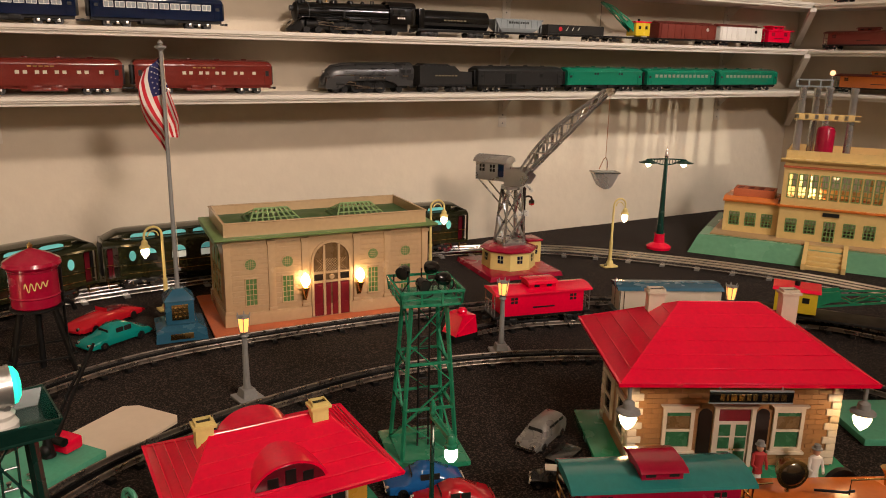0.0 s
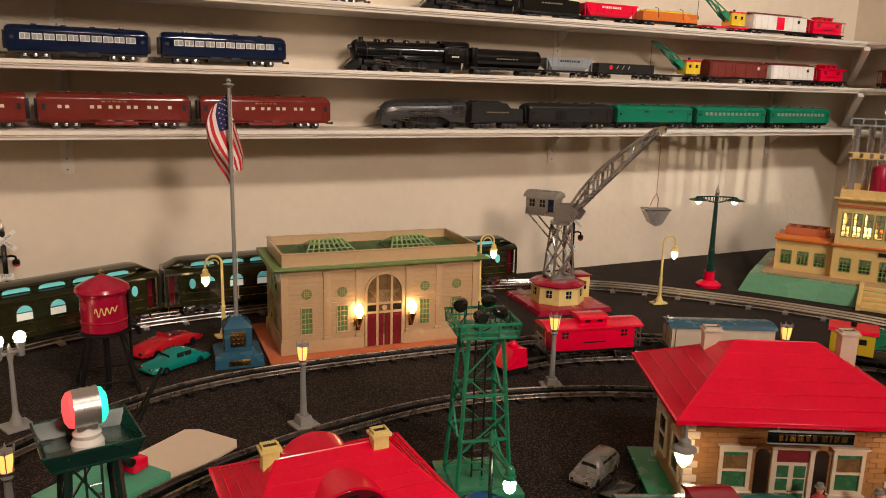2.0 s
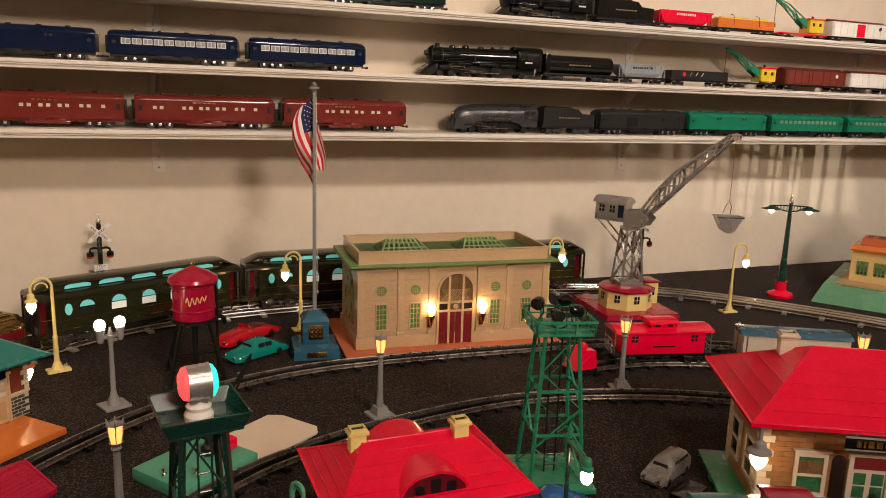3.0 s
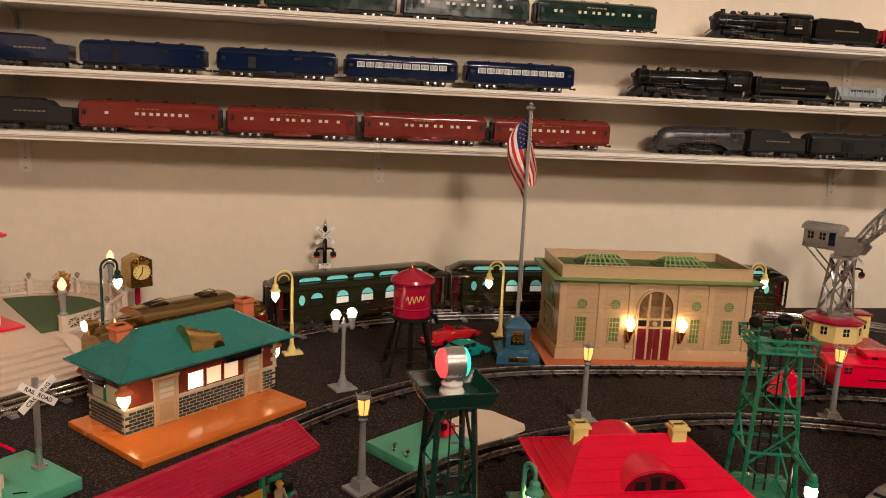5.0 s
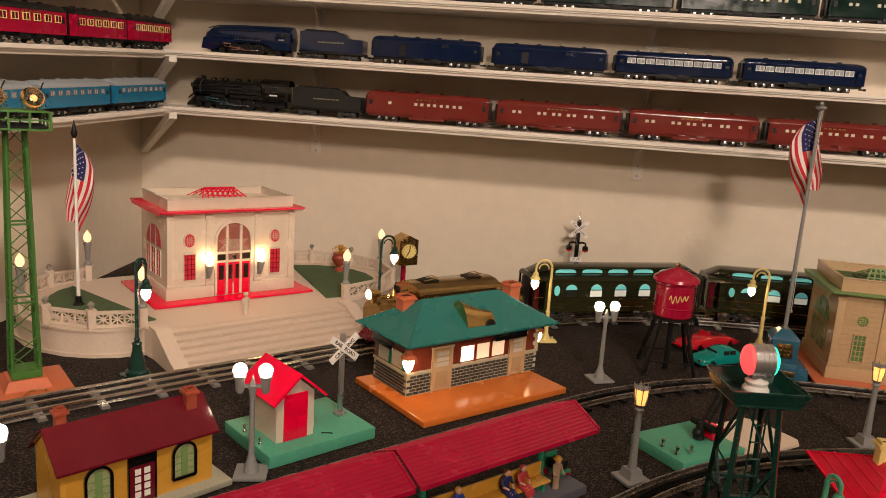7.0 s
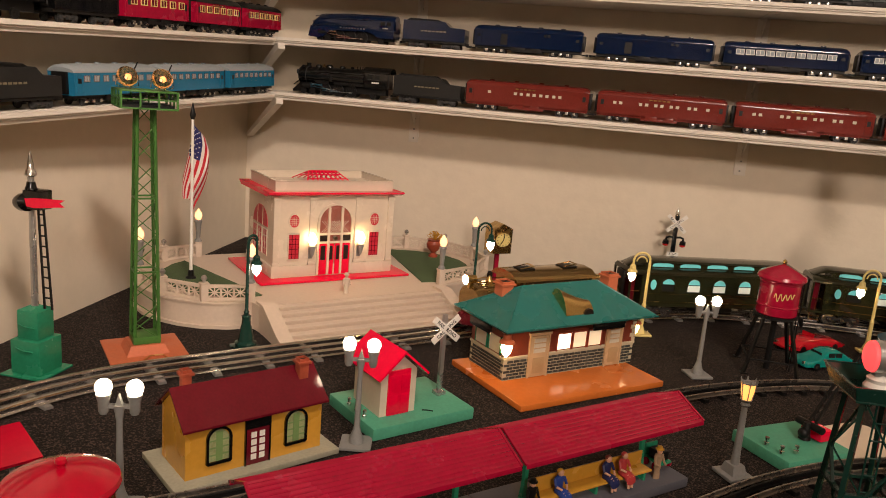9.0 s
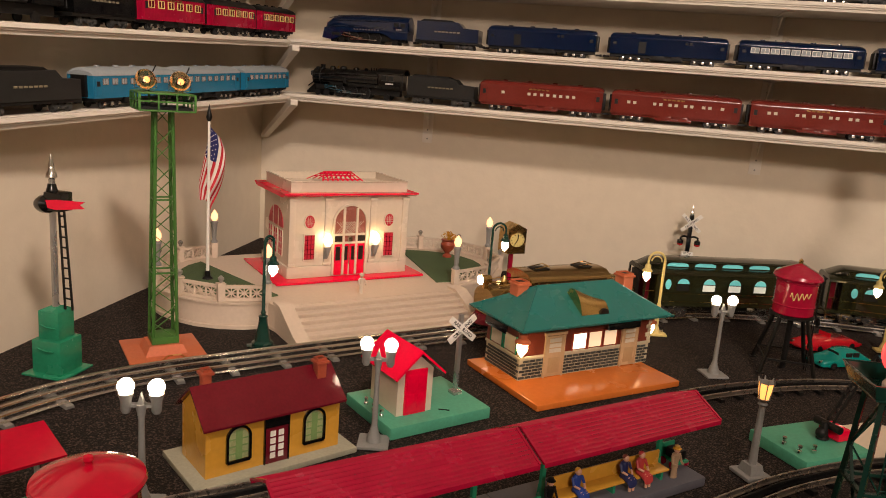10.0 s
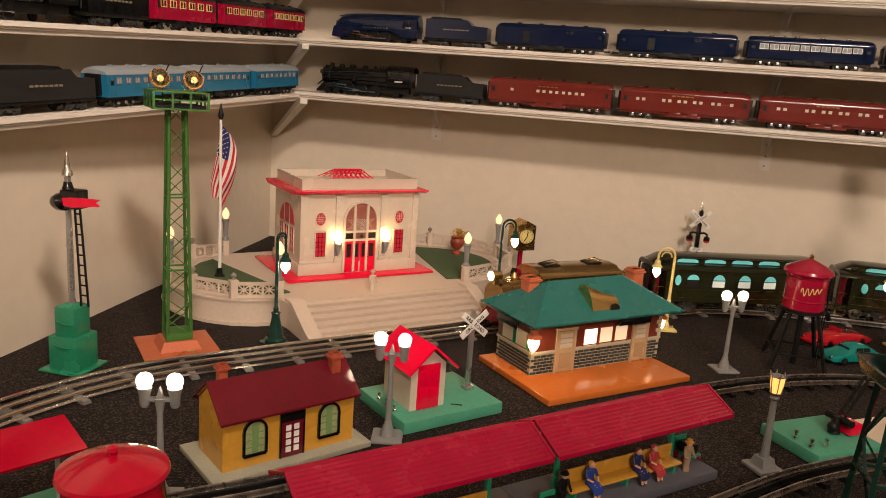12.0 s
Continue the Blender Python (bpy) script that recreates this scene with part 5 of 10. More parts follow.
PA = 45.7
P1 = put(0.397, 1.0575, PA)
P2 = put(0.397 - 0.316 * math.cos(radians(PA)), 1.0575 - 0.316 * math.sin(radians(PA)), PA)
plat = station_platform(P1)
copy_thing(plat, P2)
CLOTHBLUE = paint("figure_blue", (0.02, 0.05, 0.25), 0.5)
CLOTHNAVY = paint("figure_navy", (0.015, 0.02, 0.08), 0.5)
CLOTHRED = paint("figure_red", (0.4, 0.04, 0.04), 0.5)
CLOTHTAN = paint("figure_tan", (0.3, 0.2, 0.12), 0.5)
figure(P1 @ put(-0.0635, -0.016, 0, 0.031), "painted toy figure in a blue dress seated on a bench", CLOTHBLUE, SKIN, MUSTARD, skirt=True)
figure(P1 @ put(0.022, -0.014, 0, 0.031), "painted toy figure in a navy dress seated on a bench", CLOTHNAVY, SKIN, BROWN, skirt=True)
figure(P1 @ put(0.05, -0.016, 0, 0.031), "painted toy figure in a red coat seated on a bench", CLOTHRED, SKIN, CLOTHRED, skirt=True)
figure(P1 @ put(0.112, -0.022, 0, 0.015), "painted toy figure in brown standing on the platform", CLOTHTAN, CLOTHTAN, MUSTARD, False, "standing_figure")
figure(P1 @ put(-0.112, -0.02, 0, 0.015), "dark painted toy figure standing on the platform", SOOT, None, None, False, "standing_figure")
for m in (P1 @ put(0.142, 0.004, 0, 0.015), P1 @ put(-0.142, -0.04, 0, 0.015)):
    c = thing("luggage_cart", m, "green toy luggage cart with dark trunks", "cart", "luggage carts")
    part("cart_body", Geo().box(-0.012, 0.012, -0.016, 0.016, 0.008, 0.012, 0.001).box(-0.012, 0.012, 0.013, 0.016, 0.012, 0.03, 0.001), GREEN, c)
    part("trunk", Geo().box(-0.009, 0.009, -0.012, 0.01, 0.0121, 0.026, 0.0015), SOOT, c)
    for sx in (-1, 1):
        for sy in (-1, 1):
            part("wheel", Geo().rod((sx * 0.0125, sy * 0.009, 0.0055), (sx * 0.015, sy * 0.009, 0.0055), 0.0055, n=12), RED2, c)


# ---- rolling stock ----
def mesh_once(key, build, smooth=35):
    if key not in PIECES:
        PIECES[key] = build().mesh(str(key[0]), smooth)
    return PIECES[key]


def truck(parent, x, r, gauge, frame_mat, wheel_mat, base=0.032):
    """Bogie: side frames with journals and a bolster, four flanged wheels."""
    def frame_geo():
        g = Geo().box(-0.006, 0.006, -gauge / 2 - 0.003, gauge / 2 + 0.003, r * 1.1, r * 1.9, 0.001)
        for s in (-1, 1):
            y = s * (gauge / 2 + 0.004)
            g.box(-base / 2 - 0.006, base / 2 + 0.006, y - 0.0015, y + 0.0015, r * 0.95, r * 1.5, 0.0008)
            for k in (-1, 0, 1):
                g.box(k * base / 2 - 0.004, k * base / 2 + 0.004, y - 0.003, y + 0.003, r * 0.6, r * 1.35, 0.001)
        return g
    t = part("truck", mesh_once(("truck", r, gauge, base, frame_mat.name), frame_geo), frame_mat, parent, at=pose(x, 0, 0))
    wm = mesh_once(("wheel", r, wheel_mat.name), lambda: Geo().rod((0, -0.0015, 0), (0, 0.0018, 0), r, r * 0.96, 14).rod((0, 0.0018, 0), (0, 0.003, 0), r * 1.12, n=14).rod((0, -0.003, 0), (0, -0.0015, 0), r * 0.35, n=8))
    for k in (-0.5, 0.5):
        for s in (-1, 1):
            part("wheel", wm, wheel_mat, t, at=pose(k * base, s * (gauge / 2 + 0.0015), r, 0, 0, 180 if s > 0 else 0))
    return t


def couplers(parent, L, z):
    cm = mesh_once(("coupler",), lambda: Geo().box(-0.004, 0.009, -0.0025, 0.0025, -0.002, 0.002, 0.0008).box(0.007, 0.013, -0.004, 0.001, -0.003, 0.003, 0.0008))
    for s in (-1, 1):
        part("coupler", cm, SOOT, parent, at=pose(s * L / 2, 0, z, 0, 0, 0 if s > 0 else 180))


def rounded_section(w, z0, z1, crown, n=5):
    """Cross-section of a car body in y, z with a turtle-back roof."""
    h = w / 2
    pts = [(-h, z0), (h, z0), (h, z1)]
    pts += [(h * math.cos(math.pi / 2 * k / n), z1 + crown * math.sin(math.pi / 2 * k / n)) for k in range(1, n)]
    pts += [(0, z1 + crown)]
    pts += [(-h * math.cos(math.pi / 2 * k / n), z1 + crown * math.sin(math.pi / 2 * k / n)) for k in range(n - 1, 0, -1)]
    return pts + [(-h, z1)]


def passenger_car(m, L, col, roof, win, name, label, group, windows=10, ww=0.011, wz=(0.042, 0.052), sets=None, doors=(), letters=True, h=0.066, w=0.058, crown=0.014, frame=None):
    ob = thing(name, m, label, "toy train", group)
    part("body", Geo().prism([(-w / 2, 0.02), (w / 2, 0.02), (w / 2, h), (-w / 2, h)], -L / 2 + 0.004, L / 2 - 0.004, axis="x"), col, ob, smooth=0)
    sec = rounded_section(w + 0.002, h - 0.001, h, crown)
    rings = [[(x, y * k, h + (z - h) * kz) for y, z in sec] for x, k, kz in ((-L / 2 + 0.003, 0.96, 0.55), (-L / 2 + 0.008, 1, 0.9), (-L / 2 + 0.02, 1, 1), (L / 2 - 0.02, 1, 1), (L / 2 - 0.008, 1, 0.9), (L / 2 - 0.003, 0.96, 0.55))]
    part("roof", Geo().loft(rings), roof, ob)
    part("underframe", Geo().box(-L / 2 + 0.006, L / 2 - 0.006, -w / 2 + 0.006, w / 2 - 0.006, 0.014, 0.0205).box(-L * 0.14, L * 0.14, -w / 2 + 0.004, w / 2 - 0.004, 0.008, 0.014, 0.001), col if col is TUSCAN else SOOT, ob)
    part("rivet_strip", Geo().box(-L / 2 + 0.005, L / 2 - 0.005, -w / 2 - 0.0008, w / 2 + 0.0008, 0.0345, 0.0358).box(-L / 2 + 0.005, L / 2 - 0.005, -w / 2 - 0.0008, w / 2 + 0.0008, 0.0555, 0.0565), col, ob, smooth=0)
    wm = mesh_once(("car_window", ww, wz, win.name, w), lambda: Geo().box(-ww / 2, ww / 2, -w / 2 - 0.0011, -w / 2 + 0.001, wz[0], wz[1]), 0)
    if sets is None:
        sets = [-L * 0.36 + L * 0.72 * k / (windows - 1) for k in range(windows)] if windows else []
    fm = None
    if frame:
        def fg():
            g = Geo()
            t = 0.0013
            for a, b, c, d in ((-ww / 2 - t, -ww / 2, wz[0] - t, wz[1] + t), (ww / 2, ww / 2 + t, wz[0] - t, wz[1] + t), (-ww / 2, ww / 2, wz[1], wz[1] + t), (-ww / 2, ww / 2, wz[0] - t, wz[0]), (-0.0006, 0.0006, wz[0], wz[1])):
                g.box(a, b, -w / 2 - 0.0018, -w / 2 + 0.0005, c, d)
            return g
        fm = mesh_once(("car_window_frame", ww, wz, frame.name), fg, 0)
    for x in sets:
        wo = part("window", wm, win, ob, at=pose(x, 0, 0))
        if fm:
            part("window_frame", fm, frame, wo)
    dm = mesh_once(("car_door", h, w), lambda: Geo().box(-0.009, 0.009, -w / 2 - 0.0013, -w / 2 + 0.001, 0.024, h - 0.008).box(-0.007, -0.001, -w / 2 - 0.0018, -w / 2, 0.046, h - 0.011), 0)
    for x in doors:
        part("door", dm, SOOT, ob, at=pose(x, 0, 0))
    vm = mesh_once(("vestibule", h), lambda: Geo().box(-0.0035, 0.0035, -0.016, 0.016, 0.022, h, 0.001), 35)
    for s in (-1, 1):
        part("vestibule", vm, SOOT, ob, at=pose(s * (L / 2 - 0.001), 0, 0))
    ed = mesh_once(("end_door", h, w, col.name), lambda: Geo().box(-0.0065, 0.0065, -w / 2 - 0.0012, -w / 2 + 0.001, 0.024, h - 0.006).box(-0.0078, -0.0068, -w / 2 - 0.0018, -w / 2, 0.024, h - 0.005).box(0.0068, 0.0078, -w / 2 - 0.0018, -w / 2, 0.024, h - 0.005), 0)
    ew = mesh_once(("end_door_window", h, w), lambda: Geo().box(-0.0042, 0.0042, -w / 2 - 0.0017, -w / 2, 0.042, h - 0.011), 0)
    for s in (-1, 1):
        e = part("end_door", ed, col, ob, at=pose(s * (L / 2 - 0.016), 0, 0))
        part("door_window", ew, SOOT, e)
    for x in (-L * 0.3, -L * 0.1, L * 0.1, L * 0.3):
        part("roof_vent", mesh_once(("roof_vent", roof.name), lambda: Geo().box(-0.006, 0.006, -0.003, 0.003, 0.0, 0.0035, 0.001)), roof, ob, at=pose(x, 0, h + crown - 0.0012))
    for x, ln in ((-0.035, 0.03), (0.012, 0.024)):
        part("belly_box", Geo().box(x, x + ln, -w / 2 + 0.001, -w / 2 + 0.012, 0.0095, 0.0205, 0.001), col if col is TUSCAN else SOOT, ob)
    if letters:
        part("side_mark", Geo().box(-0.03, -0.022, -w / 2 - 0.0009, -w / 2, h - 0.0062, h - 0.0032).box(-0.019, -0.011, -w / 2 - 0.0009, -w / 2, h - 0.0062, h - 0.0032).box(-0.008, 0.0, -w / 2 - 0.0009, -w / 2, h - 0.0062, h - 0.0032).box(0.003, 0.011, -w / 2 - 0.0009, -w / 2, h - 0.0062, h - 0.0032).box(0.014, 0.022, -w / 2 - 0.0009, -w / 2, h - 0.0062, h - 0.0032), BRASS, ob, smooth=0)
    for x in (-L / 2 + 0.058, L / 2 - 0.058):
        truck(ob, x, 0.0085, 0.032, SOOT, GUN, 0.04)
        for s in (-1, 1):
            for k in (-1, 0, 1):
                part("journal", Geo().box(x + k * 0.02 - 0.0035, x + k * 0.02 + 0.0035, s * 0.0232 - 0.0016, s * 0.0232 + 0.0016, 0.006, 0.0125, 0.001), CHROME, ob)
    couplers(ob, L, 0.013)
    return ob


def steam_loco(m, L, col, name, label, group, streamlined=False, s=1.0):
    """Toy steam engine whose nose points to -x."""
    ob = thing(name, m, label, "toy train", group)
    n0, n1 = -L / 2, L / 2
    if streamlined:
        prof = [(0.0, 0.3, 0.03), (0.012, 0.62, 0.05), (0.03, 0.86, 0.062), (0.06, 0.97, 0.067), (L - 0.05, 1.0, 0.07), (L - 0.003, 1.0, 0.07)]
        rings = []
        for dx, k, hh in prof:
            hw, z0 = 0.029 * k, 0.036 if dx > 0.02 else 0.02
            rings.append([(n0 + dx, y, z) for y, z in [(-hw, z0), (hw, z0), (hw, hh * 0.72)] + [(hw * math.cos(a), hh * 0.72 + (hh * 1.15 - hh * 0.72) * math.sin(a)) for a in [math.pi * q / 10 for q in range(1, 10)]] + [(-hw, hh * 0.72)]])
        part("shroud", Geo().loft(rings), col, ob)
        part("skirt", Geo().prism([(n0 + 0.004, 0.012), (n0 + 0.034, 0.008), (n0 + 0.05, 0.014), (n0 + L * 0.27, 0.031), (n0 + L * 0.68, 0.033), (n1 - 0.06, 0.026), (n1 - 0.05, 0.018), (n1 - 0.004, 0.018), (n1 - 0.004, 0.04), (n0 + 0.01, 0.04)], -0.0278, 0.0278), col, ob)
        part("cab_wall", Geo().box(n1 - 0.046, n1 - 0.002, -0.0294, 0.0294, 0.04, 0.064, 0.001), col, ob)
        for x in (n1 - 0.036, n1 - 0.018):
            part("cab_window", Geo().box(x - 0.0065, x + 0.0065, -0.0299, 0.0299, 0.051, 0.061), SOOT, ob)
        part("stripe", Geo().tube([(n0 + 0.014, -0.021, 0.028), (n0 + 0.03, -0.0275, 0.043), (n0 + 0.055, -0.0292, 0.046), (n1 - 0.07, -0.0297, 0.046)], 0.0008, 6), GUN if col is NAVY else CHROME, ob)
        part("handrail", Geo().tube([(n0 + 0.05, -0.0265, 0.062), (n0 + L * 0.5, -0.0275, 0.064), (n1 - 0.06, -0.0275, 0.064)], 0.0008, 6), GUN, ob)
        part("smoke_lifter", Geo().tube([(n0 + 0.02, -0.018, 0.066), (n0 + 0.05, -0.0215, 0.073), (n0 + L * 0.45, -0.0215, 0.0765), (n1 - 0.02, -0.0215, 0.0765)], 0.0011, 6), col, ob)
        part("headlight", Geo().rod((n0 + 0.008, 0, 0.05), (n0 + 0.018, 0, 0.054), 0.0065, n=14), CHROME, ob)
        for k in range(9):
            part("side_letter", Geo().box(n0 + L * 0.38 + k * 0.0085, n0 + L * 0.38 + k * 0.0085 + 0.0052, -0.0298, -0.028, 0.0375, 0.0412), CHROME, ob, smooth=0)
        for k in range(3):
            part("cab_number", Geo().box(n1 - 0.036 + k * 0.0055, n1 - 0.032 + k * 0.0055, -0.0299, -0.0285, 0.042, 0.046), CHROME, ob, smooth=0)
    else:
        part("boiler", Geo().rod((n0 + 0.028, 0, 0.052), (n1 - 0.075, 0, 0.053), 0.0235, 0.0275, 24), col, ob)
        for f in (0.16, 0.27, 0.38, 0.49, 0.6):
            x = n0 + L * f
            r = 0.0238 + 0.004 * (x - n0) / L
            part("boiler_band", Geo().rod((x - 0.0012, 0, 0.0524), (x + 0.0012, 0, 0.0524), r + 0.0007, n=24), GUN if f == 0.16 else col, ob)
        part("smokebox_front", Geo().lathe([(0.0235, 0.0), (0.0235, 0.003), (0.018, 0.006), (0.006, 0.009)], 20, m=Matrix.Translation((n0 + 0.028, 0, 0.052)) @ pose(0, 0, 0, 0, -90, 0)), SOOT, ob)
        part("headlight", Geo().rod((n0 + 0.012, 0, 0.06), (n0 + 0.024, 0, 0.06), 0.0068, n=12), GUN, ob)
        part("chimney", Geo().lathe([(0.008, -0.002), (0.0068, 0.003), (0.006, 0.008), (0.0072, 0.0115), (0.005, 0.012)], 14, (n0 + 0.047, 0, 0.0745)), SOOT, ob)
        part("feedwater_heater", Geo().rod((n0 + 0.034, -0.012, 0.0755), (n0 + 0.034, 0.012, 0.0755), 0.0042, n=10), SOOT, ob)
        for x, r, hh in ((0.26, 0.0085, 0.0075), (0.37, 0.0105, 0.0092), (0.5, 0.009, 0.008), (0.6, 0.0055, 0.008)):
            part("dome", Geo().lathe([(r * 1.15, -0.002), (r, 0.0015), (r * 0.96, hh * 0.6), (r * 0.6, hh * 0.95), (0.001, hh)], 14, (n0 + L * x, 0, 0.0765)), col, ob)
        part("bell", Geo().lathe([(0.0042, 0), (0.0032, 0.003), (0.0018, 0.006), (0.0005, 0.0068)], 10, (n0 + L * 0.315, 0, 0.0785)), BRASS, ob)
        for k in range(3):
            part("whistle", Geo().rod((n0 + L * 0.66 + k * 0.006, -0.006 + k * 0.004, 0.078), (n0 + L * 0.66 + k * 0.006, -0.006 + k * 0.004, 0.0865), 0.0016, n=6), GUN, ob)
        part("cab", Geo().loft([[(x, y, z) for y, z in [(-0.028, 0.03), (0.028, 0.03), (0.028, 0.072)] + [(0.028 * math.cos(a), 0.072 + 0.014 * math.sin(a)) for a in [math.pi * q / 8 for q in range(1, 8)]] + [(-0.028, 0.072)]] for x in (n1 - 0.072, n1 - 0.006)]), col, ob)
        part("cab_roof", Geo().loft([[(x, y, z) for y, z in [(0.031 * math.cos(a), 0.0725 + 0.0155 * math.sin(a)) for a in [math.pi * q / 10 for q in range(11)]] + [(0.028 * math.cos(a), 0.071 + 0.014 * math.sin(a)) for a in [math.pi * q / 10 for q in range(10, -1, -1)]]] for x in (n1 - 0.076, n1 + 0.002)]), col, ob)
        for x in (n1 - 0.056, n1 - 0.036):
            w = part("cab_window", Geo().box(x - 0.007, x + 0.007, -0.0287, 0.0287, 0.054, 0.067), DARKWIN, ob)
            part("window_frame", Geo().box(x - 0.0082, x + 0.0082, -0.0292, -0.0282, 0.067, 0.0682).box(x - 0.0082, x + 0.0082, -0.0294, -0.0282, 0.0526, 0.054), GUN, w, smooth=0)
        part("running_board", Geo().box(n0 + 0.034, n1 - 0.07, -0.029, 0.029, 0.038, 0.0402, 0.0008).bar((n0 + 0.034, -0.0265, 0.039), (n0 + 0.014, -0.0245, 0.024), 0.005, 0.0016).bar((n0 + 0.034, 0.0265, 0.039), (n0 + 0.014, 0.0245, 0.024), 0.005, 0.0016), col, ob)
        for x, ln in ((0.28, 0.035), (0.46, 0.05), (0.64, 0.026)):
            part("air_tank", Geo().rod((n0 + L * x, -0.0262, 0.0345), (n0 + L * x + ln, -0.0262, 0.0345), 0.0038, n=10), SOOT, ob)
        part("air_pump", Geo().rod((n0 + L * 0.42, -0.027, 0.04), (n0 + L * 0.42, -0.027, 0.056), 0.0045, n=10).rod((n0 + L * 0.42, -0.027, 0.048), (n0 + L * 0.42, -0.027, 0.05), 0.0056, n=10), SOOT, ob)
        for z0, z1, e in ((0.047, 0.05, 0.62), (0.06, 0.067, 0.56)):
            part("steam_pipe", Geo().tube([(n0 + L * 0.2, -0.0258, z0), (n0 + L * 0.3, -0.0272, z0), (n0 + L * 0.34, -0.0268, z1), (n0 + L * e, -0.0272, z1)], 0.0011, 6), SOOT, ob)
        part("pilot", Geo().loft([[(n0 + 0.002, -0.006, 0.004), (n0 + 0.002, 0.006, 0.004), (n0 + 0.002, 0.006, 0.01), (n0 + 0.002, -0.006, 0.01)], [(n0 + 0.034, -0.024, 0.006), (n0 + 0.034, 0.024, 0.006), (n0 + 0.034, 0.024, 0.032), (n0 + 0.034, -0.024, 0.032)]]), SOOT, ob)
        part("handrail", Geo().tube([(n0 + 0.03, -0.0262, 0.058), (n0 + 0.1, -0.0278, 0.0645), (n1 - 0.075, -0.0284, 0.066)], 0.0008, 6), GUN, ob)
        for k in range(4):
            part("cab_number", Geo().box(n1 - 0.05 + k * 0.0058, n1 - 0.0458 + k * 0.0058, -0.0288, -0.027, 0.0435, 0.0475), WHITE, ob, smooth=0)
        part("tail_ladder", Geo().bar((n1 - 0.001, -0.028, 0.028), (n1 - 0.001, -0.028, 0.07), 0.0016), GUN, ob)
    part("chassis", Geo().box(n0 + 0.036, n1 - 0.012, -0.012, 0.012, 0.012, 0.036, 0.002), SOOT, ob)
    dr = 0.0165
    def spoked():
        g = Geo().lathe([(0.0135, 0.0002), (0.0165, -0.0015), (0.0165, 0.0015), (0.0152, 0.0022), (0.0135, 0.0018), (0.0132, 0.0004)], 22, m=pose(0, 0, 0, 90))
        g.rod((0, 0.0006, 0), (0, -0.0034, 0), 0.0042, n=10)
        star = []
        for k in range(10):
            a = math.pi / 5 * k
            star += [(0.0138 * math.cos(a + e), 0.0138 * math.sin(a + e)) for e in (-0.055, 0.055)] + [(0.0046 * math.cos(a + math.pi / 10), 0.0046 * math.sin(a + math.pi / 10))]
        g.prism(star, -0.0017, -0.0003)
        return g
    wm = mesh_once(("driver",), spoked)
    rim = mesh_once(("tyre",), lambda: Geo().lathe([(0.0158, -0.0025), (0.0167, -0.0025), (0.0167, -0.001), (0.0158, -0.001)], 22, m=pose(0, 0, 0, 90)))
    xs = [n0 + L * f for f in (0.36, 0.49, 0.62)]
    for x in xs:
        for sd in (-1, 1):
            dw = part("driving_wheel", wm, SOOT, ob, at=pose(x, sd * 0.0185, dr, 0, 0, 0 if sd < 0 else 180))
            part("tyre", rim, GUN, dw)
    sm = mesh_once(("pony_wheel",), lambda: Geo().rod((0, -0.002, 0), (0, 0.002, 0), 0.009, n=14).rod((0, -0.003, 0), (0, -0.002, 0), 0.003, n=8))
    for x in (n0 + L * 0.14, n0 + L * 0.23, n1 - L * 0.16):
        for sd in (-1, 1):
            part("pony_wheel", sm, SOOT, ob, at=pose(x, sd * 0.0185, 0.009))
    for sd in (-1, 1):
        rods = part("side_rod", Geo().bar((xs[0] - 0.006, sd * 0.0235, 0.0125), (xs[2] + 0.006, sd * 0.0235, 0.0125), 0.004, 0.0018), CHROME, ob)
        part("main_rod", Geo().bar((n0 + L * 0.22, sd * 0.0255, 0.023), (xs[1], sd * 0.0255, 0.013), 0.0036, 0.0016), CHROME, rods)
        part("crosshead_guide", Geo().bar((n0 + L * 0.2, sd * 0.0262, 0.0265), (n0 + L * 0.34, sd * 0.0262, 0.0265), 0.0016, 0.0016), CHROME, rods)
        part("valve_rod", Geo().bar((n0 + L * 0.21, sd * 0.0268, 0.031), (n0 + L * 0.33, sd * 0.0268, 0.0275), 0.0018, 0.0014).bar((n0 + L * 0.33, sd * 0.0268, 0.0305), (n0 + L * 0.345, sd * 0.0268, 0.0185), 0.0018, 0.0014).bar((n0 + L * 0.345, sd * 0.0268, 0.0195), (xs[1], sd * 0.0272, 0.0165), 0.0018, 0.0014), CHROME, rods)
        for x in xs:
            part("crank_pin", Geo().rod((x, sd * 0.0225, 0.0125), (x, sd * 0.0265, 0.0125), 0.0022, n=8), CHROME, rods)
        part("cylinder", Geo().rod((n0 + L * 0.13, sd * 0.0215, 0.024), (n0 + L * 0.22, sd * 0.0215, 0.024), 0.0075, n=12), SOOT, ob)
    return ob


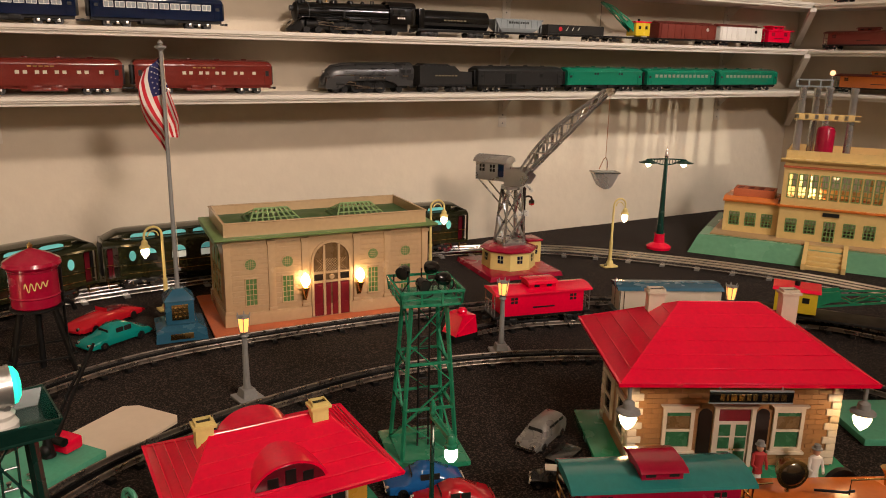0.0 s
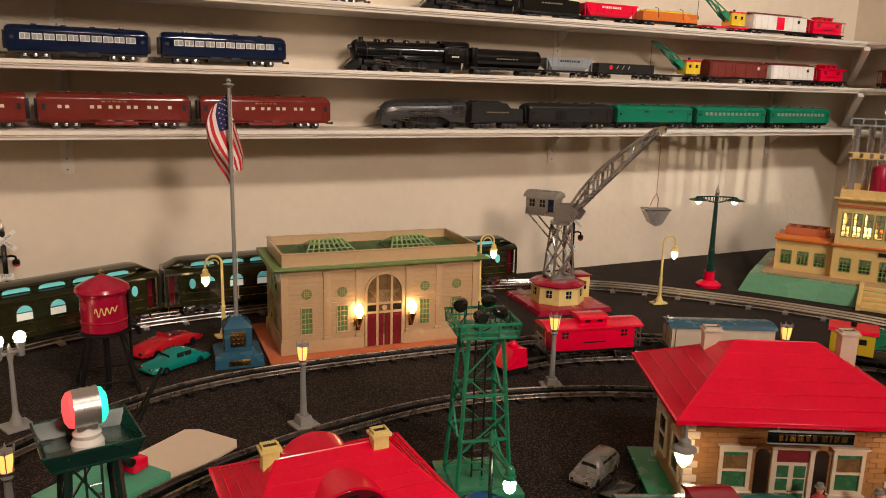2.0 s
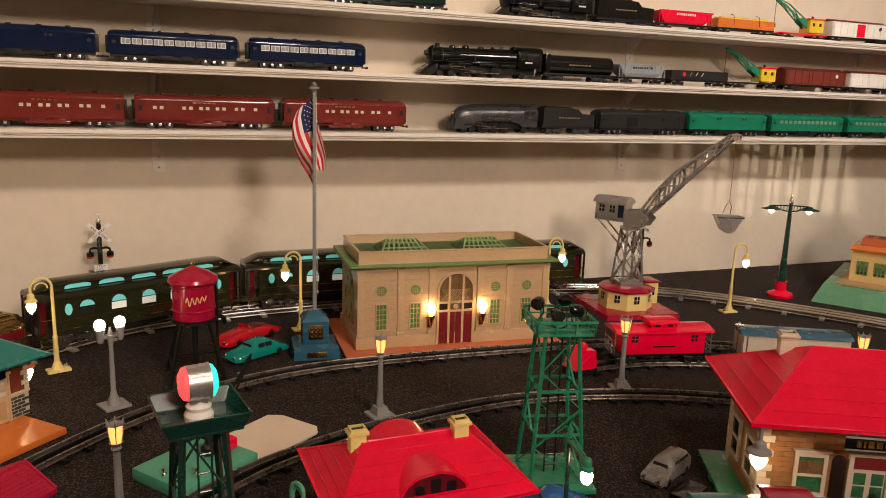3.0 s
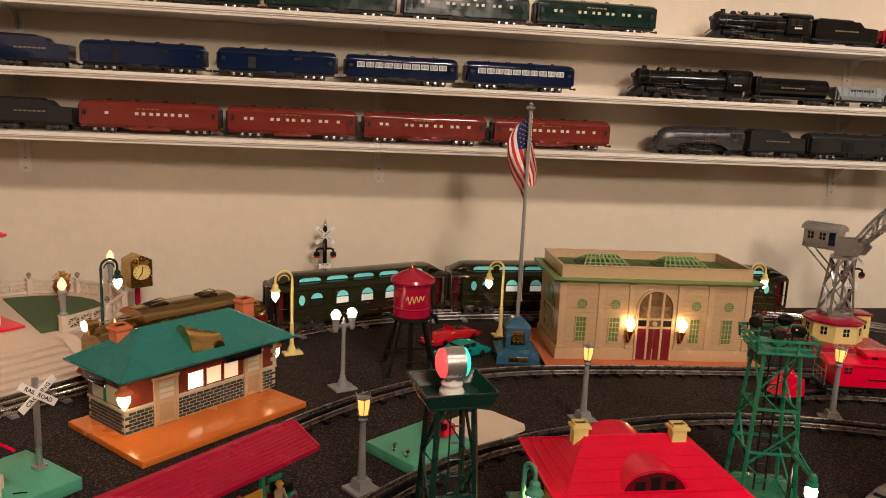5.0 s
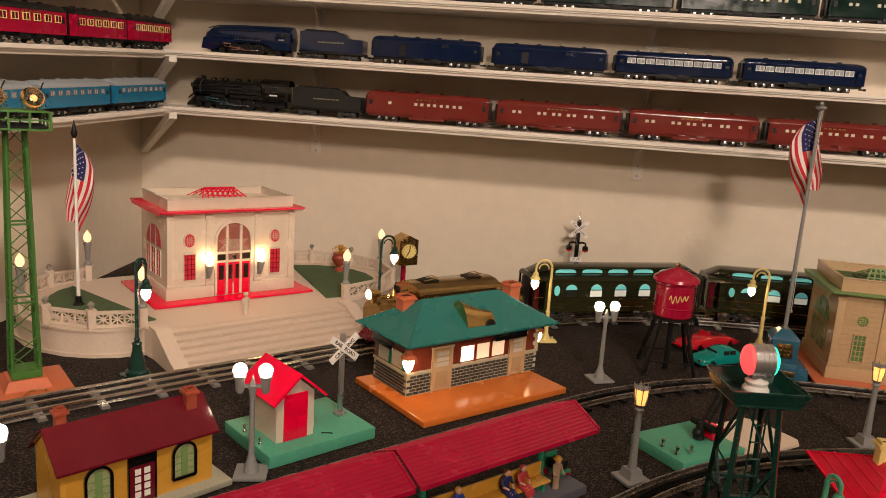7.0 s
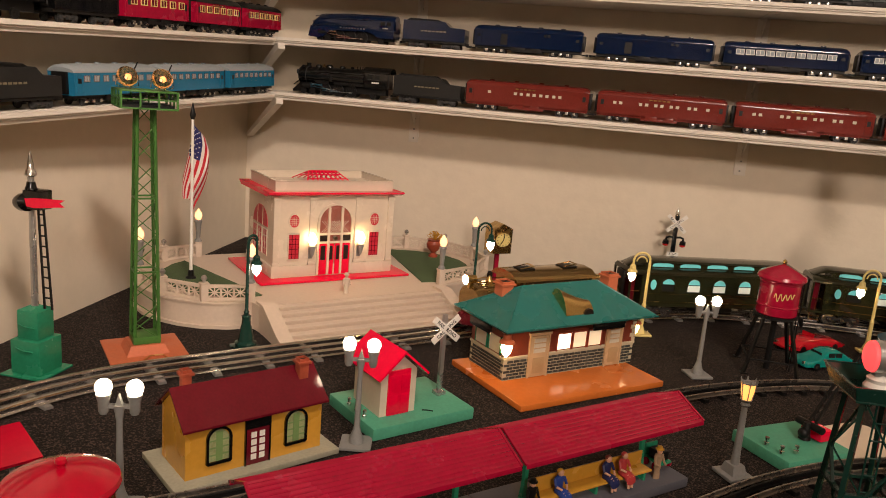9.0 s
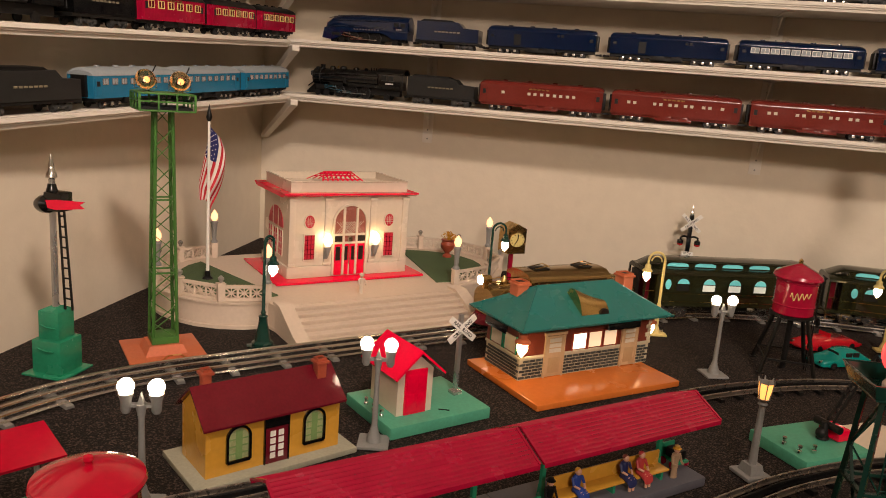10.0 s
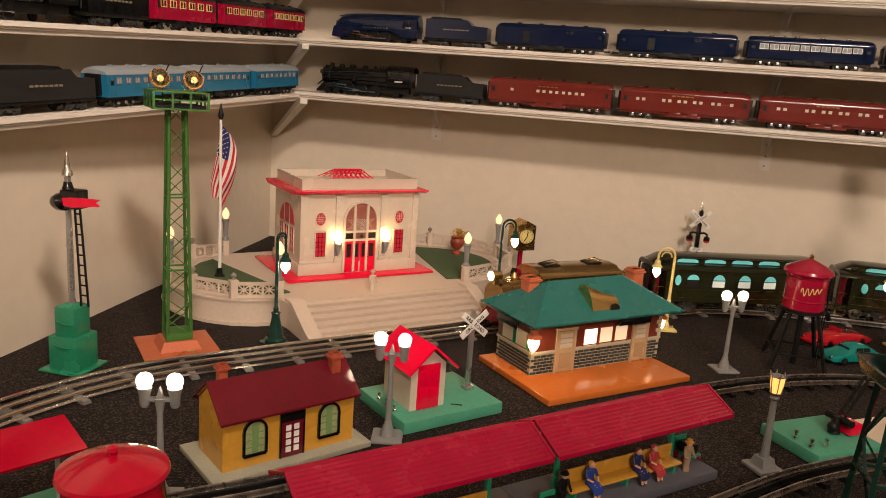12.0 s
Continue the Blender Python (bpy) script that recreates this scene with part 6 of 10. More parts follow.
def tender(m, L, col, name, label, group, oil=False):
    ob = thing(name, m, label, "toy train", group)
    if oil:
        part("tank", Geo().rod((-L / 2 + 0.012, 0, 0.046), (L / 2 - 0.004, 0, 0.046), 0.0265, n=20).box(-L / 2 + 0.003, -L / 2 + 0.02, -0.028, 0.028, 0.022, 0.074, 0.003), col, ob)
    else:
        part("tank", Geo().prism([(-L / 2 + 0.003, 0.022), (L / 2 - 0.003, 0.022), (L / 2 - 0.003, 0.056), (L / 2 - 0.045, 0.058), (L / 2 - 0.06, 0.072), (-L / 2 + 0.003, 0.072)], -0.028, 0.028), col, ob, smooth=20)
        part("coal_bunker", Geo().prism([(-L / 2 + 0.01, 0.0721), (L / 2 - 0.07, 0.0721), (L / 2 - 0.08, 0.077), (-L / 2 + 0.02, 0.078)], -0.021, 0.021), SOOT, ob)
    part("frame", Geo().box(-L / 2, L / 2, -0.026, 0.026, 0.016, 0.022, 0.001), SOOT, ob)
    g = Geo()
    for k in range(7):
        g.box(-0.036 + k * 0.0105, -0.0285 + k * 0.0105, -0.0288, -0.0272, 0.044, 0.0475)
    part("side_mark", g, GILTGREY, ob, smooth=0)
    for x in (-L / 2 + 0.042, L / 2 - 0.042):
        truck(ob, x, 0.0085, 0.032, GUN, GUN, 0.034)
    couplers(ob, L, 0.014)
    return ob


def freight_base(name, m, L, label, group, col=None):
    ob = thing(name, m, label, "toy train", group)
    part("frame", Geo().box(-L / 2, L / 2, -0.024, 0.024, 0.017, 0.0215, 0.001), col or SOOT, ob)
    for x in (-L / 2 + 0.034, L / 2 - 0.034):
        truck(ob, x, 0.0085, 0.032, SOOT, CHROME, 0.028)
    couplers(ob, L, 0.014)
    return ob


def box_car(m, L, col, name, label, group, door=None, roof=None):
    ob = freight_base(name, m, L, label, group)
    part("body", Geo().box(-L / 2 + 0.004, L / 2 - 0.004, -0.027, 0.027, 0.0216, 0.068, 0.001), col, ob)
    part("roof", Geo().prism([(-0.029, 0.068), (0.029, 0.068), (0, 0.0745)], -L / 2 + 0.002, L / 2 - 0.002, axis="x"), roof or col, ob, smooth=0)
    part("roof_walk", Geo().box(-L / 2 + 0.004, L / 2 - 0.004, -0.004, 0.004, 0.0745, 0.0765), roof or col, ob)
    part("door", Geo().box(-0.018, 0.018, -0.029, -0.0268, 0.023, 0.064, 0.0008), door or col, ob)
    g = Geo()
    for k in range(9):
        x = -L / 2 + 0.012 + (L - 0.024) * k / 8
        if abs(x) > 0.02:
            g.box(x - 0.0009, x + 0.0009, -0.0285, -0.0268, 0.0225, 0.067)
    part("rib_pattern", g, col, ob, smooth=0)
    part("herald", Geo().rod((L * 0.33, -0.0285, 0.053), (L * 0.33, -0.0272, 0.053), 0.006, n=16), WHITE if col is not WHITE else CARGREY, ob)
    part("ladder", Geo().box(-L / 2 + 0.005, -L / 2 + 0.0065, -0.0295, -0.0285, 0.024, 0.066).box(-L / 2 + 0.013, -L / 2 + 0.0145, -0.0295, -0.0285, 0.024, 0.066), col, ob, smooth=0)
    return ob


def hopper_car(m, L, col, name, label, group):
    ob = freight_base(name, m, L, label, group)
    g = Geo().loft([[(-L / 2 + 0.03, -0.02, 0.022), (L / 2 - 0.03, -0.02, 0.022), (L / 2 - 0.03, 0.02, 0.022), (-L / 2 + 0.03, 0.02, 0.022)], [(-L / 2 + 0.018, -0.027, 0.032), (L / 2 - 0.018, -0.027, 0.032), (L / 2 - 0.018, 0.027, 0.032), (-L / 2 + 0.018, 0.027, 0.032)], [(-L / 2 + 0.004, -0.027, 0.056), (L / 2 - 0.004, -0.027, 0.056), (L / 2 - 0.004, 0.027, 0.056), (-L / 2 + 0.004, 0.027, 0.056)]])
    part("hopper", g, col, ob, smooth=20)
    part("rim", Geo().box(-L / 2 + 0.002, L / 2 - 0.002, -0.0285, -0.0265, 0.054, 0.058).box(-L / 2 + 0.002, L / 2 - 0.002, 0.0265, 0.0285, 0.054, 0.058), col, ob)
    g = Geo()
    for k in range(7):
        x = -L / 2 + 0.022 + (L - 0.044) * k / 6
        g.box(x - 0.0008, x + 0.0008, -0.0288, -0.0268, 0.032, 0.056)
    part("rib_pattern", g, col, ob, smooth=0)
    for s in (-1, 1):
        part("end_post", Geo().box(s * (L / 2 - 0.006) - 0.001, s * (L / 2 - 0.006) + 0.001, -0.025, -0.022, 0.0215, 0.055).box(s * (L / 2 - 0.016) - 0.001, s * (L / 2 - 0.016) + 0.001, -0.025, -0.022, 0.0215, 0.04), col, ob)
    g = Geo()
    for k in range(9):
        g.box(-0.036 + k * 0.008, -0.031 + k * 0.008, -0.0282, -0.0268, 0.045, 0.051)
    part("side_mark", g, CARGREY if col is LTGREY else WHITE, ob, smooth=0)
    return ob


def gondola(m, L, col, name, label, group, load=None):
    ob = freight_base(name, m, L, label, group)
    g = Geo().box(-L / 2 + 0.003, L / 2 - 0.003, -0.026, -0.0245, 0.0216, 0.048).box(-L / 2 + 0.003, L / 2 - 0.003, 0.0245, 0.026, 0.0216, 0.048).box(-L / 2 + 0.003, -L / 2 + 0.0045, -0.0245, 0.0245, 0.0216, 0.048).box(L / 2 - 0.0045, L / 2 - 0.003, -0.0245, 0.0245, 0.0216, 0.048)
    part("side", g, col, ob, smooth=0)
    part("floor_plate", Geo().box(-L / 2 + 0.005, L / 2 - 0.005, -0.0244, 0.0244, 0.0216, 0.024), col, ob)
    if load:
        part("load", Geo().rod((-L / 2 + 0.02, -0.01, 0.046), (L / 2 - 0.02, -0.01, 0.046), 0.009, n=12).rod((-L / 2 + 0.02, 0.01, 0.046), (L / 2 - 0.02, 0.01, 0.046), 0.009, n=12), load, ob)
        for x in (-0.05, 0.05):
            part("stake_band", Geo().tube([(x, -0.0265, 0.03), (x - 0.004, -0.0265, 0.058), (x - 0.012, -0.02, 0.062)], 0.001, 6), SOOT, ob)
    else:
        part("herald", Geo().rod((-L * 0.28, -0.0262, 0.036), (-L * 0.28, -0.0275, 0.036), 0.0065, n=16).rod((-L * 0.28, -0.0275, 0.036), (-L * 0.28, -0.0278, 0.036), 0.004, n=16), FLAGRED, ob)
        g = Geo()
        for k in range(3):
            g.bar((-L * 0.18 + k * 0.022, -0.0265, 0.032), (-L * 0.18 + k * 0.022 + 0.007, -0.0265, 0.042), 0.0014)
        part("side_mark", g, WHITE, ob, smooth=0)
    return ob


def crane_car(m, L, name, label, group, deck, boom_dir=-1, cab=None, s=1.0, boom_len=0.13, rise=0.042):
    ob = freight_base(name, m, L, label, group, deck)
    b = boom_dir
    cx = -b * L * 0.26
    part("cab", Geo().box(cx - 0.03, cx + 0.03, -0.022, 0.022, 0.026, 0.066, 0.001).box(cx - 0.008, cx + 0.008, -0.008, 0.008, 0.0216, 0.026), YELLOW, ob)
    part("cab_roof", Geo().prism([(-0.025, 0.066), (0.025, 0.066), (0.02, 0.0705), (-0.02, 0.0705)], cx - 0.034, cx + 0.034, axis="x"), RED, ob)
    for x in (cx - 0.014, cx + 0.014):
        part("window", Geo().box(x - 0.005, x + 0.005, -0.0225, 0.0225, 0.046, 0.056), DARKWIN, ob)
    part("stack", Geo().rod((cx, 0, 0.07), (cx, 0, 0.079), 0.004, n=10), SOOT, ob)
    x0, x1 = cx + b * 0.028, cx + b * (0.03 + boom_len)
    z0, z1 = 0.038, 0.038 + rise + 0.03
    mid = (x0 * 0.35 + x1 * 0.65, z0 * 0.3 + z1 * 0.7 + 0.008)
    g = Geo()
    for y in (-0.011, 0.011):
        g.bar((x0, y, z0), (mid[0], y * 0.7, mid[1]), 0.003).bar((mid[0], y * 0.7, mid[1]), (x1, y * 0.35, z1 + 0.012), 0.003)
        g.bar((x0, y, z0 + 0.022), (mid[0], y * 0.7, mid[1] + 0.014), 0.003).bar((mid[0], y * 0.7, mid[1] + 0.014), (x1, y * 0.35, z1 + 0.014), 0.003)
    for k in range(7):
        f, e = k / 7, (k + 1) / 7
        p = lambda u, top: (x0 + (x1 - x0) * u, z0 + (z1 + 0.012 - z0) * u ** 0.85 + (0.02 * (1 - u) if top else 0))
        for y in (-0.009, 0.009):
            a, c = p(f, k % 2), p(e, not k % 2)
            g.bar((a[0], y * (1 - 0.6 * f), a[1]), (c[0], y * (1 - 0.6 * e), c[1]), 0.0026)
    g.prism([(x0, z0), (x0 + b * 0.035, z0 + 0.02), (x0 + b * 0.03, z0 + 0.034), (x0, z0 + 0.026)], -0.012, -0.009).prism([(x0, z0), (x0 + b * 0.035, z0 + 0.02), (x0 + b * 0.03, z0 + 0.034), (x0, z0 + 0.026)], 0.009, 0.012)
    part("boom", g, GREEN, ob, smooth=0)
    part("hook_line", Geo().rod((x1, 0, z1 + 0.012), (x1, 0, 0.048), 0.0008, n=6), SOOT, ob)
    part("hook_block", Geo().box(x1 - 0.004, x1 + 0.004, -0.003, 0.003, 0.036, 0.048, 0.001), SOOT, ob)
    return ob


def caboose(m, L, col, name, label, group, roof=None, cup=None, k=1.0):
    """Toy caboose with cupola, end platforms and rails."""
    ob = freight_base(name, m, L, label, group)
    roof, cup = roof or col, cup or col
    part("body", Geo().box(-L / 2 + 0.02, L / 2 - 0.02, -0.026, 0.026, 0.0216, 0.06, 0.001), col, ob)
    sec = [(-0.03, 0.06), (0.03, 0.06), (0.029, 0.063), (0.015, 0.0675), (0.0, 0.069), (-0.015, 0.0675), (-0.029, 0.063)]
    part("roof", Geo().prism(sec, -L / 2 + 0.002, L / 2 - 0.002, axis="x"), roof, ob)
    cp = part("cupola", Geo().box(-0.03 * k, 0.03 * k, -0.019, 0.019, 0.064, 0.075, 0.001).prism([(-0.024, 0.075), (0.024, 0.075), (0.021, 0.078), (0.01, 0.08), (-0.01, 0.08), (-0.021, 0.078)], -0.034 * k, 0.034 * k, axis="x"), cup, ob)
    part("cupola_window", Geo().box(-0.02, -0.008, -0.0195, 0.0195, 0.069, 0.0735).box(0.008, 0.02, -0.0195, 0.0195, 0.069, 0.0735), DARKWIN, cp, smooth=0)
    for x in (-L / 2 + 0.045, L / 2 - 0.045):
        w = part("window", Geo().box(x - 0.0075, x + 0.0075, -0.0266, 0.0266, 0.044, 0.055), DARKWIN, ob)
        part("glazing_grid", Geo().box(x - 0.0006, x + 0.0006, -0.0272, 0.0272, 0.044, 0.055).box(x - 0.0075, x + 0.0075, -0.0272, 0.0272, 0.049, 0.0502), col, w, smooth=0)
    part("side_mark", Geo().box(-0.025, 0.025, -0.0264, -0.0255, 0.034, 0.0365), SOOT, ob, smooth=0)
    for s in (-1, 1):
        g = Geo()
        for y in (-0.022, -0.008, 0.008, 0.022):
            g.bar((s * (L / 2 - 0.003), y, 0.0215), (s * (L / 2 - 0.003), y, 0.058 if abs(y) > 0.01 else 0.044), 0.0014)
        for z in (0.033, 0.044):
            g.bar((s * (L / 2 - 0.003), -0.022, z), (s * (L / 2 - 0.003), 0.022, z), 0.0014)
        part("end_rail", g, BRASS if roof is LTTEAL else SILVER, ob, smooth=0)
        part("step_stirrup", Geo().box(s * (L / 2 - 0.012) - 0.006, s * (L / 2 - 0.012) + 0.006, -0.027, -0.022, 0.008, 0.0095).box(s * (L / 2 - 0.012) - 0.006, s * (L / 2 - 0.012) - 0.0045, -0.027, -0.022, 0.009, 0.021), SOOT, ob, smooth=0)
    return ob


# ---- trains on the shelves ----
def span(a, b):
    return (a + b) / 2, b - a


def on_north(z, a, b):
    x, L = span(a, b)
    return pose(x, 2.163, z), L - 0.008


Z1, Z2, Z3 = (z + 0.0004 for z in SHELF_TOP)
GR1 = "shelf train cars"
m, L = on_north(Z1, -0.565, -0.26)
steam_loco(m, L, BLACK, "toy_locomotive", "black toy steam locomotive standing on the lower shelf", GR1)
m, L = on_north(Z1, -0.257, -0.054)
tender(m, L, CARGREY, "toy_tender", "dark grey toy coal tender with white side marks", GR1)
PULL = [-0.115, -0.1, -0.05, -0.035, -0.012, 0.003, 0.026, 0.041, 0.07, 0.085, 0.115]
for k, (a, b) in enumerate(((-0.052, 0.29), (0.297, 0.63), (0.637, 0.97), (0.98, 1.314))):
    m, L = on_north(Z1, a, b)
    passenger_car(m, L, TUSCAN, TUSCAN, PALEWIN, "toy_passenger_car", "brick red toy passenger car with cream windows", "red passenger cars", sets=PULL if k else [-0.1, -0.03, -0.014, 0.004, 0.02, 0.038, 0.054, 0.072, 0.088], ww=0.008, wz=(0.0455, 0.0525))
m, L = on_north(Z1, 1.438, 1.708)
steam_loco(m, L, GUN, "toy_locomotive", "gunmetal streamlined toy steam locomotive", GR1, True)
m, L = on_north(Z1, 1.714, 1.896)
tender(m, L, CARGREY, "toy_tender", "grey streamlined toy tender", GR1)
m, L = on_north(Z1, 1.902, 2.221)
passenger_car(m, L, CARGREY, CARGREY, SOOT, "toy_baggage_car", "charcoal toy baggage car with sliding doors", GR1, sets=[0.07], doors=(-0.05, -0.03), letters=False, h=0.06)
EMERALD = paint("emerald_enamel", (0.006, 0.17, 0.095), 0.32, vary=0.1, coat=0.2)
m, L = on_north(Z1, 2.225, 2.547)
passenger_car(m, L, EMERALD, EMERALD, SOOT, "toy_baggage_car", "emerald green toy baggage car", GR1, sets=[-0.045, -0.035, 0.055, 0.065], ww=0.006, wz=(0.05, 0.057), letters=False, h=0.06)
for a, b in ((2.554, 2.885), (2.893, 3.216)):
    m, L = on_north(Z1, a, b)
    passenger_car(m, L, EMERALD, EMERALD, DULLPANE, "toy_passenger_car", "emerald green toy passenger car with pale windows", "green passenger cars", 13, 0.0125, (0.043, 0.053), letters=False, h=0.06)
m, L = on_north(Z2, -0.517, -0.252)
steam_loco(m, L, NAVY, "toy_locomotive", "navy blue streamlined toy steam locomotive", GR1, True)
m, L = on_north(Z2, -0.241, -0.055)
tender(m, L, NAVY, "toy_tender", "navy blue streamlined toy tender", GR1)
for a, b in ((-0.043, 0.256), (0.276, 0.577)):
    m, L = on_north(Z2, a, b)
    passenger_car(m, L, NAVY, NAVY, SOOT, "toy_baggage_car", "glossy navy blue toy baggage car", "navy passenger cars", sets=[0.045, 0.055], ww=0.007, wz=(0.05, 0.056), doors=(-0.062,), letters=False, h=0.06)
for a, b in ((0.588, 0.887), (0.9, 1.201)):
    m, L = on_north(Z2, a, b)
    passenger_car(m, L, NAVY, NAVY, LTGREY, "toy_passenger_car", "glossy navy toy coach with white framed windows", "navy passenger cars", 10, 0.0175, (0.043, 0.0535), letters=False, h=0.06, frame=WHITE)
m, L = on_north(Z2, 1.35, 1.707)
steam_loco(m, L, BLACK, "toy_locomotive", "large black toy steam locomotive on the middle shelf", GR1)
m, L = on_north(Z2, 1.71, 1.95)
tender(m, L, BLACK, "toy_tender", "black cylindrical toy tender", GR1, True)
m, L = on_north(Z2, 1.956, 2.136)
hopper_car(m, L, LTGREY, "toy_hopper_car", "pale grey toy hopper car with dark side marks", GR1)
m, L = on_north(Z2, 2.144, 2.373)
gondola(m, L, CARGREY, "toy_gondola", "dark grey toy gondola with red and white herald", GR1)
m, L = on_north(Z2, 2.379, 2.584)
crane_car(m, L, "toy_crane_car", "toy crane car with yellow cab and green boom", GR1, SOOT)
m, L = on_north(Z2, 2.591, 2.872)
box_car(m, L, BROWN, "toy_box_car", "reddish brown toy box car with ribbed sides", GR1)
m, L = on_north(Z2, 2.877, 3.107)
box_car(m, L, WHITE, "toy_box_car", "white toy refrigerator car with brown roof", GR1, roof=BROWN)
m, L = on_north(Z2, 3.112, 3.278)
caboose(m, L, RED, "toy_caboose", "bright red toy caboose on the middle shelf", GR1)
COACH = paint("dark_green_coach", (0.004, 0.02, 0.0155), 0.24, vary=0.14, coat=0.5)
for a, b in ((0.055, 0.383), (0.39, 0.722), (0.73, 1.067), (1.077, 1.417)):
    m, L = on_north(Z3, a, b)
    passenger_car(m, L, COACH, COACH, PALEWIN, "toy_passenger_car", "dark green toy passenger car with cream windows", "dark green passenger cars", sets=PULL, ww=0.008, wz=(0.0455, 0.0525))
m, L = on_north(Z3, -0.16, 0.048)
tender(m, L, BLACK, "toy_tender", "black toy tender on the top shelf", GR1)
m, L = on_north(Z3, -0.47, -0.165)
steam_loco(m, L, BLACK, "toy_locomotive", "black toy steam locomotive on the top shelf", GR1)
m, L = on_north(Z3, 1.56, 1.866)
steam_loco(m, L, BLACK, "toy_locomotive", "black toy steam locomotive with bright side rods", GR1)
m, L = on_north(Z3, 1.869, 2.073)
tender(m, L, BLACK, "toy_tender", "black toy coal tender with white side marks", GR1)
m, L = on_north(Z3, 2.08, 2.29)
hopper_car(m, L, RED, "toy_hopper_car", "bright red toy hopper car", GR1)
m, L = on_north(Z3, 2.3, 2.536)
gondola(m, L, ORANGE, "toy_gondola", "toy flat car with yellow orange load", GR1, YELLOW)
m, L = on_north(Z3, 2.56, 2.762)
crane_car(m, L, "toy_crane_car", "toy crane car with green boom on a red frame", GR1, RED)
m, L = on_north(Z3, 2.766, 3.04)
box_car(m, L, WHITE, "toy_box_car", "white toy box car with a red door", GR1, RED, BROWN)
m, L = on_north(Z3, 3.046, 3.24)
caboose(m, L, RED, "toy_caboose", "bright red toy caboose on the top shelf", GR1)

def on_west(z, a, b, off=0.038):
    s, L = span(a, b)
    return WEST_EDGE @ pose(-s, off, z - 0.004), L - 0.008


for a, b in ((-0.015, 0.228), (0.238, 0.487), (0.497, 0.755)):
    m, L = on_west(Z1, a, b)
    passenger_car(m, L, SKY, LTGREY, LTGREY, "toy_passenger_car", "light blue toy passenger car with grey roof", "light blue passenger cars", 8, 0.012, (0.046, 0.055), letters=False, h=0.062, frame=SILVER)
m, L = on_west(Z1, 0.77, 1.01)
tender(m, L, CARGREY, "toy_tender", "dark grey toy tender on the side shelf", GR1)
for a, b in ((-0.05, 0.15), (0.16, 0.37), (0.382, 0.61)):
    m, L = on_west(Z2, a, b)
    passenger_car(m, L, RED2, SOOT, MAROON, "toy_passenger_car", "crimson red toy coach with cream-framed windows", "red and cream coaches", 6, 0.017, (0.045, 0.057), letters=True, h=0.066, frame=PALEYEL)
m, L = on_west(Z2, 0.615, 0.79)
tender(m, L, BLACK, "toy_tender", "black toy tender with brass ladder", GR1)
m, L = on_west(Z2, 0.795, 1.19)
steam_loco(m @ pose(0, 0, 0, 0, 0, 0), L, BLACK, "toy_locomotive", "black toy steam locomotive on the side shelf", GR1)

EASTM = pose(EAST, NORTH, 0, 0, 0, -90)


def on_east(z, a, b, off=0.105):
    s, L = span(a, b)
    return EASTM @ pose(s, -off, z - 0.004), L - 0.008


m, L = on_east(Z1, 0.27, 0.6)
caboose(m, L, ORANGE, "toy_caboose", "orange toy caboose with dark roof on the side shelf", GR1, BROWN)
m, L = on_east(Z2, 0.2, 0.52)
caboose(m, L, BROWN, "toy_caboose", "brown toy caboose on the side shelf", GR1)
m, L = on_east(Z3, 0.22, 0.55)
box_car(m, L, CARGREY, "toy_box_car", "dark toy box car on the side shelf", GR1)


# ---- the running train on the wide track ----
RAILTOP = 0.005 + 0.008 + 0.0029 * 1.9 + 0.0003
STEP = 0.012


def on_line(line, s0, L, z):
    """Pose of a car of length L whose front stands s0 along the line."""
    a, b = line[int(s0 / STEP)], line[int((s0 + L) / STEP)]
    d = b - a
    return pose((a[0] + b[0]) / 2, (a[1] + b[1]) / 2, z, 0, 0, math.degrees(math.atan2(d[1], d[0])))


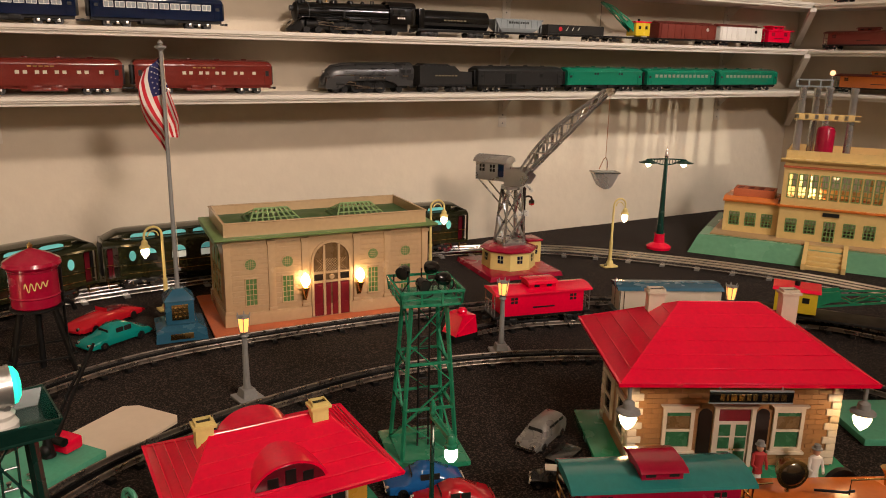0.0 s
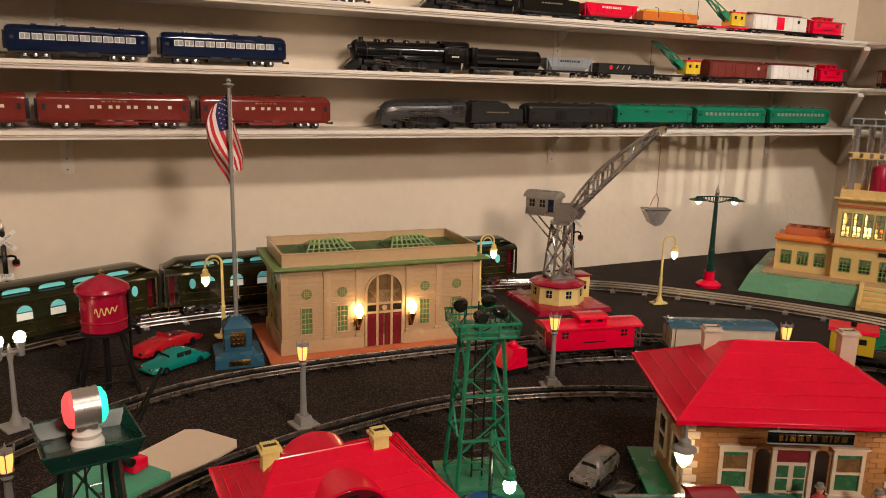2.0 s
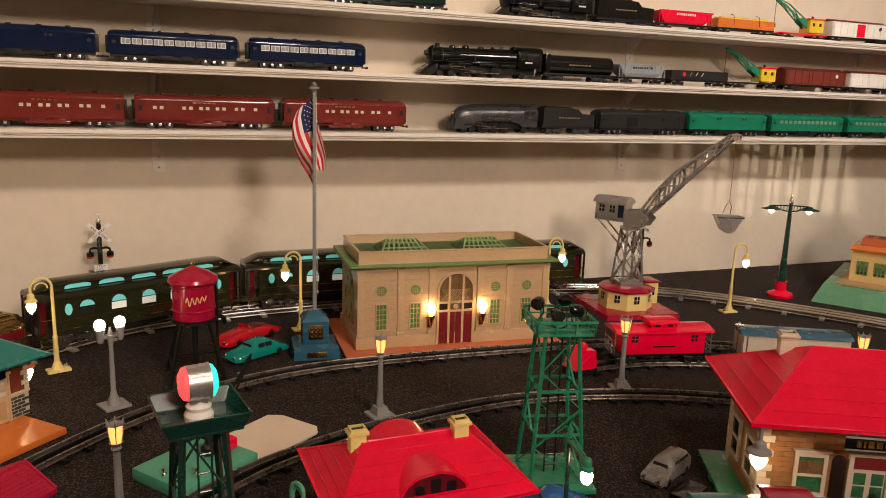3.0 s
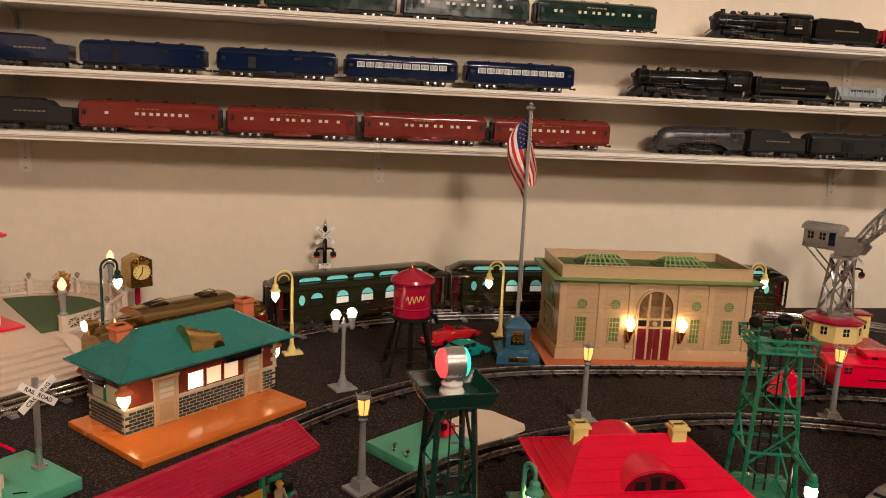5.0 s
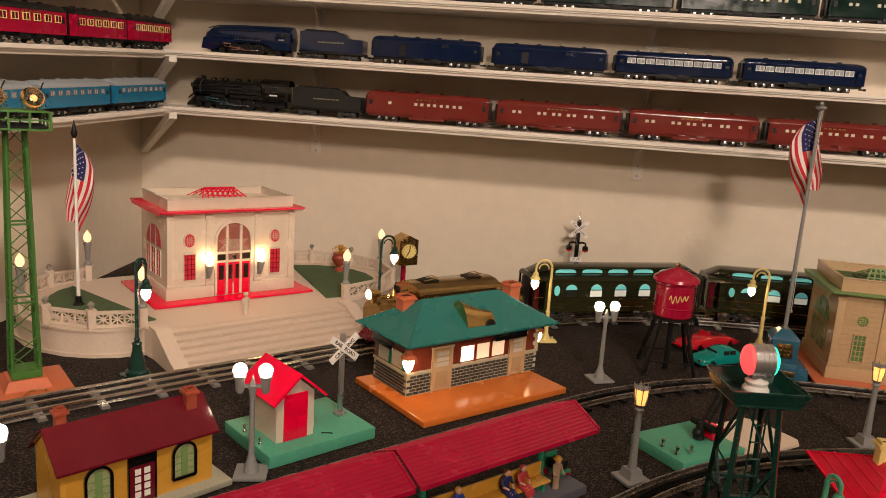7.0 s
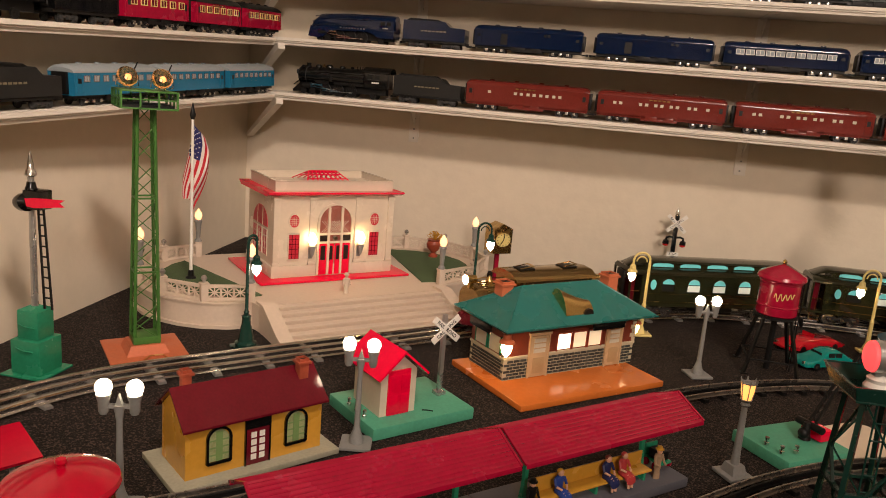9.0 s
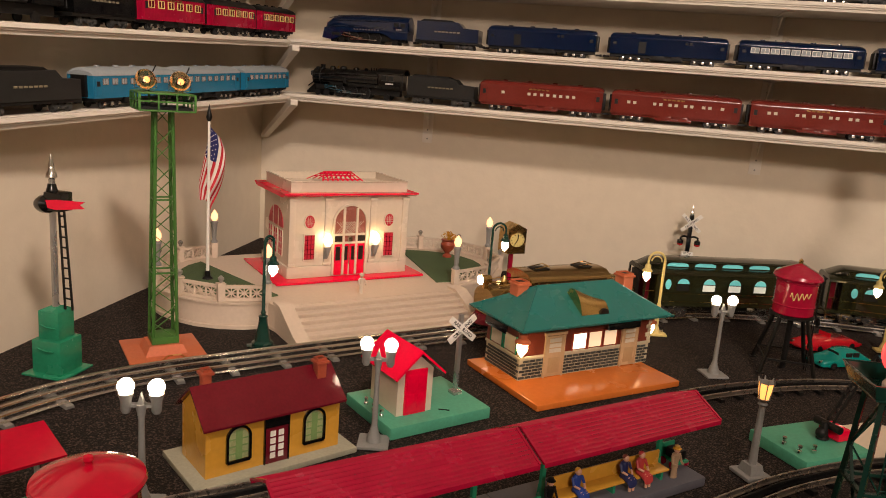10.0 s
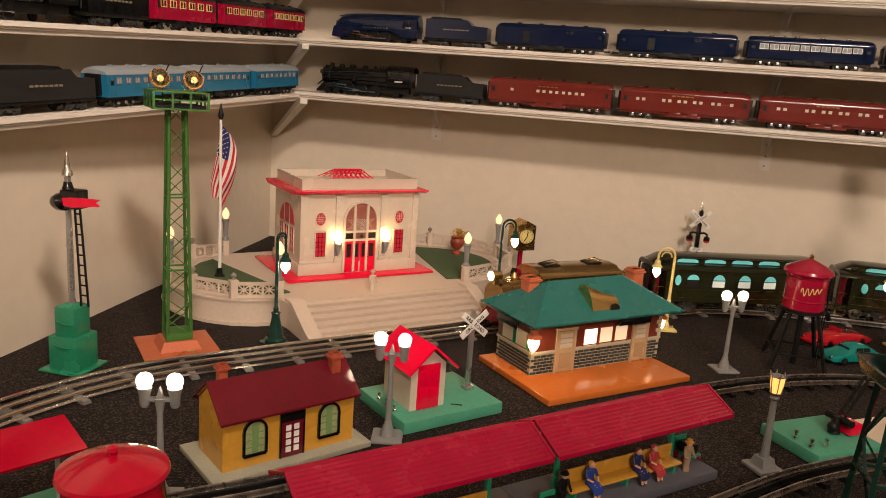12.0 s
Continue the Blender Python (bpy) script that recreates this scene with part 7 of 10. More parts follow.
def arch_car(m, L, label):
    """Wide-gauge coach: clerestory roof, arched lit windows, open vestibules."""
    ob = thing("wide_gauge_coach", m, label, "toy train", "olive coaches")
    w, z0, h = 0.094, 0.036, 0.108
    part("body", Geo().box(-L / 2 + 0.032, L / 2 - 0.032, -w / 2, w / 2, z0, h), OLIVE, ob, smooth=0)
    part("floor_frame", Geo().box(-L / 2, L / 2, -w / 2 - 0.001, w / 2 + 0.001, z0 - 0.006, z0), OLIVE, ob)
    part("belt_rail", Geo().box(-L / 2 + 0.031, L / 2 - 0.031, -w / 2 - 0.001, w / 2 + 0.001, 0.064, 0.0665).box(-L / 2 + 0.031, L / 2 - 0.031, -w / 2 - 0.0012, w / 2 + 0.0012, 0.104, 0.107), OLIVE, ob, smooth=0)
    lower = [(-w / 2 - 0.003, h), (w / 2 + 0.003, h), (w / 2 + 0.002, h + 0.005), (w / 2 - 0.012, h + 0.013), (-w / 2 + 0.012, h + 0.013), (-w / 2 - 0.002, h + 0.005)]
    part("roof", Geo().prism(lower, -L / 2, L / 2, axis="x"), DARKOLIVE, ob)
    part("clerestory", Geo().prism([(-0.026, h + 0.013), (0.026, h + 0.013), (0.026, h + 0.026), (-0.026, h + 0.026)], -L / 2 + 0.045, L / 2 - 0.045, axis="x"), OLIVE, ob, smooth=0)
    top = [(-0.031, h + 0.026), (0.031, h + 0.026), (0.028, h + 0.0305), (0.012, h + 0.0345), (-0.012, h + 0.0345), (-0.028, h + 0.0305)]
    rings = [[(x, y * k, h + 0.013 + (z - h - 0.013) * kz) for y, z in top] for x, k, kz in ((-L / 2 + 0.004, 0.9, 0.05), (-L / 2 + 0.035, 1, 0.9), (-L / 2 + 0.055, 1, 1), (L / 2 - 0.055, 1, 1), (L / 2 - 0.035, 1, 0.9), (L / 2 - 0.004, 0.9, 0.05))]
    part("upper_roof", Geo().loft(rings), DARKOLIVE, ob)
    panes = [mesh_once(("arched_window", lit), lambda: Geo().prism(arch(0.032, 0.0685, 0.0995, 10), -w / 2 - 0.0012, -w / 2 - 0.0002)) for lit in (0, 1)]
    tm = mesh_once(("arched_toplight",), lambda: Geo().prism([(0.0155 * math.cos(math.pi * k / 10), 0.0855 + 0.0135 * math.sin(math.pi * k / 10)) for k in range(11)], -w / 2 - 0.0019, -w / 2 - 0.001))

    def surround():
        g = Geo()
        ol = arch(0.0345, 0.067, 0.101, 10)
        for k in range(len(ol)):
            a, b = ol[k], ol[(k + 1) % len(ol)]
            g.bar((a[0], -w / 2 - 0.0012, a[1]), (b[0], -w / 2 - 0.0012, b[1]), 0.0018)
        return g.box(-0.016, 0.016, -w / 2 - 0.0024, -w / 2 - 0.0004, 0.0845, 0.0862)
    fm = mesh_once(("arched_surround",), surround)
    for sd in (0, 180):
        for k in range(5):
            x = (k - 2) * (L - 0.2) / 4
            wo = part("window", panes[k in (1, 2, 3)], LITSALOON if k in (1, 2, 3) else DARKWIN, ob, at=pose(x, 0, 0, 0, 0, sd))
            part("top_light", tm, LITTEAL, wo, "lit teal glass top light")
            part("window_frame", fm, OLIVE, wo)
        for s in (-1, 1):
            ov = mesh_once(("oval_window",), lambda: Geo().prism([(0.0075 * math.cos(2 * math.pi * k / 14), 0.084 + 0.0125 * math.sin(2 * math.pi * k / 14)) for k in range(14)], -w / 2 - 0.0016, -w / 2 - 0.0002))
            part("oval_window", ov, LITTEAL, ob, at=pose(s * (L / 2 - 0.062), 0, 0, 0, 0, sd))
        cl = mesh_once(("clerestory_window",), lambda: Geo().prism([(-0.028, h + 0.0155), (0.028, h + 0.0155), (0.026, h + 0.0215), (0.016, h + 0.0245), (-0.016, h + 0.0245), (-0.026, h + 0.0215)], -0.0268, -0.0258), 0)
        for k in range(5):
            part("clerestory_window", cl, LITTEAL, ob, at=pose((k - 2) * 0.072, 0, 0, 0, 0, sd))
        for z in (0.041, 0.061):
            part("trim_line", Geo().box(-L / 2 + 0.033, L / 2 - 0.033, -w / 2 - 0.0011, -w / 2 - 0.0001, z, z + 0.0011), BRASS, ob, at=pose(0, 0, 0, 0, 0, sd), smooth=0)
        part("truss_rod", Geo().tube([(-L * 0.3, -w / 2 + 0.006, 0.03), (-L * 0.16, -w / 2 + 0.004, 0.019), (L * 0.16, -w / 2 + 0.004, 0.019), (L * 0.3, -w / 2 + 0.006, 0.03)], 0.0014, 6), CHROME, ob, at=pose(0, 0, 0, 0, 0, sd))
        for s in (-1, 1):
            for q in (-0.029, 0.0, 0.029):
                part("journal", mesh_once(("coach_journal",), lambda: Geo().box(-0.005, 0.005, -0.003, 0.003, 0.009, 0.0195, 0.001)), CHROME, ob, at=pose(s * (L / 2 - 0.085) + q, -0.037 if not sd else 0.037, 0))
    for s in (-1, 1):
        x = s * (L / 2 - 0.016)
        part("vestibule_door", Geo().box(x - 0.006, x + 0.006, -w / 2 + 0.016, w / 2 - 0.016, z0, h - 0.004), MAROON, ob, smooth=0)
        for sy in (-1, 1):
            part("platform_rail", Geo().tube([(x - 0.012, sy * (w / 2 - 0.002), z0 + 0.03), (x + 0.012, sy * (w / 2 - 0.002), z0 + 0.03)], 0.0012, 6).tube([(x, sy * (w / 2 - 0.002), z0), (x, sy * (w / 2 - 0.002), z0 + 0.03)], 0.001, 6), BRASS, ob)
        for sy in (-1, 1):
            part("vestibule_post", Geo().box(s * (L / 2 - 0.002) - 0.002, s * (L / 2 - 0.002) + 0.002, sy * w / 2 - 0.003, sy * w / 2 + 0.003, z0, h), OLIVE, ob)
            part("step_stirrup", Geo().box(x - 0.012, x + 0.012, sy * w / 2 - 0.004, sy * w / 2 + 0.004, 0.012, 0.014).box(x - 0.012, x + 0.012, sy * w / 2 - 0.004, sy * w / 2 + 0.004, 0.022, 0.024).box(x - 0.012, x - 0.0105, sy * w / 2 - 0.004, sy * w / 2 + 0.004, 0.012, z0 - 0.006), BRASS, ob, smooth=0)
        part("diaphragm", Geo().box(s * (L / 2 + 0.002) - 0.003, s * (L / 2 + 0.002) + 0.003, -0.02, 0.02, z0, h, 0.001), SOOT, ob)
    part("battery_box", Geo().box(-0.05, 0.05, -w / 2 + 0.01, w / 2 - 0.01, 0.012, z0 - 0.006, 0.002), SOOT, ob)
    for x in (-L / 2 + 0.085, L / 2 - 0.085):
        truck(ob, x, 0.014, GAUGE, GUN, CHROME, 0.058)
    return ob


def electric_loco(m, L):
    """Gilt box-cab electric engine; its front points to -x."""
    ob = thing("electric_locomotive", m, "gilt and olive toy electric locomotive with red plates", "toy train")
    w, z0 = 0.094, 0.03
    part("underframe", Geo().box(-L / 2 + 0.02, L / 2 - 0.02, -w / 2 + 0.004, w / 2 - 0.004, 0.022, z0, 0.001), SOOT, ob)
    hood = [(-w / 2, z0), (w / 2, z0), (w / 2, 0.072), (w / 2 - 0.01, 0.086), (0.02, 0.093), (-0.02, 0.093), (-w / 2 + 0.01, 0.086), (-w / 2, 0.072)]
    for s in (-1, 1):
        rings = [[(x, y * k, z0 + (z - z0) * kz) for y, z in hood] for x, k, kz in ((s * (L / 2 - 0.012), 0.86, 0.9), (s * (L / 2 - 0.03), 0.99, 1.0), (s * 0.1, 1, 1))]
        part("hood", Geo().loft(rings), OLIVEBRASS, ob)
        for y in (-0.036, -0.024, -0.012, 0.0, 0.012, 0.024, 0.036):
            zt = 0.0935 if abs(y) < 0.02 else 0.0935 - (abs(y) - 0.02) * 0.38
            part("hood_rib", Geo().tube([(s * 0.101, y, zt), (s * (L / 2 - 0.034), y, zt - 0.0006)], 0.0022, 8), BRASS if abs(y) in (0.012, 0.036) else OLIVEBRASS, ob)
        for z in (0.04, 0.068):
            part("hood_rib", Geo().box(s * 0.1 if s > 0 else -L / 2 + 0.034, L / 2 - 0.034 if s > 0 else -0.1, -w / 2 - 0.0009, w / 2 + 0.0009, z, z + 0.0022), OLIVEBRASS, ob)
        for z in (0.034, 0.074):
            part("gilt_band", Geo().box(s * 0.1 if s > 0 else -L / 2 + 0.034, L / 2 - 0.034 if s > 0 else -0.1, -w / 2 - 0.0012, w / 2 + 0.0012, z, z + 0.003), BRASS, ob)
        part("plate_frame", Geo().box(s * 0.155 - 0.034, s * 0.155 + 0.034, -w / 2 - 0.0014, w / 2 + 0.0014, 0.046, 0.066), BRASS, ob)
        part("red_plate", Geo().box(s * 0.155 - 0.032, s * 0.155 + 0.032, -w / 2 - 0.002, w / 2 + 0.002, 0.048, 0.064), MAROON, ob)
        part("rail_stay", Geo().tube([(s * 0.1, -0.03, 0.096), (s * 0.15, -0.03, 0.099), (s * (L / 2 - 0.04), -0.028, 0.096)], 0.0012, 6).tube([(s * 0.1, 0.03, 0.096), (s * 0.15, 0.03, 0.099), (s * (L / 2 - 0.04), 0.028, 0.096)], 0.0012, 6), BRASS, ob)
        part("pilot", Geo().loft([[(s * (L / 2 + 0.012), -0.016, 0.012), (s * (L / 2 + 0.012), 0.016, 0.012), (s * (L / 2 + 0.012), 0.016, 0.016), (s * (L / 2 + 0.012), -0.016, 0.016)], [(s * (L / 2 - 0.022), -0.04, 0.01), (s * (L / 2 - 0.022), 0.04, 0.01), (s * (L / 2 - 0.022), 0.036, 0.032), (s * (L / 2 - 0.022), -0.036, 0.032)]]), MAROON, ob)
    part("cab", Geo().box(-0.1, 0.1, -w / 2, w / 2, z0, 0.106), OLIVEBRASS, ob, smooth=0)
    sec = [(-w / 2 - 0.004, 0.106), (w / 2 + 0.004, 0.106), (w / 2 + 0.002, 0.11), (0.03, 0.121), (0.0, 0.124), (-0.03, 0.121), (-w / 2 - 0.002, 0.11)]
    part("cab_roof", Geo().prism(sec, -0.112, 0.112, axis="x"), OLIVEBRASS, ob)
    for sd in (0, 180):
        for x in (-0.066, 0.066):
            wf = part("window_frame", Geo().prism(at_x(arch(0.034, 0.066, 0.101, 8), x), -w / 2 - 0.0016, -w / 2 - 0.0002), BRASS, ob, at=pose(0, 0, 0, 0, 0, sd))
            part("window", Geo().prism(at_x(arch(0.0275, 0.0695, 0.0975, 8), x), -w / 2 - 0.0022, -w / 2 - 0.0014), NICHE, wf)
            for xx in (x - 0.024, x + 0.024):
                part("cab_pilaster", Geo().box(xx - 0.002, xx + 0.002, -w / 2 - 0.0014, -w / 2 - 0.0002, 0.032, 0.104), BRASS, ob, at=pose(0, 0, 0, 0, 0, sd), smooth=0)
        dr = part("door", Geo().box(-0.02, 0.0, -w / 2 - 0.0014, -w / 2 - 0.0002, 0.034, 0.1), DARKOLIVE, ob, at=pose(0, 0, 0, 0, 0, sd))
        part("door_window", Geo().box(-0.017, -0.003, -w / 2 - 0.002, -w / 2 - 0.0012, 0.07, 0.096), DARKWIN, dr)
        part("panel", Geo().box(0.006, 0.034, -w / 2 - 0.0014, -w / 2 - 0.0002, 0.04, 0.09), DARKOLIVE, ob, at=pose(0, 0, 0, 0, 0, sd))
        part("grab_rail", Geo().tube([(-0.026, -w / 2 - 0.004, 0.036), (-0.026, -w / 2 - 0.004, 0.1)], 0.0011, 6), BRASS, ob, at=pose(0, 0, 0, 0, 0, sd))
        part("step_stirrup", Geo().box(-0.028, 0.008, -w / 2 - 0.004, -w / 2 + 0.004, 0.012, 0.0145).box(-0.028, 0.008, -w / 2 - 0.004, -w / 2 + 0.004, 0.02, 0.0225), BRASS, ob, at=pose(0, 0, 0, 0, 0, sd), smooth=0)
    hl = part("headlamp", Geo().rod((-L / 2 + 0.0, 0, 0.106), (-L / 2 + 0.024, 0, 0.106), 0.0115, 0.009, 16).box(-L / 2 + 0.008, -L / 2 + 0.018, -0.004, 0.004, 0.086, 0.1), BRASS, ob)
    part("headlamp_bulb", Geo().rod((-L / 2 - 0.003, 0, 0.106), (-L / 2 - 0.0002, 0, 0.106), 0.0095, 0.0105, 16), GLOBE, hl, "lit white headlamp")
    part("bell", Geo().lathe([(0.008, 0), (0.006, 0.004), (0.0035, 0.01), (0.001, 0.012)], 12, (-0.15, 0, 0.1)).box(-0.152, -0.148, -0.009, 0.009, 0.093, 0.1), BRASS, ob)
    for s in (-1, 1):
        pn = part("pantograph_base", Geo().box(s * 0.06 - 0.02, s * 0.06 + 0.02, -0.016, 0.016, 0.123, 0.126, 0.001), SOOT, ob)
        part("pantograph_arm", Geo().bar((s * 0.06 - 0.018, -0.012, 0.126), (s * 0.06 + 0.018, -0.012, 0.131), 0.002).bar((s * 0.06 - 0.018, 0.012, 0.126), (s * 0.06 + 0.018, 0.012, 0.131), 0.002).bar((s * 0.06 + 0.018, -0.014, 0.131), (s * 0.06 + 0.018, 0.014, 0.131), 0.002), BRASS, pn)
    wm = mesh_once(("big_wheel",), lambda: Geo().lathe([(0.0195, -0.0025), (0.0195, 0.0015), (0.0165, 0.002), (0.0162, 0.0008), (0.0045, 0.0008), (0.0045, 0.004)], 20, m=pose(0, 0, 0, 90)))
    for x in (-0.115, -0.055, 0.055, 0.115):
        for sd in (-1, 1):
            part("driving_wheel", wm, RED2 if abs(x) < 0.1 else GUN, ob, at=pose(x, sd * 0.031, 0.0195, 0, 0, 0 if sd < 0 else 180))
    for s in (-1, 1):
        truck(ob, s * 0.172, 0.012, GAUGE, GUN, GUN, 0.03)
    return ob


S0 = 1.42
electric_loco(on_line(OUTER, S0, 0.4, RAILTOP), 0.42)
for k in range(3):
    arch_car(on_line(OUTER, S0 + 0.445 + k * 0.505, 0.46, RAILTOP), 0.47, "olive green wide-gauge toy coach with lit teal windows")


# ---- stock standing on the siding ----
ORAIL = 0.006 + 0.006 + 0.0016 * 1.9 + 0.0003


def along_line(line, x, y):
    return int(np.argmin(np.hypot(line[:, 0] - x, line[:, 1] - y))) * STEP


SC = along_line(SIDING, 1.585, 1.525)
caboose(on_line(SIDING, SC, 0.215, ORAIL) @ Matrix.Diagonal((1, 1.25, 1.22, 1)), 0.225, RED, "toy_caboose", "bright red toy caboose standing on the siding", "siding cars")


def refrigerator_car(m, L):
    ob = freight_base("toy_refrigerator_car", m, L, "white toy refrigerator car with blue roof on the siding", "siding cars")
    part("body", Geo().box(-L / 2 + 0.008, L / 2 - 0.008, -0.032, 0.032, 0.0216, 0.07, 0.001), CREAM, ob)
    part("roof", Geo().prism([(-0.036, 0.07), (0.036, 0.07), (0.03, 0.076), (0.0, 0.08), (-0.03, 0.076)], -L / 2 + 0.004, L / 2 - 0.004, axis="x"), BLUE, ob)
    part("door", Geo().box(-0.02, 0.02, -0.034, -0.0318, 0.024, 0.066, 0.0008), CREAM, ob)
    part("brake_wheel", Geo().rod((-L / 2 + 0.003, -0.012, 0.086), (-L / 2 + 0.006, -0.012, 0.086), 0.006, n=12).rod((-L / 2 + 0.004, -0.012, 0.022), (-L / 2 + 0.004, -0.012, 0.086), 0.0012, n=6), CHROME, ob)
    part("ladder", Geo().box(-L / 2 + 0.009, -L / 2 + 0.0105, -0.034, -0.032, 0.024, 0.068).box(-L / 2 + 0.018, -L / 2 + 0.0195, -0.034, -0.032, 0.024, 0.068), CHROME, ob, smooth=0)
    return ob


refrigerator_car(on_line(SIDING, SC + 0.288, 0.23, ORAIL), 0.24)
crane_car(on_line(SIDING, SC + 0.655, 0.24, ORAIL) @ Matrix.Diagonal((1.4, 1.6, 1.2, 1)), 0.24, "toy_crane_car", "large toy crane car with red roof and green boom", "siding cars", SOOT, 1, boom_len=0.17, rise=0.0)


def track_bumper():
    ob = thing("track_bumper", put(1.497, 1.517, 8), "red toy track bumper at the end of the siding", "bumper")
    part("body", Geo().prism([(-0.03, 0.016), (0.028, 0.016), (0.022, 0.055), (0.006, 0.058), (-0.012, 0.056)], -0.022, 0.022), RED, ob, smooth=20)
    part("lamp_cap", Geo().lathe([(0.01, 0), (0.0105, 0.004), (0.007, 0.009), (0.002, 0.01)], 14, (0.004, 0, 0.058)), RED, ob)
    for y in (-0.0225, 0.0225):
        part("brace", Geo().bar((-0.026, y, 0.02), (0.016, y, 0.05), 0.004), RED, ob)
    part("foot", Geo().box(-0.03, 0.03, -0.02, 0.02, 0.0005, 0.0165), SOOT, ob)


track_bumper()
FRONT = flow([(1.195, 0.898), (1.265, 0.868), (1.385, 0.816), (1.505, 0.762)])
track(FRONT, 0.032, "short dark three-rail toy track near the table edge", DARKRAIL, SOOT, SOOT, 0.056, 0.011, 0.006, 0.036, 0.0016, 0.006)
caboose(on_line(FRONT, 0.079, 0.2, ORAIL) @ Matrix.Diagonal((1, 1.3, 1.25, 1)), 0.226, RED2, "toy_caboose", "crimson toy caboose with teal roof and brass rails", "", LTTEAL, RED2, 0.84)


# ---- lamps ----
def goose_neck(m, name, label, group, col, lit, h=0.195, reach=0.038, base="plate", double=False, drop=0.03):
    """Street lamp whose curl hangs to -x."""
    ob = thing(name, m, label, "street lamp", group)
    if base == "plate":
        part("base", Geo().box(-0.02, 0.024, -0.014, 0.014, 0.0005, 0.006, 0.002).lathe([(0.011, 0.006), (0.009, 0.014), (0.0055, 0.022)], 14), col, ob)
        for x in (0.016, 0.0195):
            part("terminal", Geo().lathe([(0.003, 0), (0.003, 0.004), (0.0014, 0.005), (0.0014, 0.008)], 8, (x, 0.006, 0.006)), CHROME, ob)
    else:
        part("base", Geo().box(-0.024, 0.024, -0.024, 0.024, 0.0005, 0.005, 0.001).lathe([(0.02, 0.005), (0.021, 0.012), (0.0155, 0.016), (0.0135, 0.03), (0.009, 0.05), (0.008, 0.062), (0.0095, 0.065), (0.005, 0.068)], 18), col, ob)
    r = reach / 2
    top = h - r
    part("post", Geo().lathe([(0.0052, 0.02), (0.0045, 0.07), (0.0055, 0.073), (0.0034, 0.077), (0.003, top)], 12), col, ob)
    arc = [(-r + r * math.cos(math.pi * k / 12), 0, top + r * math.sin(math.pi * k / 12)) for k in range(13)] + [(-reach, 0, top - drop * 0.3)]
    part("neck", Geo().tube(arc, 0.0026, 8), col, ob)
    curl = [(-r + r * 0.62 * math.cos(math.pi * k / 10), 0, top - 0.002 + r * 0.62 * math.sin(math.pi * k / 10)) for k in range(11)]
    part("scroll", Geo().tube(curl, 0.0015, 6), col, ob)
    zc = top - drop * 0.3
    sh = part("shade", Geo().lathe([(0.004, 0.0), (0.0065, -0.003), (0.007, -0.01), (0.011, -0.014), (0.0115, -0.017), (0.006, -0.0175)], 16, (-reach, 0, zc)), col, ob)
    part("bulb", Geo().lathe([(0.0065, 0.0), (0.0092, -0.007), (0.0075, -0.015), (0.0012, -0.023)], 14, (-reach, 0, zc - 0.0177)), lit, sh, "lit warm flame bulb")
    return ob


YL = "pale yellow toy street lamp with curled neck and lit bulb"
ya = goose_neck(put(0.478, 1.838, 18), "street_lamp", YL, "yellow street lamps", PALEYEL, BULB)
for x, y, a in ((0.995, 1.972, 8), (1.685, 1.995, 172), (2.162, 1.81, 172)):
    copy_thing(ya, put(x, y, a))
goose_neck(put(-0.271, 1.366, 235), "street_lamp", "dark green cast street lamp with lit globe", "green street lamps", DKGREEN, GLOBE, 0.222, 0.018, "urn", drop=0.1)
goose_neck(put(0.085, 1.80, 215), "street_lamp", "dark green street lamp with hooked neck beside the terrace", "green street lamps", DKGREEN, GLOBE, 0.222, 0.034, "urn")


def bracket_lamp(m):
    """Slim post whose sloping bracket carries a socket and one round bulb, to -x."""
    ob = thing("street_lamp", m, "slim dark green bracket lamp near parked cars", "street lamp", "green street lamps")
    part("base", Geo().lathe([(0.018, 0.0005), (0.018, 0.005), (0.01, 0.009), (0.006, 0.02)], 16), DKGREEN, ob)
    part("post", Geo().lathe([(0.0042, 0.018), (0.003, 0.06), (0.0024, 0.17)], 10), DKGREEN, ob)
    part("finial", Geo().lathe([(0.0024, 0.17), (0.0045, 0.173), (0.0032, 0.178), (0.004, 0.182), (0.0006, 0.19)], 10), GREEN, ob)
    arm = part("bracket", Geo().bar((0.002, 0, 0.169), (-0.031, 0, 0.152), 0.006, 0.004), GREEN, ob, "jade bracket arm")
    part("tie_rod", Geo().rod((0, 0, 0.18), (-0.03, 0, 0.156), 0.0009, n=6), GREEN, arm)
    sk = part("socket", Geo().lathe([(0.0035, 0.157), (0.0055, 0.154), (0.0055, 0.147), (0.0075, 0.1455), (0.0075, 0.142), (0.005, 0.1415)], 14, (-0.031, 0, 0)), GREEN, ob)
    part("bulb", Geo().lathe([(0.0055, 0.1414), (0.0078, 0.136), (0.007, 0.129), (0.004, 0.125), (0.0008, 0.124)], 14, (-0.031, 0, 0)), GLOBE, sk, "lit round bulb")


bracket_lamp(put(1.117, 0.946, 104))
goose_neck(put(0.79, 0.985, 120), "street_lamp", "small green hooked lamp beside the red roof", "green street lamps", JADE, BULB, 0.15, 0.018, "urn")


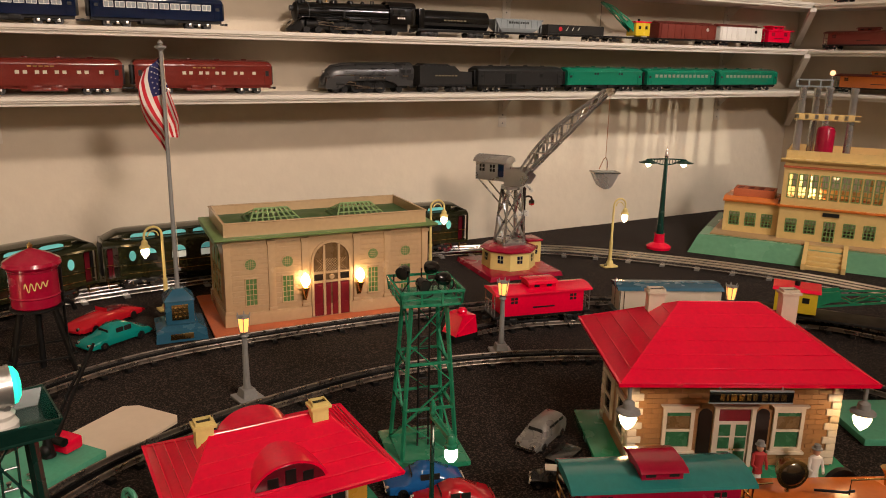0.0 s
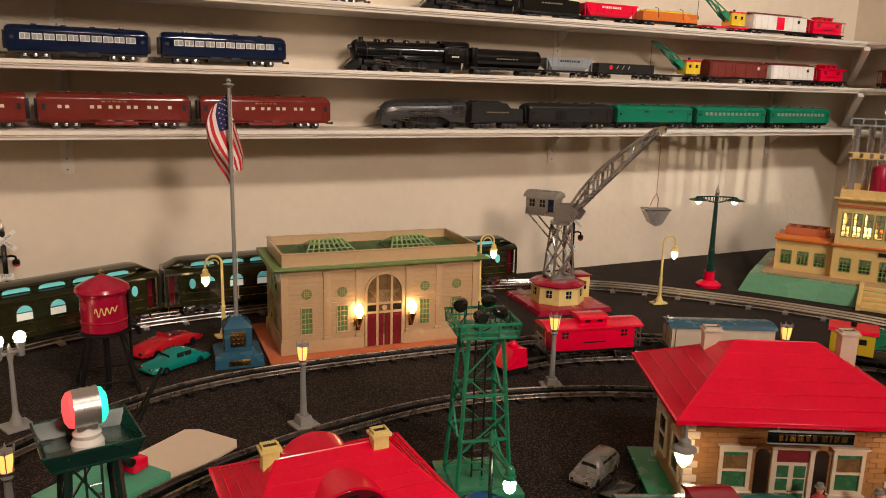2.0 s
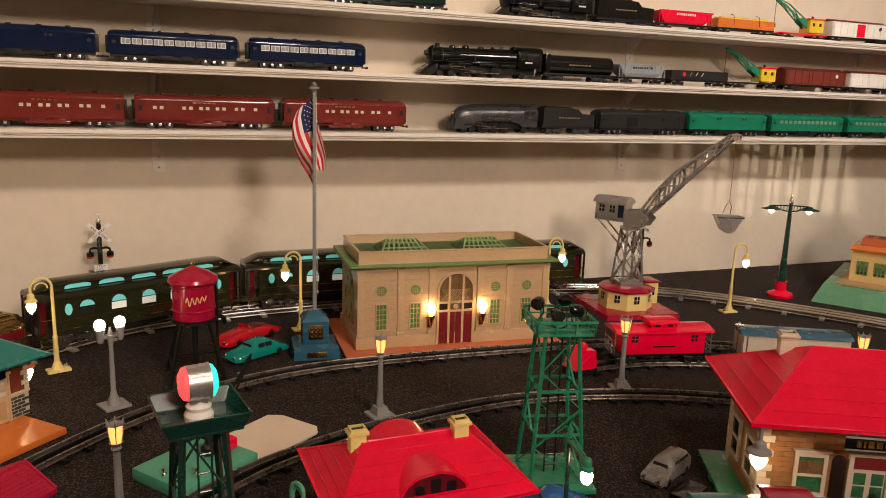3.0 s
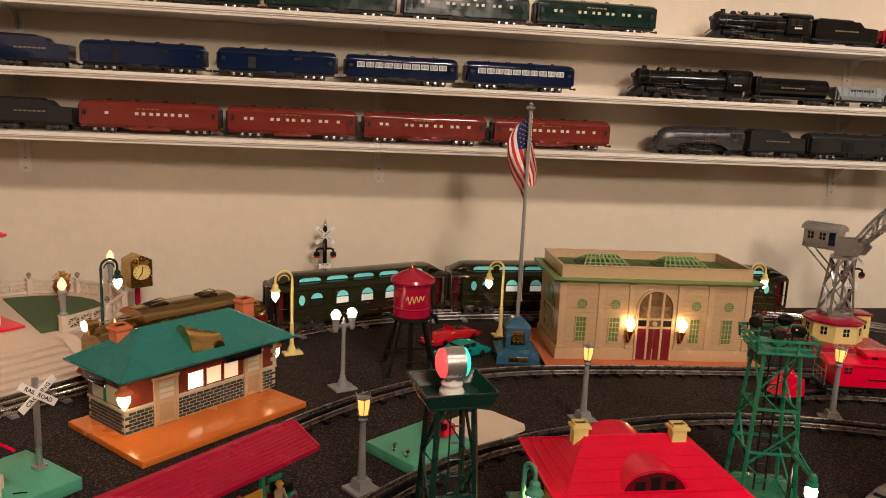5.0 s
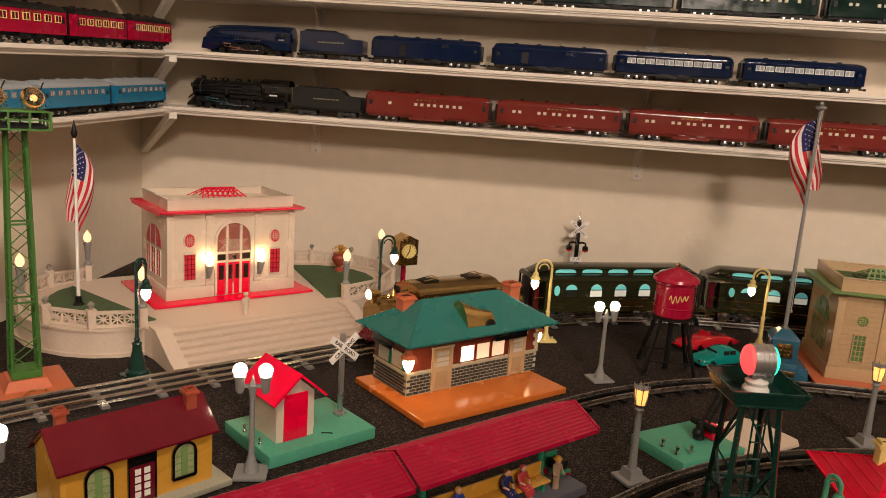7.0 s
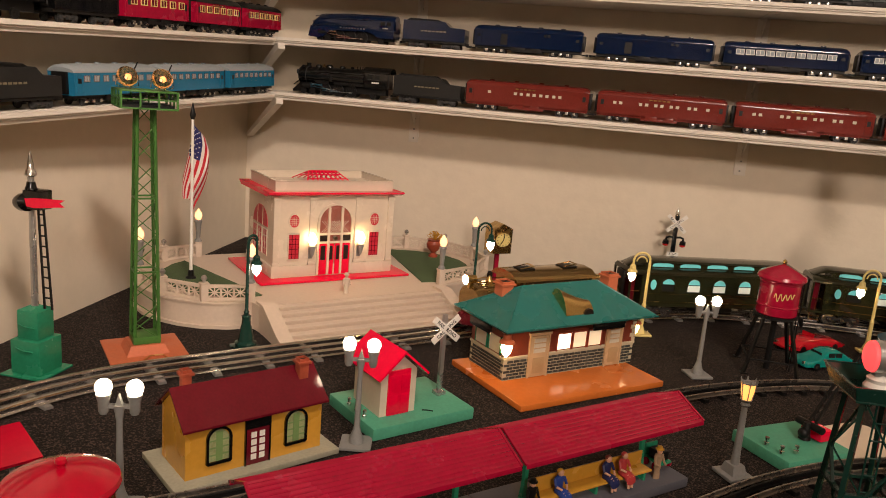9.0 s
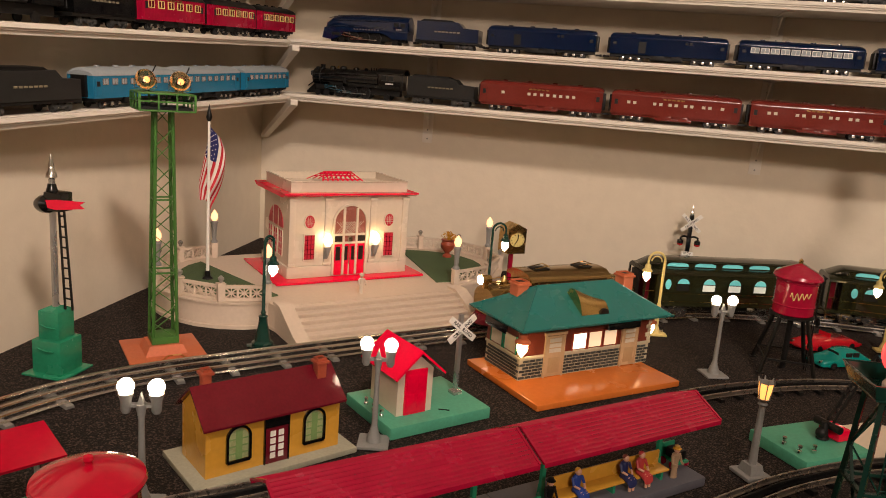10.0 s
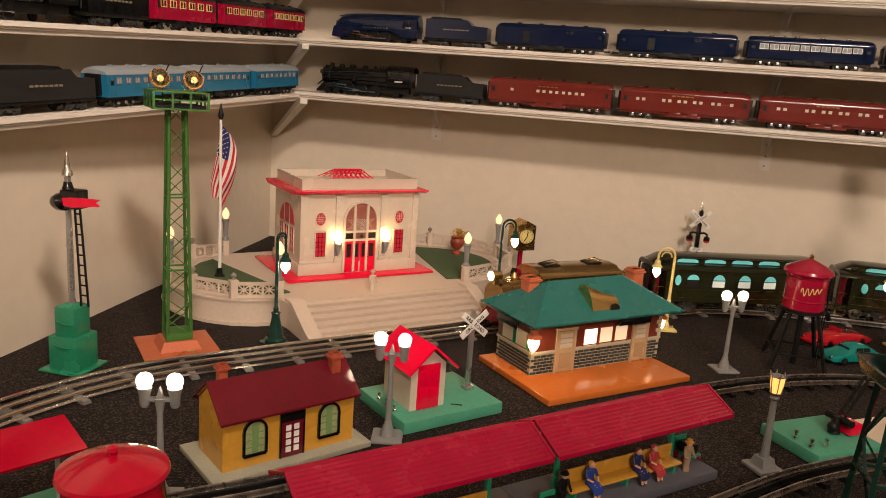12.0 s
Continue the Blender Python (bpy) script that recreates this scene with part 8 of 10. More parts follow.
def boulevard_lamp(m, lit=AMBER):
    ob = thing("boulevard_lamp", m, "grey cast toy lamp post with glowing amber lantern", "street lamp", "grey lamp posts")
    part("base", Geo().box(-0.0215, 0.0215, -0.0215, 0.0215, 0.0005, 0.006, 0.0015).loft([[(sx * 0.0125, sy * 0.014, 0.006) for sx, sy in ((-1, -1), (1, -1), (1, 1), (-1, 1))], [(sx * 0.01, sy * 0.01, 0.02) for sx, sy in ((-1, -1), (1, -1), (1, 1), (-1, 1))]]), GREY, ob)
    part("post", Geo().lathe([(0.0068, 0.018), (0.0056, 0.04), (0.0043, 0.11), (0.0072, 0.113), (0.005, 0.117), (0.009, 0.1215)], 10), GREY, ob)
    part("lantern", Geo().lathe([(0.0072, 0.1216), (0.0098, 0.134), (0.0105, 0.145), (0.006, 0.1462)], 6), lit, ob, "glowing amber lantern")
    g = Geo()
    for k in range(6):
        a = math.pi / 3 * k
        g.bar((0.0078 * math.cos(a), 0.0078 * math.sin(a), 0.1216), (0.0112 * math.cos(a), 0.0112 * math.sin(a), 0.147), 0.0013)
        g.rod((0.0105 * math.cos(a), 0.0105 * math.sin(a), 0.146), (0.012 * math.cos(a), 0.012 * math.sin(a), 0.1525), 0.0018, 0.0006, 6)
    g.lathe([(0.0108, 0.1455), (0.0112, 0.147), (0.008, 0.1485)], 6)
    part("lantern_cage", g, GREY, ob)
    return ob


bl = boulevard_lamp(put(1.031, 1.438, 12))
for x, y, a in ((1.53, 1.415, -20), (0.606, 1.204, 33), (1.914, 1.195, -10)):
    copy_thing(bl, put(x, y, a))


def twin_lamp(m):
    ob = thing("twin_globe_lamp", m, "grey cast toy lamp post with two lit globes", "street lamp", "twin globe lamps")
    part("base", Geo().box(-0.023, 0.023, -0.023, 0.023, 0.0005, 0.005, 0.0015).lathe([(0.011, 0.005), (0.0105, 0.012), (0.0065, 0.022), (0.0048, 0.03)], 12), GREY, ob)
    part("post", Geo().lathe([(0.0046, 0.028), (0.0036, 0.115), (0.0055, 0.127), (0.007, 0.135)], 12), GREY, ob)
    g = Geo().prism([(-0.021, 0.131), (0.021, 0.131), (0.021, 0.141), (0.016, 0.141), (0.012, 0.135), (0.004, 0.135), (0.0, 0.149), (-0.004, 0.135), (-0.012, 0.135), (-0.016, 0.141), (-0.021, 0.141)], -0.003, 0.003)
    part("cross_arm", g, GREY, ob)
    for x in (-0.0175, 0.0175):
        part("cup", Geo().lathe([(0.004, 0.123), (0.006, 0.127), (0.0065, 0.139), (0.009, 0.148)], 12, (x, 0, 0)), GREY, ob)
        part("globe", Geo().ball((x, 0, 0.1563), 0.0098, 16), GLOBE, ob, "lit frosted glass globe")
    return ob


tw = twin_lamp(put(0.062, 1.077, 14))
for x, y, a in ((0.588, 1.622, 24), (-0.14, 0.813, 20)):
    copy_thing(tw, put(x, y, a))


def arc_lamp():
    ob = thing("double_arm_lamp", put(2.45, 1.91, -28), "tall teal lamp post with two shaded arms, red foot", "street lamp")
    part("foot", Geo().lathe([(0.036, 0.0), (0.038, 0.008), (0.03, 0.014), (0.017, 0.02), (0.015, 0.045), (0.017, 0.048)], 22), RED, ob)
    part("post", Geo().lathe([(0.0125, 0.048), (0.008, 0.13), (0.0058, 0.28)], 16), DKGREEN, ob)
    part("finial", Geo().lathe([(0.004, 0.28), (0.007, 0.286), (0.006, 0.298), (0.0025, 0.305), (0.0006, 0.318)], 12), CHROME, ob)
    g = Geo()
    for s in (-1, 1):
        g.bar((0, 0, 0.28), (s * 0.052, 0, 0.278), 0.004).tube([(s * 0.006, 0, 0.262), (s * 0.02, 0, 0.264), (s * 0.036, 0, 0.27), (s * 0.05, 0, 0.277)], 0.0022, 6)
        for k in range(4):
            g.bar((s * (0.01 + 0.009 * k), 0, 0.264 + 0.0025 * k), (s * (0.01 + 0.009 * k), 0, 0.28), 0.0018)
    part("arm", g, DKGREEN, ob)
    for s in (-1, 1):
        sh = part("shade", Geo().lathe([(0.006, 0.002), (0.011, -0.003), (0.029, -0.008), (0.029, -0.0095), (0.01, -0.009)], 20, (s * 0.054, 0, 0.277)), DKGREEN, ob)
        part("bulb", Geo().lathe([(0.008, 0.0), (0.009, -0.004), (0.0055, -0.011), (0.001, -0.013)], 14, (s * 0.054, 0, 0.2678)), BULB, sh, "lit bulb under the shade")


arc_lamp()


# ---- towers, signals and poles ----
def lattice(parent, name, w0, w1, z0, z1, bays, t, material, girts=(), brace_every=1):
    """Four-legged tapering lattice: a leg at each corner, braces bay by bay."""
    def corner(f, k):
        w = w0 + (w1 - w0) * f
        sx, sy = ((-1, -1), (1, -1), (1, 1), (-1, 1))[k % 4]
        return Vector((sx * w / 2, sy * w / 2, z0 + (z1 - z0) * f))
    for k in range(4):
        part("leg", Geo().bar(corner(0, k), corner(1, k), t * 1.5), material, parent)
    for b in range(bays):
        f, e = b / bays, (b + 1) / bays
        for k in range(4):
            g = Geo().bar(corner(f, k), corner(e, k + 1), t, t * 0.5) if (b + k) % 2 else Geo().bar(corner(f, k + 1), corner(e, k), t, t * 0.5)
            part("brace", g, material, parent, smooth=0)
    for f in girts:
        g = Geo()
        for k in range(4):
            g.bar(corner(f, k), corner(f, k + 1), t * 1.6, t)
        part("girt", g, material, parent, smooth=0)


def flood_tower():
    ob = thing("floodlight_tower", put(-0.426, 1.272, 45) @ Matrix.Diagonal((1, 1, 0.985, 1)), "tall green lattice floodlight tower on a terracotta base", "tower")
    part("base_plate", Geo().box(-0.068, 0.068, -0.072, 0.072, 0.0005, 0.004, 0.001), TERRA, ob)
    part("plinth", Geo().loft([[(sx * 0.037, sy * 0.037, 0.004) for sx, sy in ((-1, -1), (1, -1), (1, 1), (-1, 1))], [(sx * 0.029, sy * 0.029, 0.021) for sx, sy in ((-1, -1), (1, -1), (1, 1), (-1, 1))]]), TERRA, ob, smooth=0)
    part("skirt", Geo().box(-0.024, 0.024, -0.024, 0.024, 0.021, 0.035, 0.002), MOSS, ob)
    lattice(ob, "lattice", 0.042, 0.028, 0.03, 0.455, 13, 0.0028, MOSS, (0.0, 0.3, 0.62, 1.0))
    part("deck", Geo().box(-0.047, 0.047, -0.047, 0.047, 0.452, 0.455, 0.001).box(-0.047, 0.047, -0.047, 0.047, 0.481, 0.484, 0.001), MOSS, ob)
    g = Geo()
    for k in range(4):
        a = (math.cos(math.pi / 2 * k), math.sin(math.pi / 2 * k))
        for o in (-0.045, -0.015, 0.015, 0.045):
            x, y = a[0] * 0.046 - a[1] * o, a[1] * 0.046 + a[0] * o
            g.bar((x, y, 0.454), (x, y, 0.482), 0.003)
        x0, y0, x1, y1 = a[0] * 0.046 + a[1] * 0.045, a[1] * 0.046 - a[0] * 0.045, a[0] * 0.046 - a[1] * 0.045, a[1] * 0.046 + a[0] * 0.045
        g.bar((x0, y0, 0.469), (x1, y1, 0.469), 0.0025)
    part("railing", g, MOSS, ob, smooth=0)
    part("box_floor", Geo().box(-0.042, 0.042, -0.042, 0.042, 0.4555, 0.46), SOOT, ob)
    for x, y in ((-0.03, -0.012), (0.024, -0.024)):
        l = part("floodlight", Geo().lathe([(0.0175, 0.0), (0.0165, 0.006), (0.011, 0.014), (0.004, 0.017), (0.003, 0.0155), (0.01, 0.0125), (0.0152, 0.0055), (0.0162, 0.0006)], 18, m=Matrix.Translation((x, y, 0.505)) @ pose(0, 0, 0, 100, 0, -20)).tube([(x - 0.018, y, 0.505), (x - 0.018, y, 0.49), (x, y, 0.486), (x + 0.018, y, 0.49), (x + 0.018, y, 0.505)], 0.001, 6), AMBERGLASS, ob)
        part("lens", Geo().lathe([(0.0165, 0.0), (0.013, -0.004), (0.002, -0.006)], 18, m=Matrix.Translation((x, y, 0.505)) @ pose(0, 0, 0, 100, 0, -20)), GLASS, l)
        part("bulb", Geo().ball((x + 0.001, y - 0.002, 0.504), 0.0055, 12), DIMBULB, l, "lit amber bulb inside the lamp")
        part("bracket", Geo().tube([(x + 0.008, y + 0.018, 0.484), (x + 0.012, y + 0.022, 0.51), (x + 0.02, y + 0.02, 0.53)], 0.0012, 6), SOOT, l)
    part("base_clip", Geo().tube([(0.03, -0.07, 0.005), (0.02, -0.055, 0.01), (0.0, -0.05, 0.008), (-0.012, -0.06, 0.005)], 0.0015, 6), BRASS, ob)


flood_tower()


def jade_tower():
    ob = thing("floodlight_tower", put(1.213, 1.148, -14), "jade green toy floodlight tower with black lamps", "tower")
    part("base", Geo().box(-0.057, 0.057, -0.06, 0.06, 0.0005, 0.009, 0.003), GREEN, ob)
    lattice(ob, "lattice", 0.08, 0.05, 0.009, 0.238, 4, 0.003, GREEN, (0.0, 0.33, 0.62, 1.0))
    for x in (-0.008, 0.008):
        part("ladder_side", Geo().rod((x, 0.0, 0.009), (x, 0.0, 0.24), 0.0015, n=6), SOOT, ob)
    for k in range(14):
        part("ladder_rung", Geo().rod((-0.008, 0, 0.02 + k * 0.016), (0.008, 0, 0.02 + k * 0.016), 0.001, n=6), SOOT, ob)
    part("deck", Geo().box(-0.042, 0.042, -0.042, 0.042, 0.238, 0.242, 0.001), GREEN, ob)
    g = Geo()
    for k in range(4):
        a = (math.cos(math.pi / 2 * k), math.sin(math.pi / 2 * k))
        for o in (-0.042, -0.014, 0.014, 0.042):
            x, y = a[0] * 0.042 - a[1] * o, a[1] * 0.042 + a[0] * o
            g.bar((x, y, 0.241), (x * 1.04, y * 1.04, 0.26), 0.0028)
        g.bar((a[0] * 0.044 + a[1] * 0.045, a[1] * 0.044 - a[0] * 0.045, 0.26), (a[0] * 0.044 - a[1] * 0.045, a[1] * 0.044 + a[0] * 0.045, 0.26), 0.0034)
        g.bar((a[0] * 0.043 + a[1] * 0.044, a[1] * 0.043 - a[0] * 0.044, 0.25), (a[0] * 0.043 - a[1] * 0.044, a[1] * 0.043 + a[0] * 0.044, 0.25), 0.002)
    part("railing", g, GREEN, ob, smooth=0)
    for x, y, z, t in ((-0.03, 0.016, 0.27, 140), (-0.004, -0.018, 0.26, 200), (0.012, 0.024, 0.275, 30), (0.029, -0.006, 0.266, 300)):
        l = part("floodlight", Geo().lathe([(0.0098, 0.0), (0.0098, 0.006), (0.0075, 0.014), (0.0042, 0.018)], 18, m=Matrix.Translation((x, y, z)) @ pose(0, 0, 0, 75, 0, t)), BLACK, ob)
        part("lens", Geo().lathe([(0.0092, 0.0), (0.0092, -0.001), (0.003, -0.0024)], 18, m=Matrix.Translation((x, y, z)) @ pose(0, 0, 0, 75, 0, t)), DARKWIN, l)
        part("yoke", Geo().tube([(x - 0.011, y, z), (x - 0.011, y, z - 0.013), (x, y, 0.2425), (x + 0.011, y, z - 0.013), (x + 0.011, y, z)], 0.0012, 6), SOOT, l)


jade_tower()


def beacon_tower():
    ob = thing("beacon_tower", put(0.695, 0.985, 8) @ Matrix.Diagonal((1, 1, 1.033, 1)), "green lattice toy tower with rotating red and green beacon", "tower")
    part("base", Geo().box(-0.045, 0.045, -0.045, 0.045, 0.0005, 0.008, 0.002), DKGREEN, ob)
    lattice(ob, "lattice", 0.064, 0.042, 0.008, 0.225, 3, 0.0036, DKGREEN, (0.0, 0.5, 1.0))
    for k in range(10):
        part("ladder_rung", Geo().rod((-0.007, -0.022, 0.02 + k * 0.02), (0.007, -0.022, 0.02 + k * 0.02), 0.001, n=6), DKGREEN, ob)
    for x in (-0.007, 0.007):
        part("ladder_side", Geo().rod((x, -0.022, 0.009), (x, -0.022, 0.225), 0.0012, n=6), DKGREEN, ob)
    part("deck", Geo().box(-0.037, 0.037, -0.037, 0.037, 0.225, 0.228, 0.001), DKGREEN, ob)
    for k in range(4):
        q = pose(0, 0, 0, 0, 0, 90 * k)
        part("deck_wall", Geo().loft([[(-0.0365, -0.037, 0.228), (0.0365, -0.037, 0.228), (0.0365, -0.0358, 0.228), (-0.0365, -0.0358, 0.228)], [(-0.0425, -0.043, 0.243), (0.0425, -0.043, 0.243), (0.0425, -0.0418, 0.243), (-0.0425, -0.0418, 0.243)]], q), DKGREEN, ob, smooth=0)
        part("deck_rail", Geo().bar((-0.0432, -0.0426, 0.2437), (0.0408, -0.0426, 0.2437), 0.0018, m=q), DKGREEN, ob, smooth=0)
    part("beacon_foot", Geo().lathe([(0.0145, 0.228), (0.015, 0.234), (0.012, 0.239), (0.013, 0.243), (0.008, 0.247), (0.006, 0.253)], 24), WHITE, ob)
    d = part("beacon_drum", Geo().rod((-0.0115, 0, 0.267), (0.0115, 0, 0.267), 0.0178, n=28).box(-0.009, 0.009, -0.0075, 0.0075, 0.246, 0.256, 0.002), SILVER, ob)
    for x0, x1, r in ((-0.003, -0.001, 0.0183), (0.003, 0.0048, 0.0183), (0.0085, 0.0115, 0.0186)):
        part("drum_band", Geo().rod((x0, 0, 0.267), (x1, 0, 0.267), r, n=28), SILVER, d)
    for s, mt, lb in ((-1, LITRED, "glowing red lens"), (1, LITGREEN, "glowing green lens")):
        part("lens", Geo().lathe([(0.0171, 0.0), (0.016, 0.0036), (0.0108, 0.0068), (0.0014, 0.0082)], 28, m=Matrix.Translation((s * 0.0117, 0, 0.267)) @ pose(0, 0, 0, 0, s * 90, 0)), mt, d, lb)


beacon_tower()


def crossing_gate():
    ob = thing("crossing_gate", put(0.711, 1.325, 37), "toy crossing gate with raised black arm on a jade base", "gate")
    part("base", Geo().box(-0.07, 0.07, -0.055, 0.06, 0.0005, 0.02, 0.002), JADE, ob)
    part("housing", Geo().box(0.034, 0.062, -0.02, 0.02, 0.022, 0.04, 0.003), RED, ob)
    part("pivot", Geo().rod((0.03, -0.024, 0.044), (0.03, 0.024, 0.044), 0.006, n=12).lathe([(0.01, 0.022), (0.008, 0.03), (0.005, 0.05)], 10, (0.022, 0, 0)), SOOT, ob)
    g = Geo()
    for s in (-1, 1):
        g.bar((0.03, s * 0.006, 0.042), (0.075, s * 0.0045 + 0.005, 0.1), 0.0038).bar((0.075, s * 0.0045 + 0.005, 0.1), (0.121, 0.008, 0.152), 0.003)
    for k in range(5):
        g.bar((0.035 + 0.009 * k, -0.006 + 0.003 * k, 0.049 + 0.0125 * k), (0.04 + 0.009 * k, 0.006 + 0.002 * k, 0.056 + 0.0125 * k), 0.0018)
    part("arm", g, SOOT, ob, smooth=0)
    part("lantern", Geo().rod((0.098, 0.012, 0.118), (0.098, 0.012, 0.126), 0.0035, n=10), CHROME, ob)
    part("counterweight", Geo().ball((0.018, 0, 0.032), 0.009, 10), SOOT, ob)
    for x, y in ((-0.06, -0.03), (-0.06, 0.0), (-0.035, -0.035)):
        part("terminal", Geo().lathe([(0.004, 0), (0.004, 0.004), (0.002, 0.0045), (0.002, 0.008), (0.0035, 0.0085), (0.0035, 0.012)], 8, (x, y, 0.022)), CHROME, ob)
    road = part("road_board", Geo().prism([(0, -0.06), (0.13, -0.06), (0.146, -0.045), (0.146, 0.035), (0.132, 0.056), (0, 0.056)], 0.0008, 0.0045, axis="z"), BOARD)
    road.matrix_basis = put(0.711, 1.325, 37) @ pose(0.0735, 0, 0)
    tagged(road, "pale cardboard road panel lying beside the crossing gate", "panel")


crossing_gate()


def water_tank():
    ob = thing("water_tank", put(0.737, 1.737, 12), "red toy water tank on a black legged stand", "water tower")
    part("tank", Geo().lathe([(0.039, 0.122), (0.0405, 0.124), (0.0405, 0.14), (0.042, 0.142), (0.0405, 0.144), (0.0405, 0.188), (0.042, 0.19), (0.0405, 0.192), (0.0405, 0.2)], 40), RED2, ob)
    part("roof", Geo().lathe([(0.047, 0.196), (0.0485, 0.199), (0.0465, 0.205), (0.032, 0.214), (0.016, 0.221), (0.004, 0.226)], 40), RED2, ob)
    part("finial", Geo().lathe([(0.003, 0.225), (0.0045, 0.229), (0.0045, 0.233), (0.001, 0.237)], 12), BRASS, ob)
    wave = []
    for k in range(49):
        f = k / 48
        th = -math.pi / 2 - 0.62 + 0.98 * f
        wave.append((0.0412 * math.cos(th), 0.0412 * math.sin(th), 0.163 + 0.009 * (1 - 0.55 * f) * math.sin(f * 27) + 0.006 * f))
    part("script_mark", Geo().tube(wave, 0.0009, 6), PALEYEL, ob, "gilt script flourish")
    part("platform", Geo().lathe([(0.037, 0.114), (0.044, 0.117), (0.044, 0.1215)], 24), SOOT, ob)
    feet = ((-0.062, -0.04), (0.04, -0.062), (0.062, 0.04), (-0.04, 0.062))
    for i, (fx, fy) in enumerate(feet):
        part("leg", Geo().bar((fx, fy, 0.0005), (fx * 0.5, fy * 0.5, 0.117), 0.006), SOOT, ob)
        gx, gy = feet[(i + 1) % 4]
        part("brace", Geo().bar((fx * 0.9, fy * 0.9, 0.03), (gx * 0.9, gy * 0.9, 0.03), 0.003), SOOT, ob)
        part("foot", Geo().box(fx - 0.007, fx + 0.007, fy - 0.007, fy + 0.007, 0.0003, 0.002), SOOT, ob)
    part("standpipe", Geo().rod((0, 0, 0.001), (0, 0, 0.117), 0.006, n=10), SOOT, ob)
    part("spout", Geo().tube([(0.036, 0.02, 0.112), (0.055, 0.024, 0.112), (0.066, 0.026, 0.106), (0.07, 0.027, 0.092)], 0.005, 8), SOOT, ob)
    part("ladder", Geo().rod((0.0425, -0.014, 0.002), (0.0425, -0.014, 0.2), 0.0014, n=6).rod((0.0425, -0.004, 0.002), (0.0425, -0.004, 0.2), 0.0014, n=6), SOOT, ob)


water_tank()


def near_water_tank():
    ob = thing("water_tank", put(-0.012, 0.569, 0), "glossy red toy water tank with knobbed lid", "water tower")
    part("tank", Geo().lathe([(0.039, 0.09), (0.04, 0.185), (0.038, 0.19)], 44), TANKRED, ob)
    part("lid", Geo().lathe([(0.0438, 0.188), (0.045, 0.191), (0.0438, 0.195), (0.034, 0.2), (0.016, 0.2045), (0.005, 0.206)], 48), TANKRED, ob)
    part("knob", Geo().lathe([(0.0035, 0.205), (0.003, 0.208), (0.0048, 0.2105), (0.004, 0.2135), (0.001, 0.215)], 14), TANKRED, ob)
    for k in range(4):
        a = math.pi / 4 + math.pi / 2 * k
        part("leg", Geo().bar((0.052 * math.cos(a), 0.052 * math.sin(a), 0.0005), (0.032 * math.cos(a), 0.032 * math.sin(a), 0.09), 0.006), GREY, ob)
    part("spout_chain", Geo().tube([(0.0405, 0.008, 0.19), (0.044, 0.009, 0.16), (0.043, 0.009, 0.12)], 0.0018, 6), BRASS, ob)
    can = thing("platform_canopy", put(-0.2595, 0.702, 60), "bright red tin canopy on a grey post over a green base", "canopy")
    part("roof", Geo().prism([(-0.04, 0.092), (0.034, 0.105), (0.036, 0.102), (-0.038, 0.088)], -0.105, 0.075, axis="x"), TANKRED, can, smooth=0)
    for x in (-0.055, 0.055):
        part("post", Geo().rod((x, 0.0, 0.006), (x, 0.0, 0.098), 0.003, n=10), GREY, can)
    part("base", Geo().box(-0.1, 0.075, -0.045, 0.045, 0.0005, 0.008, 0.002), JADE, can)
    part("baggage", Geo().box(-0.03, 0.0, -0.03, -0.01, 0.008, 0.024, 0.003), MUSTARD, can)


near_water_tank()


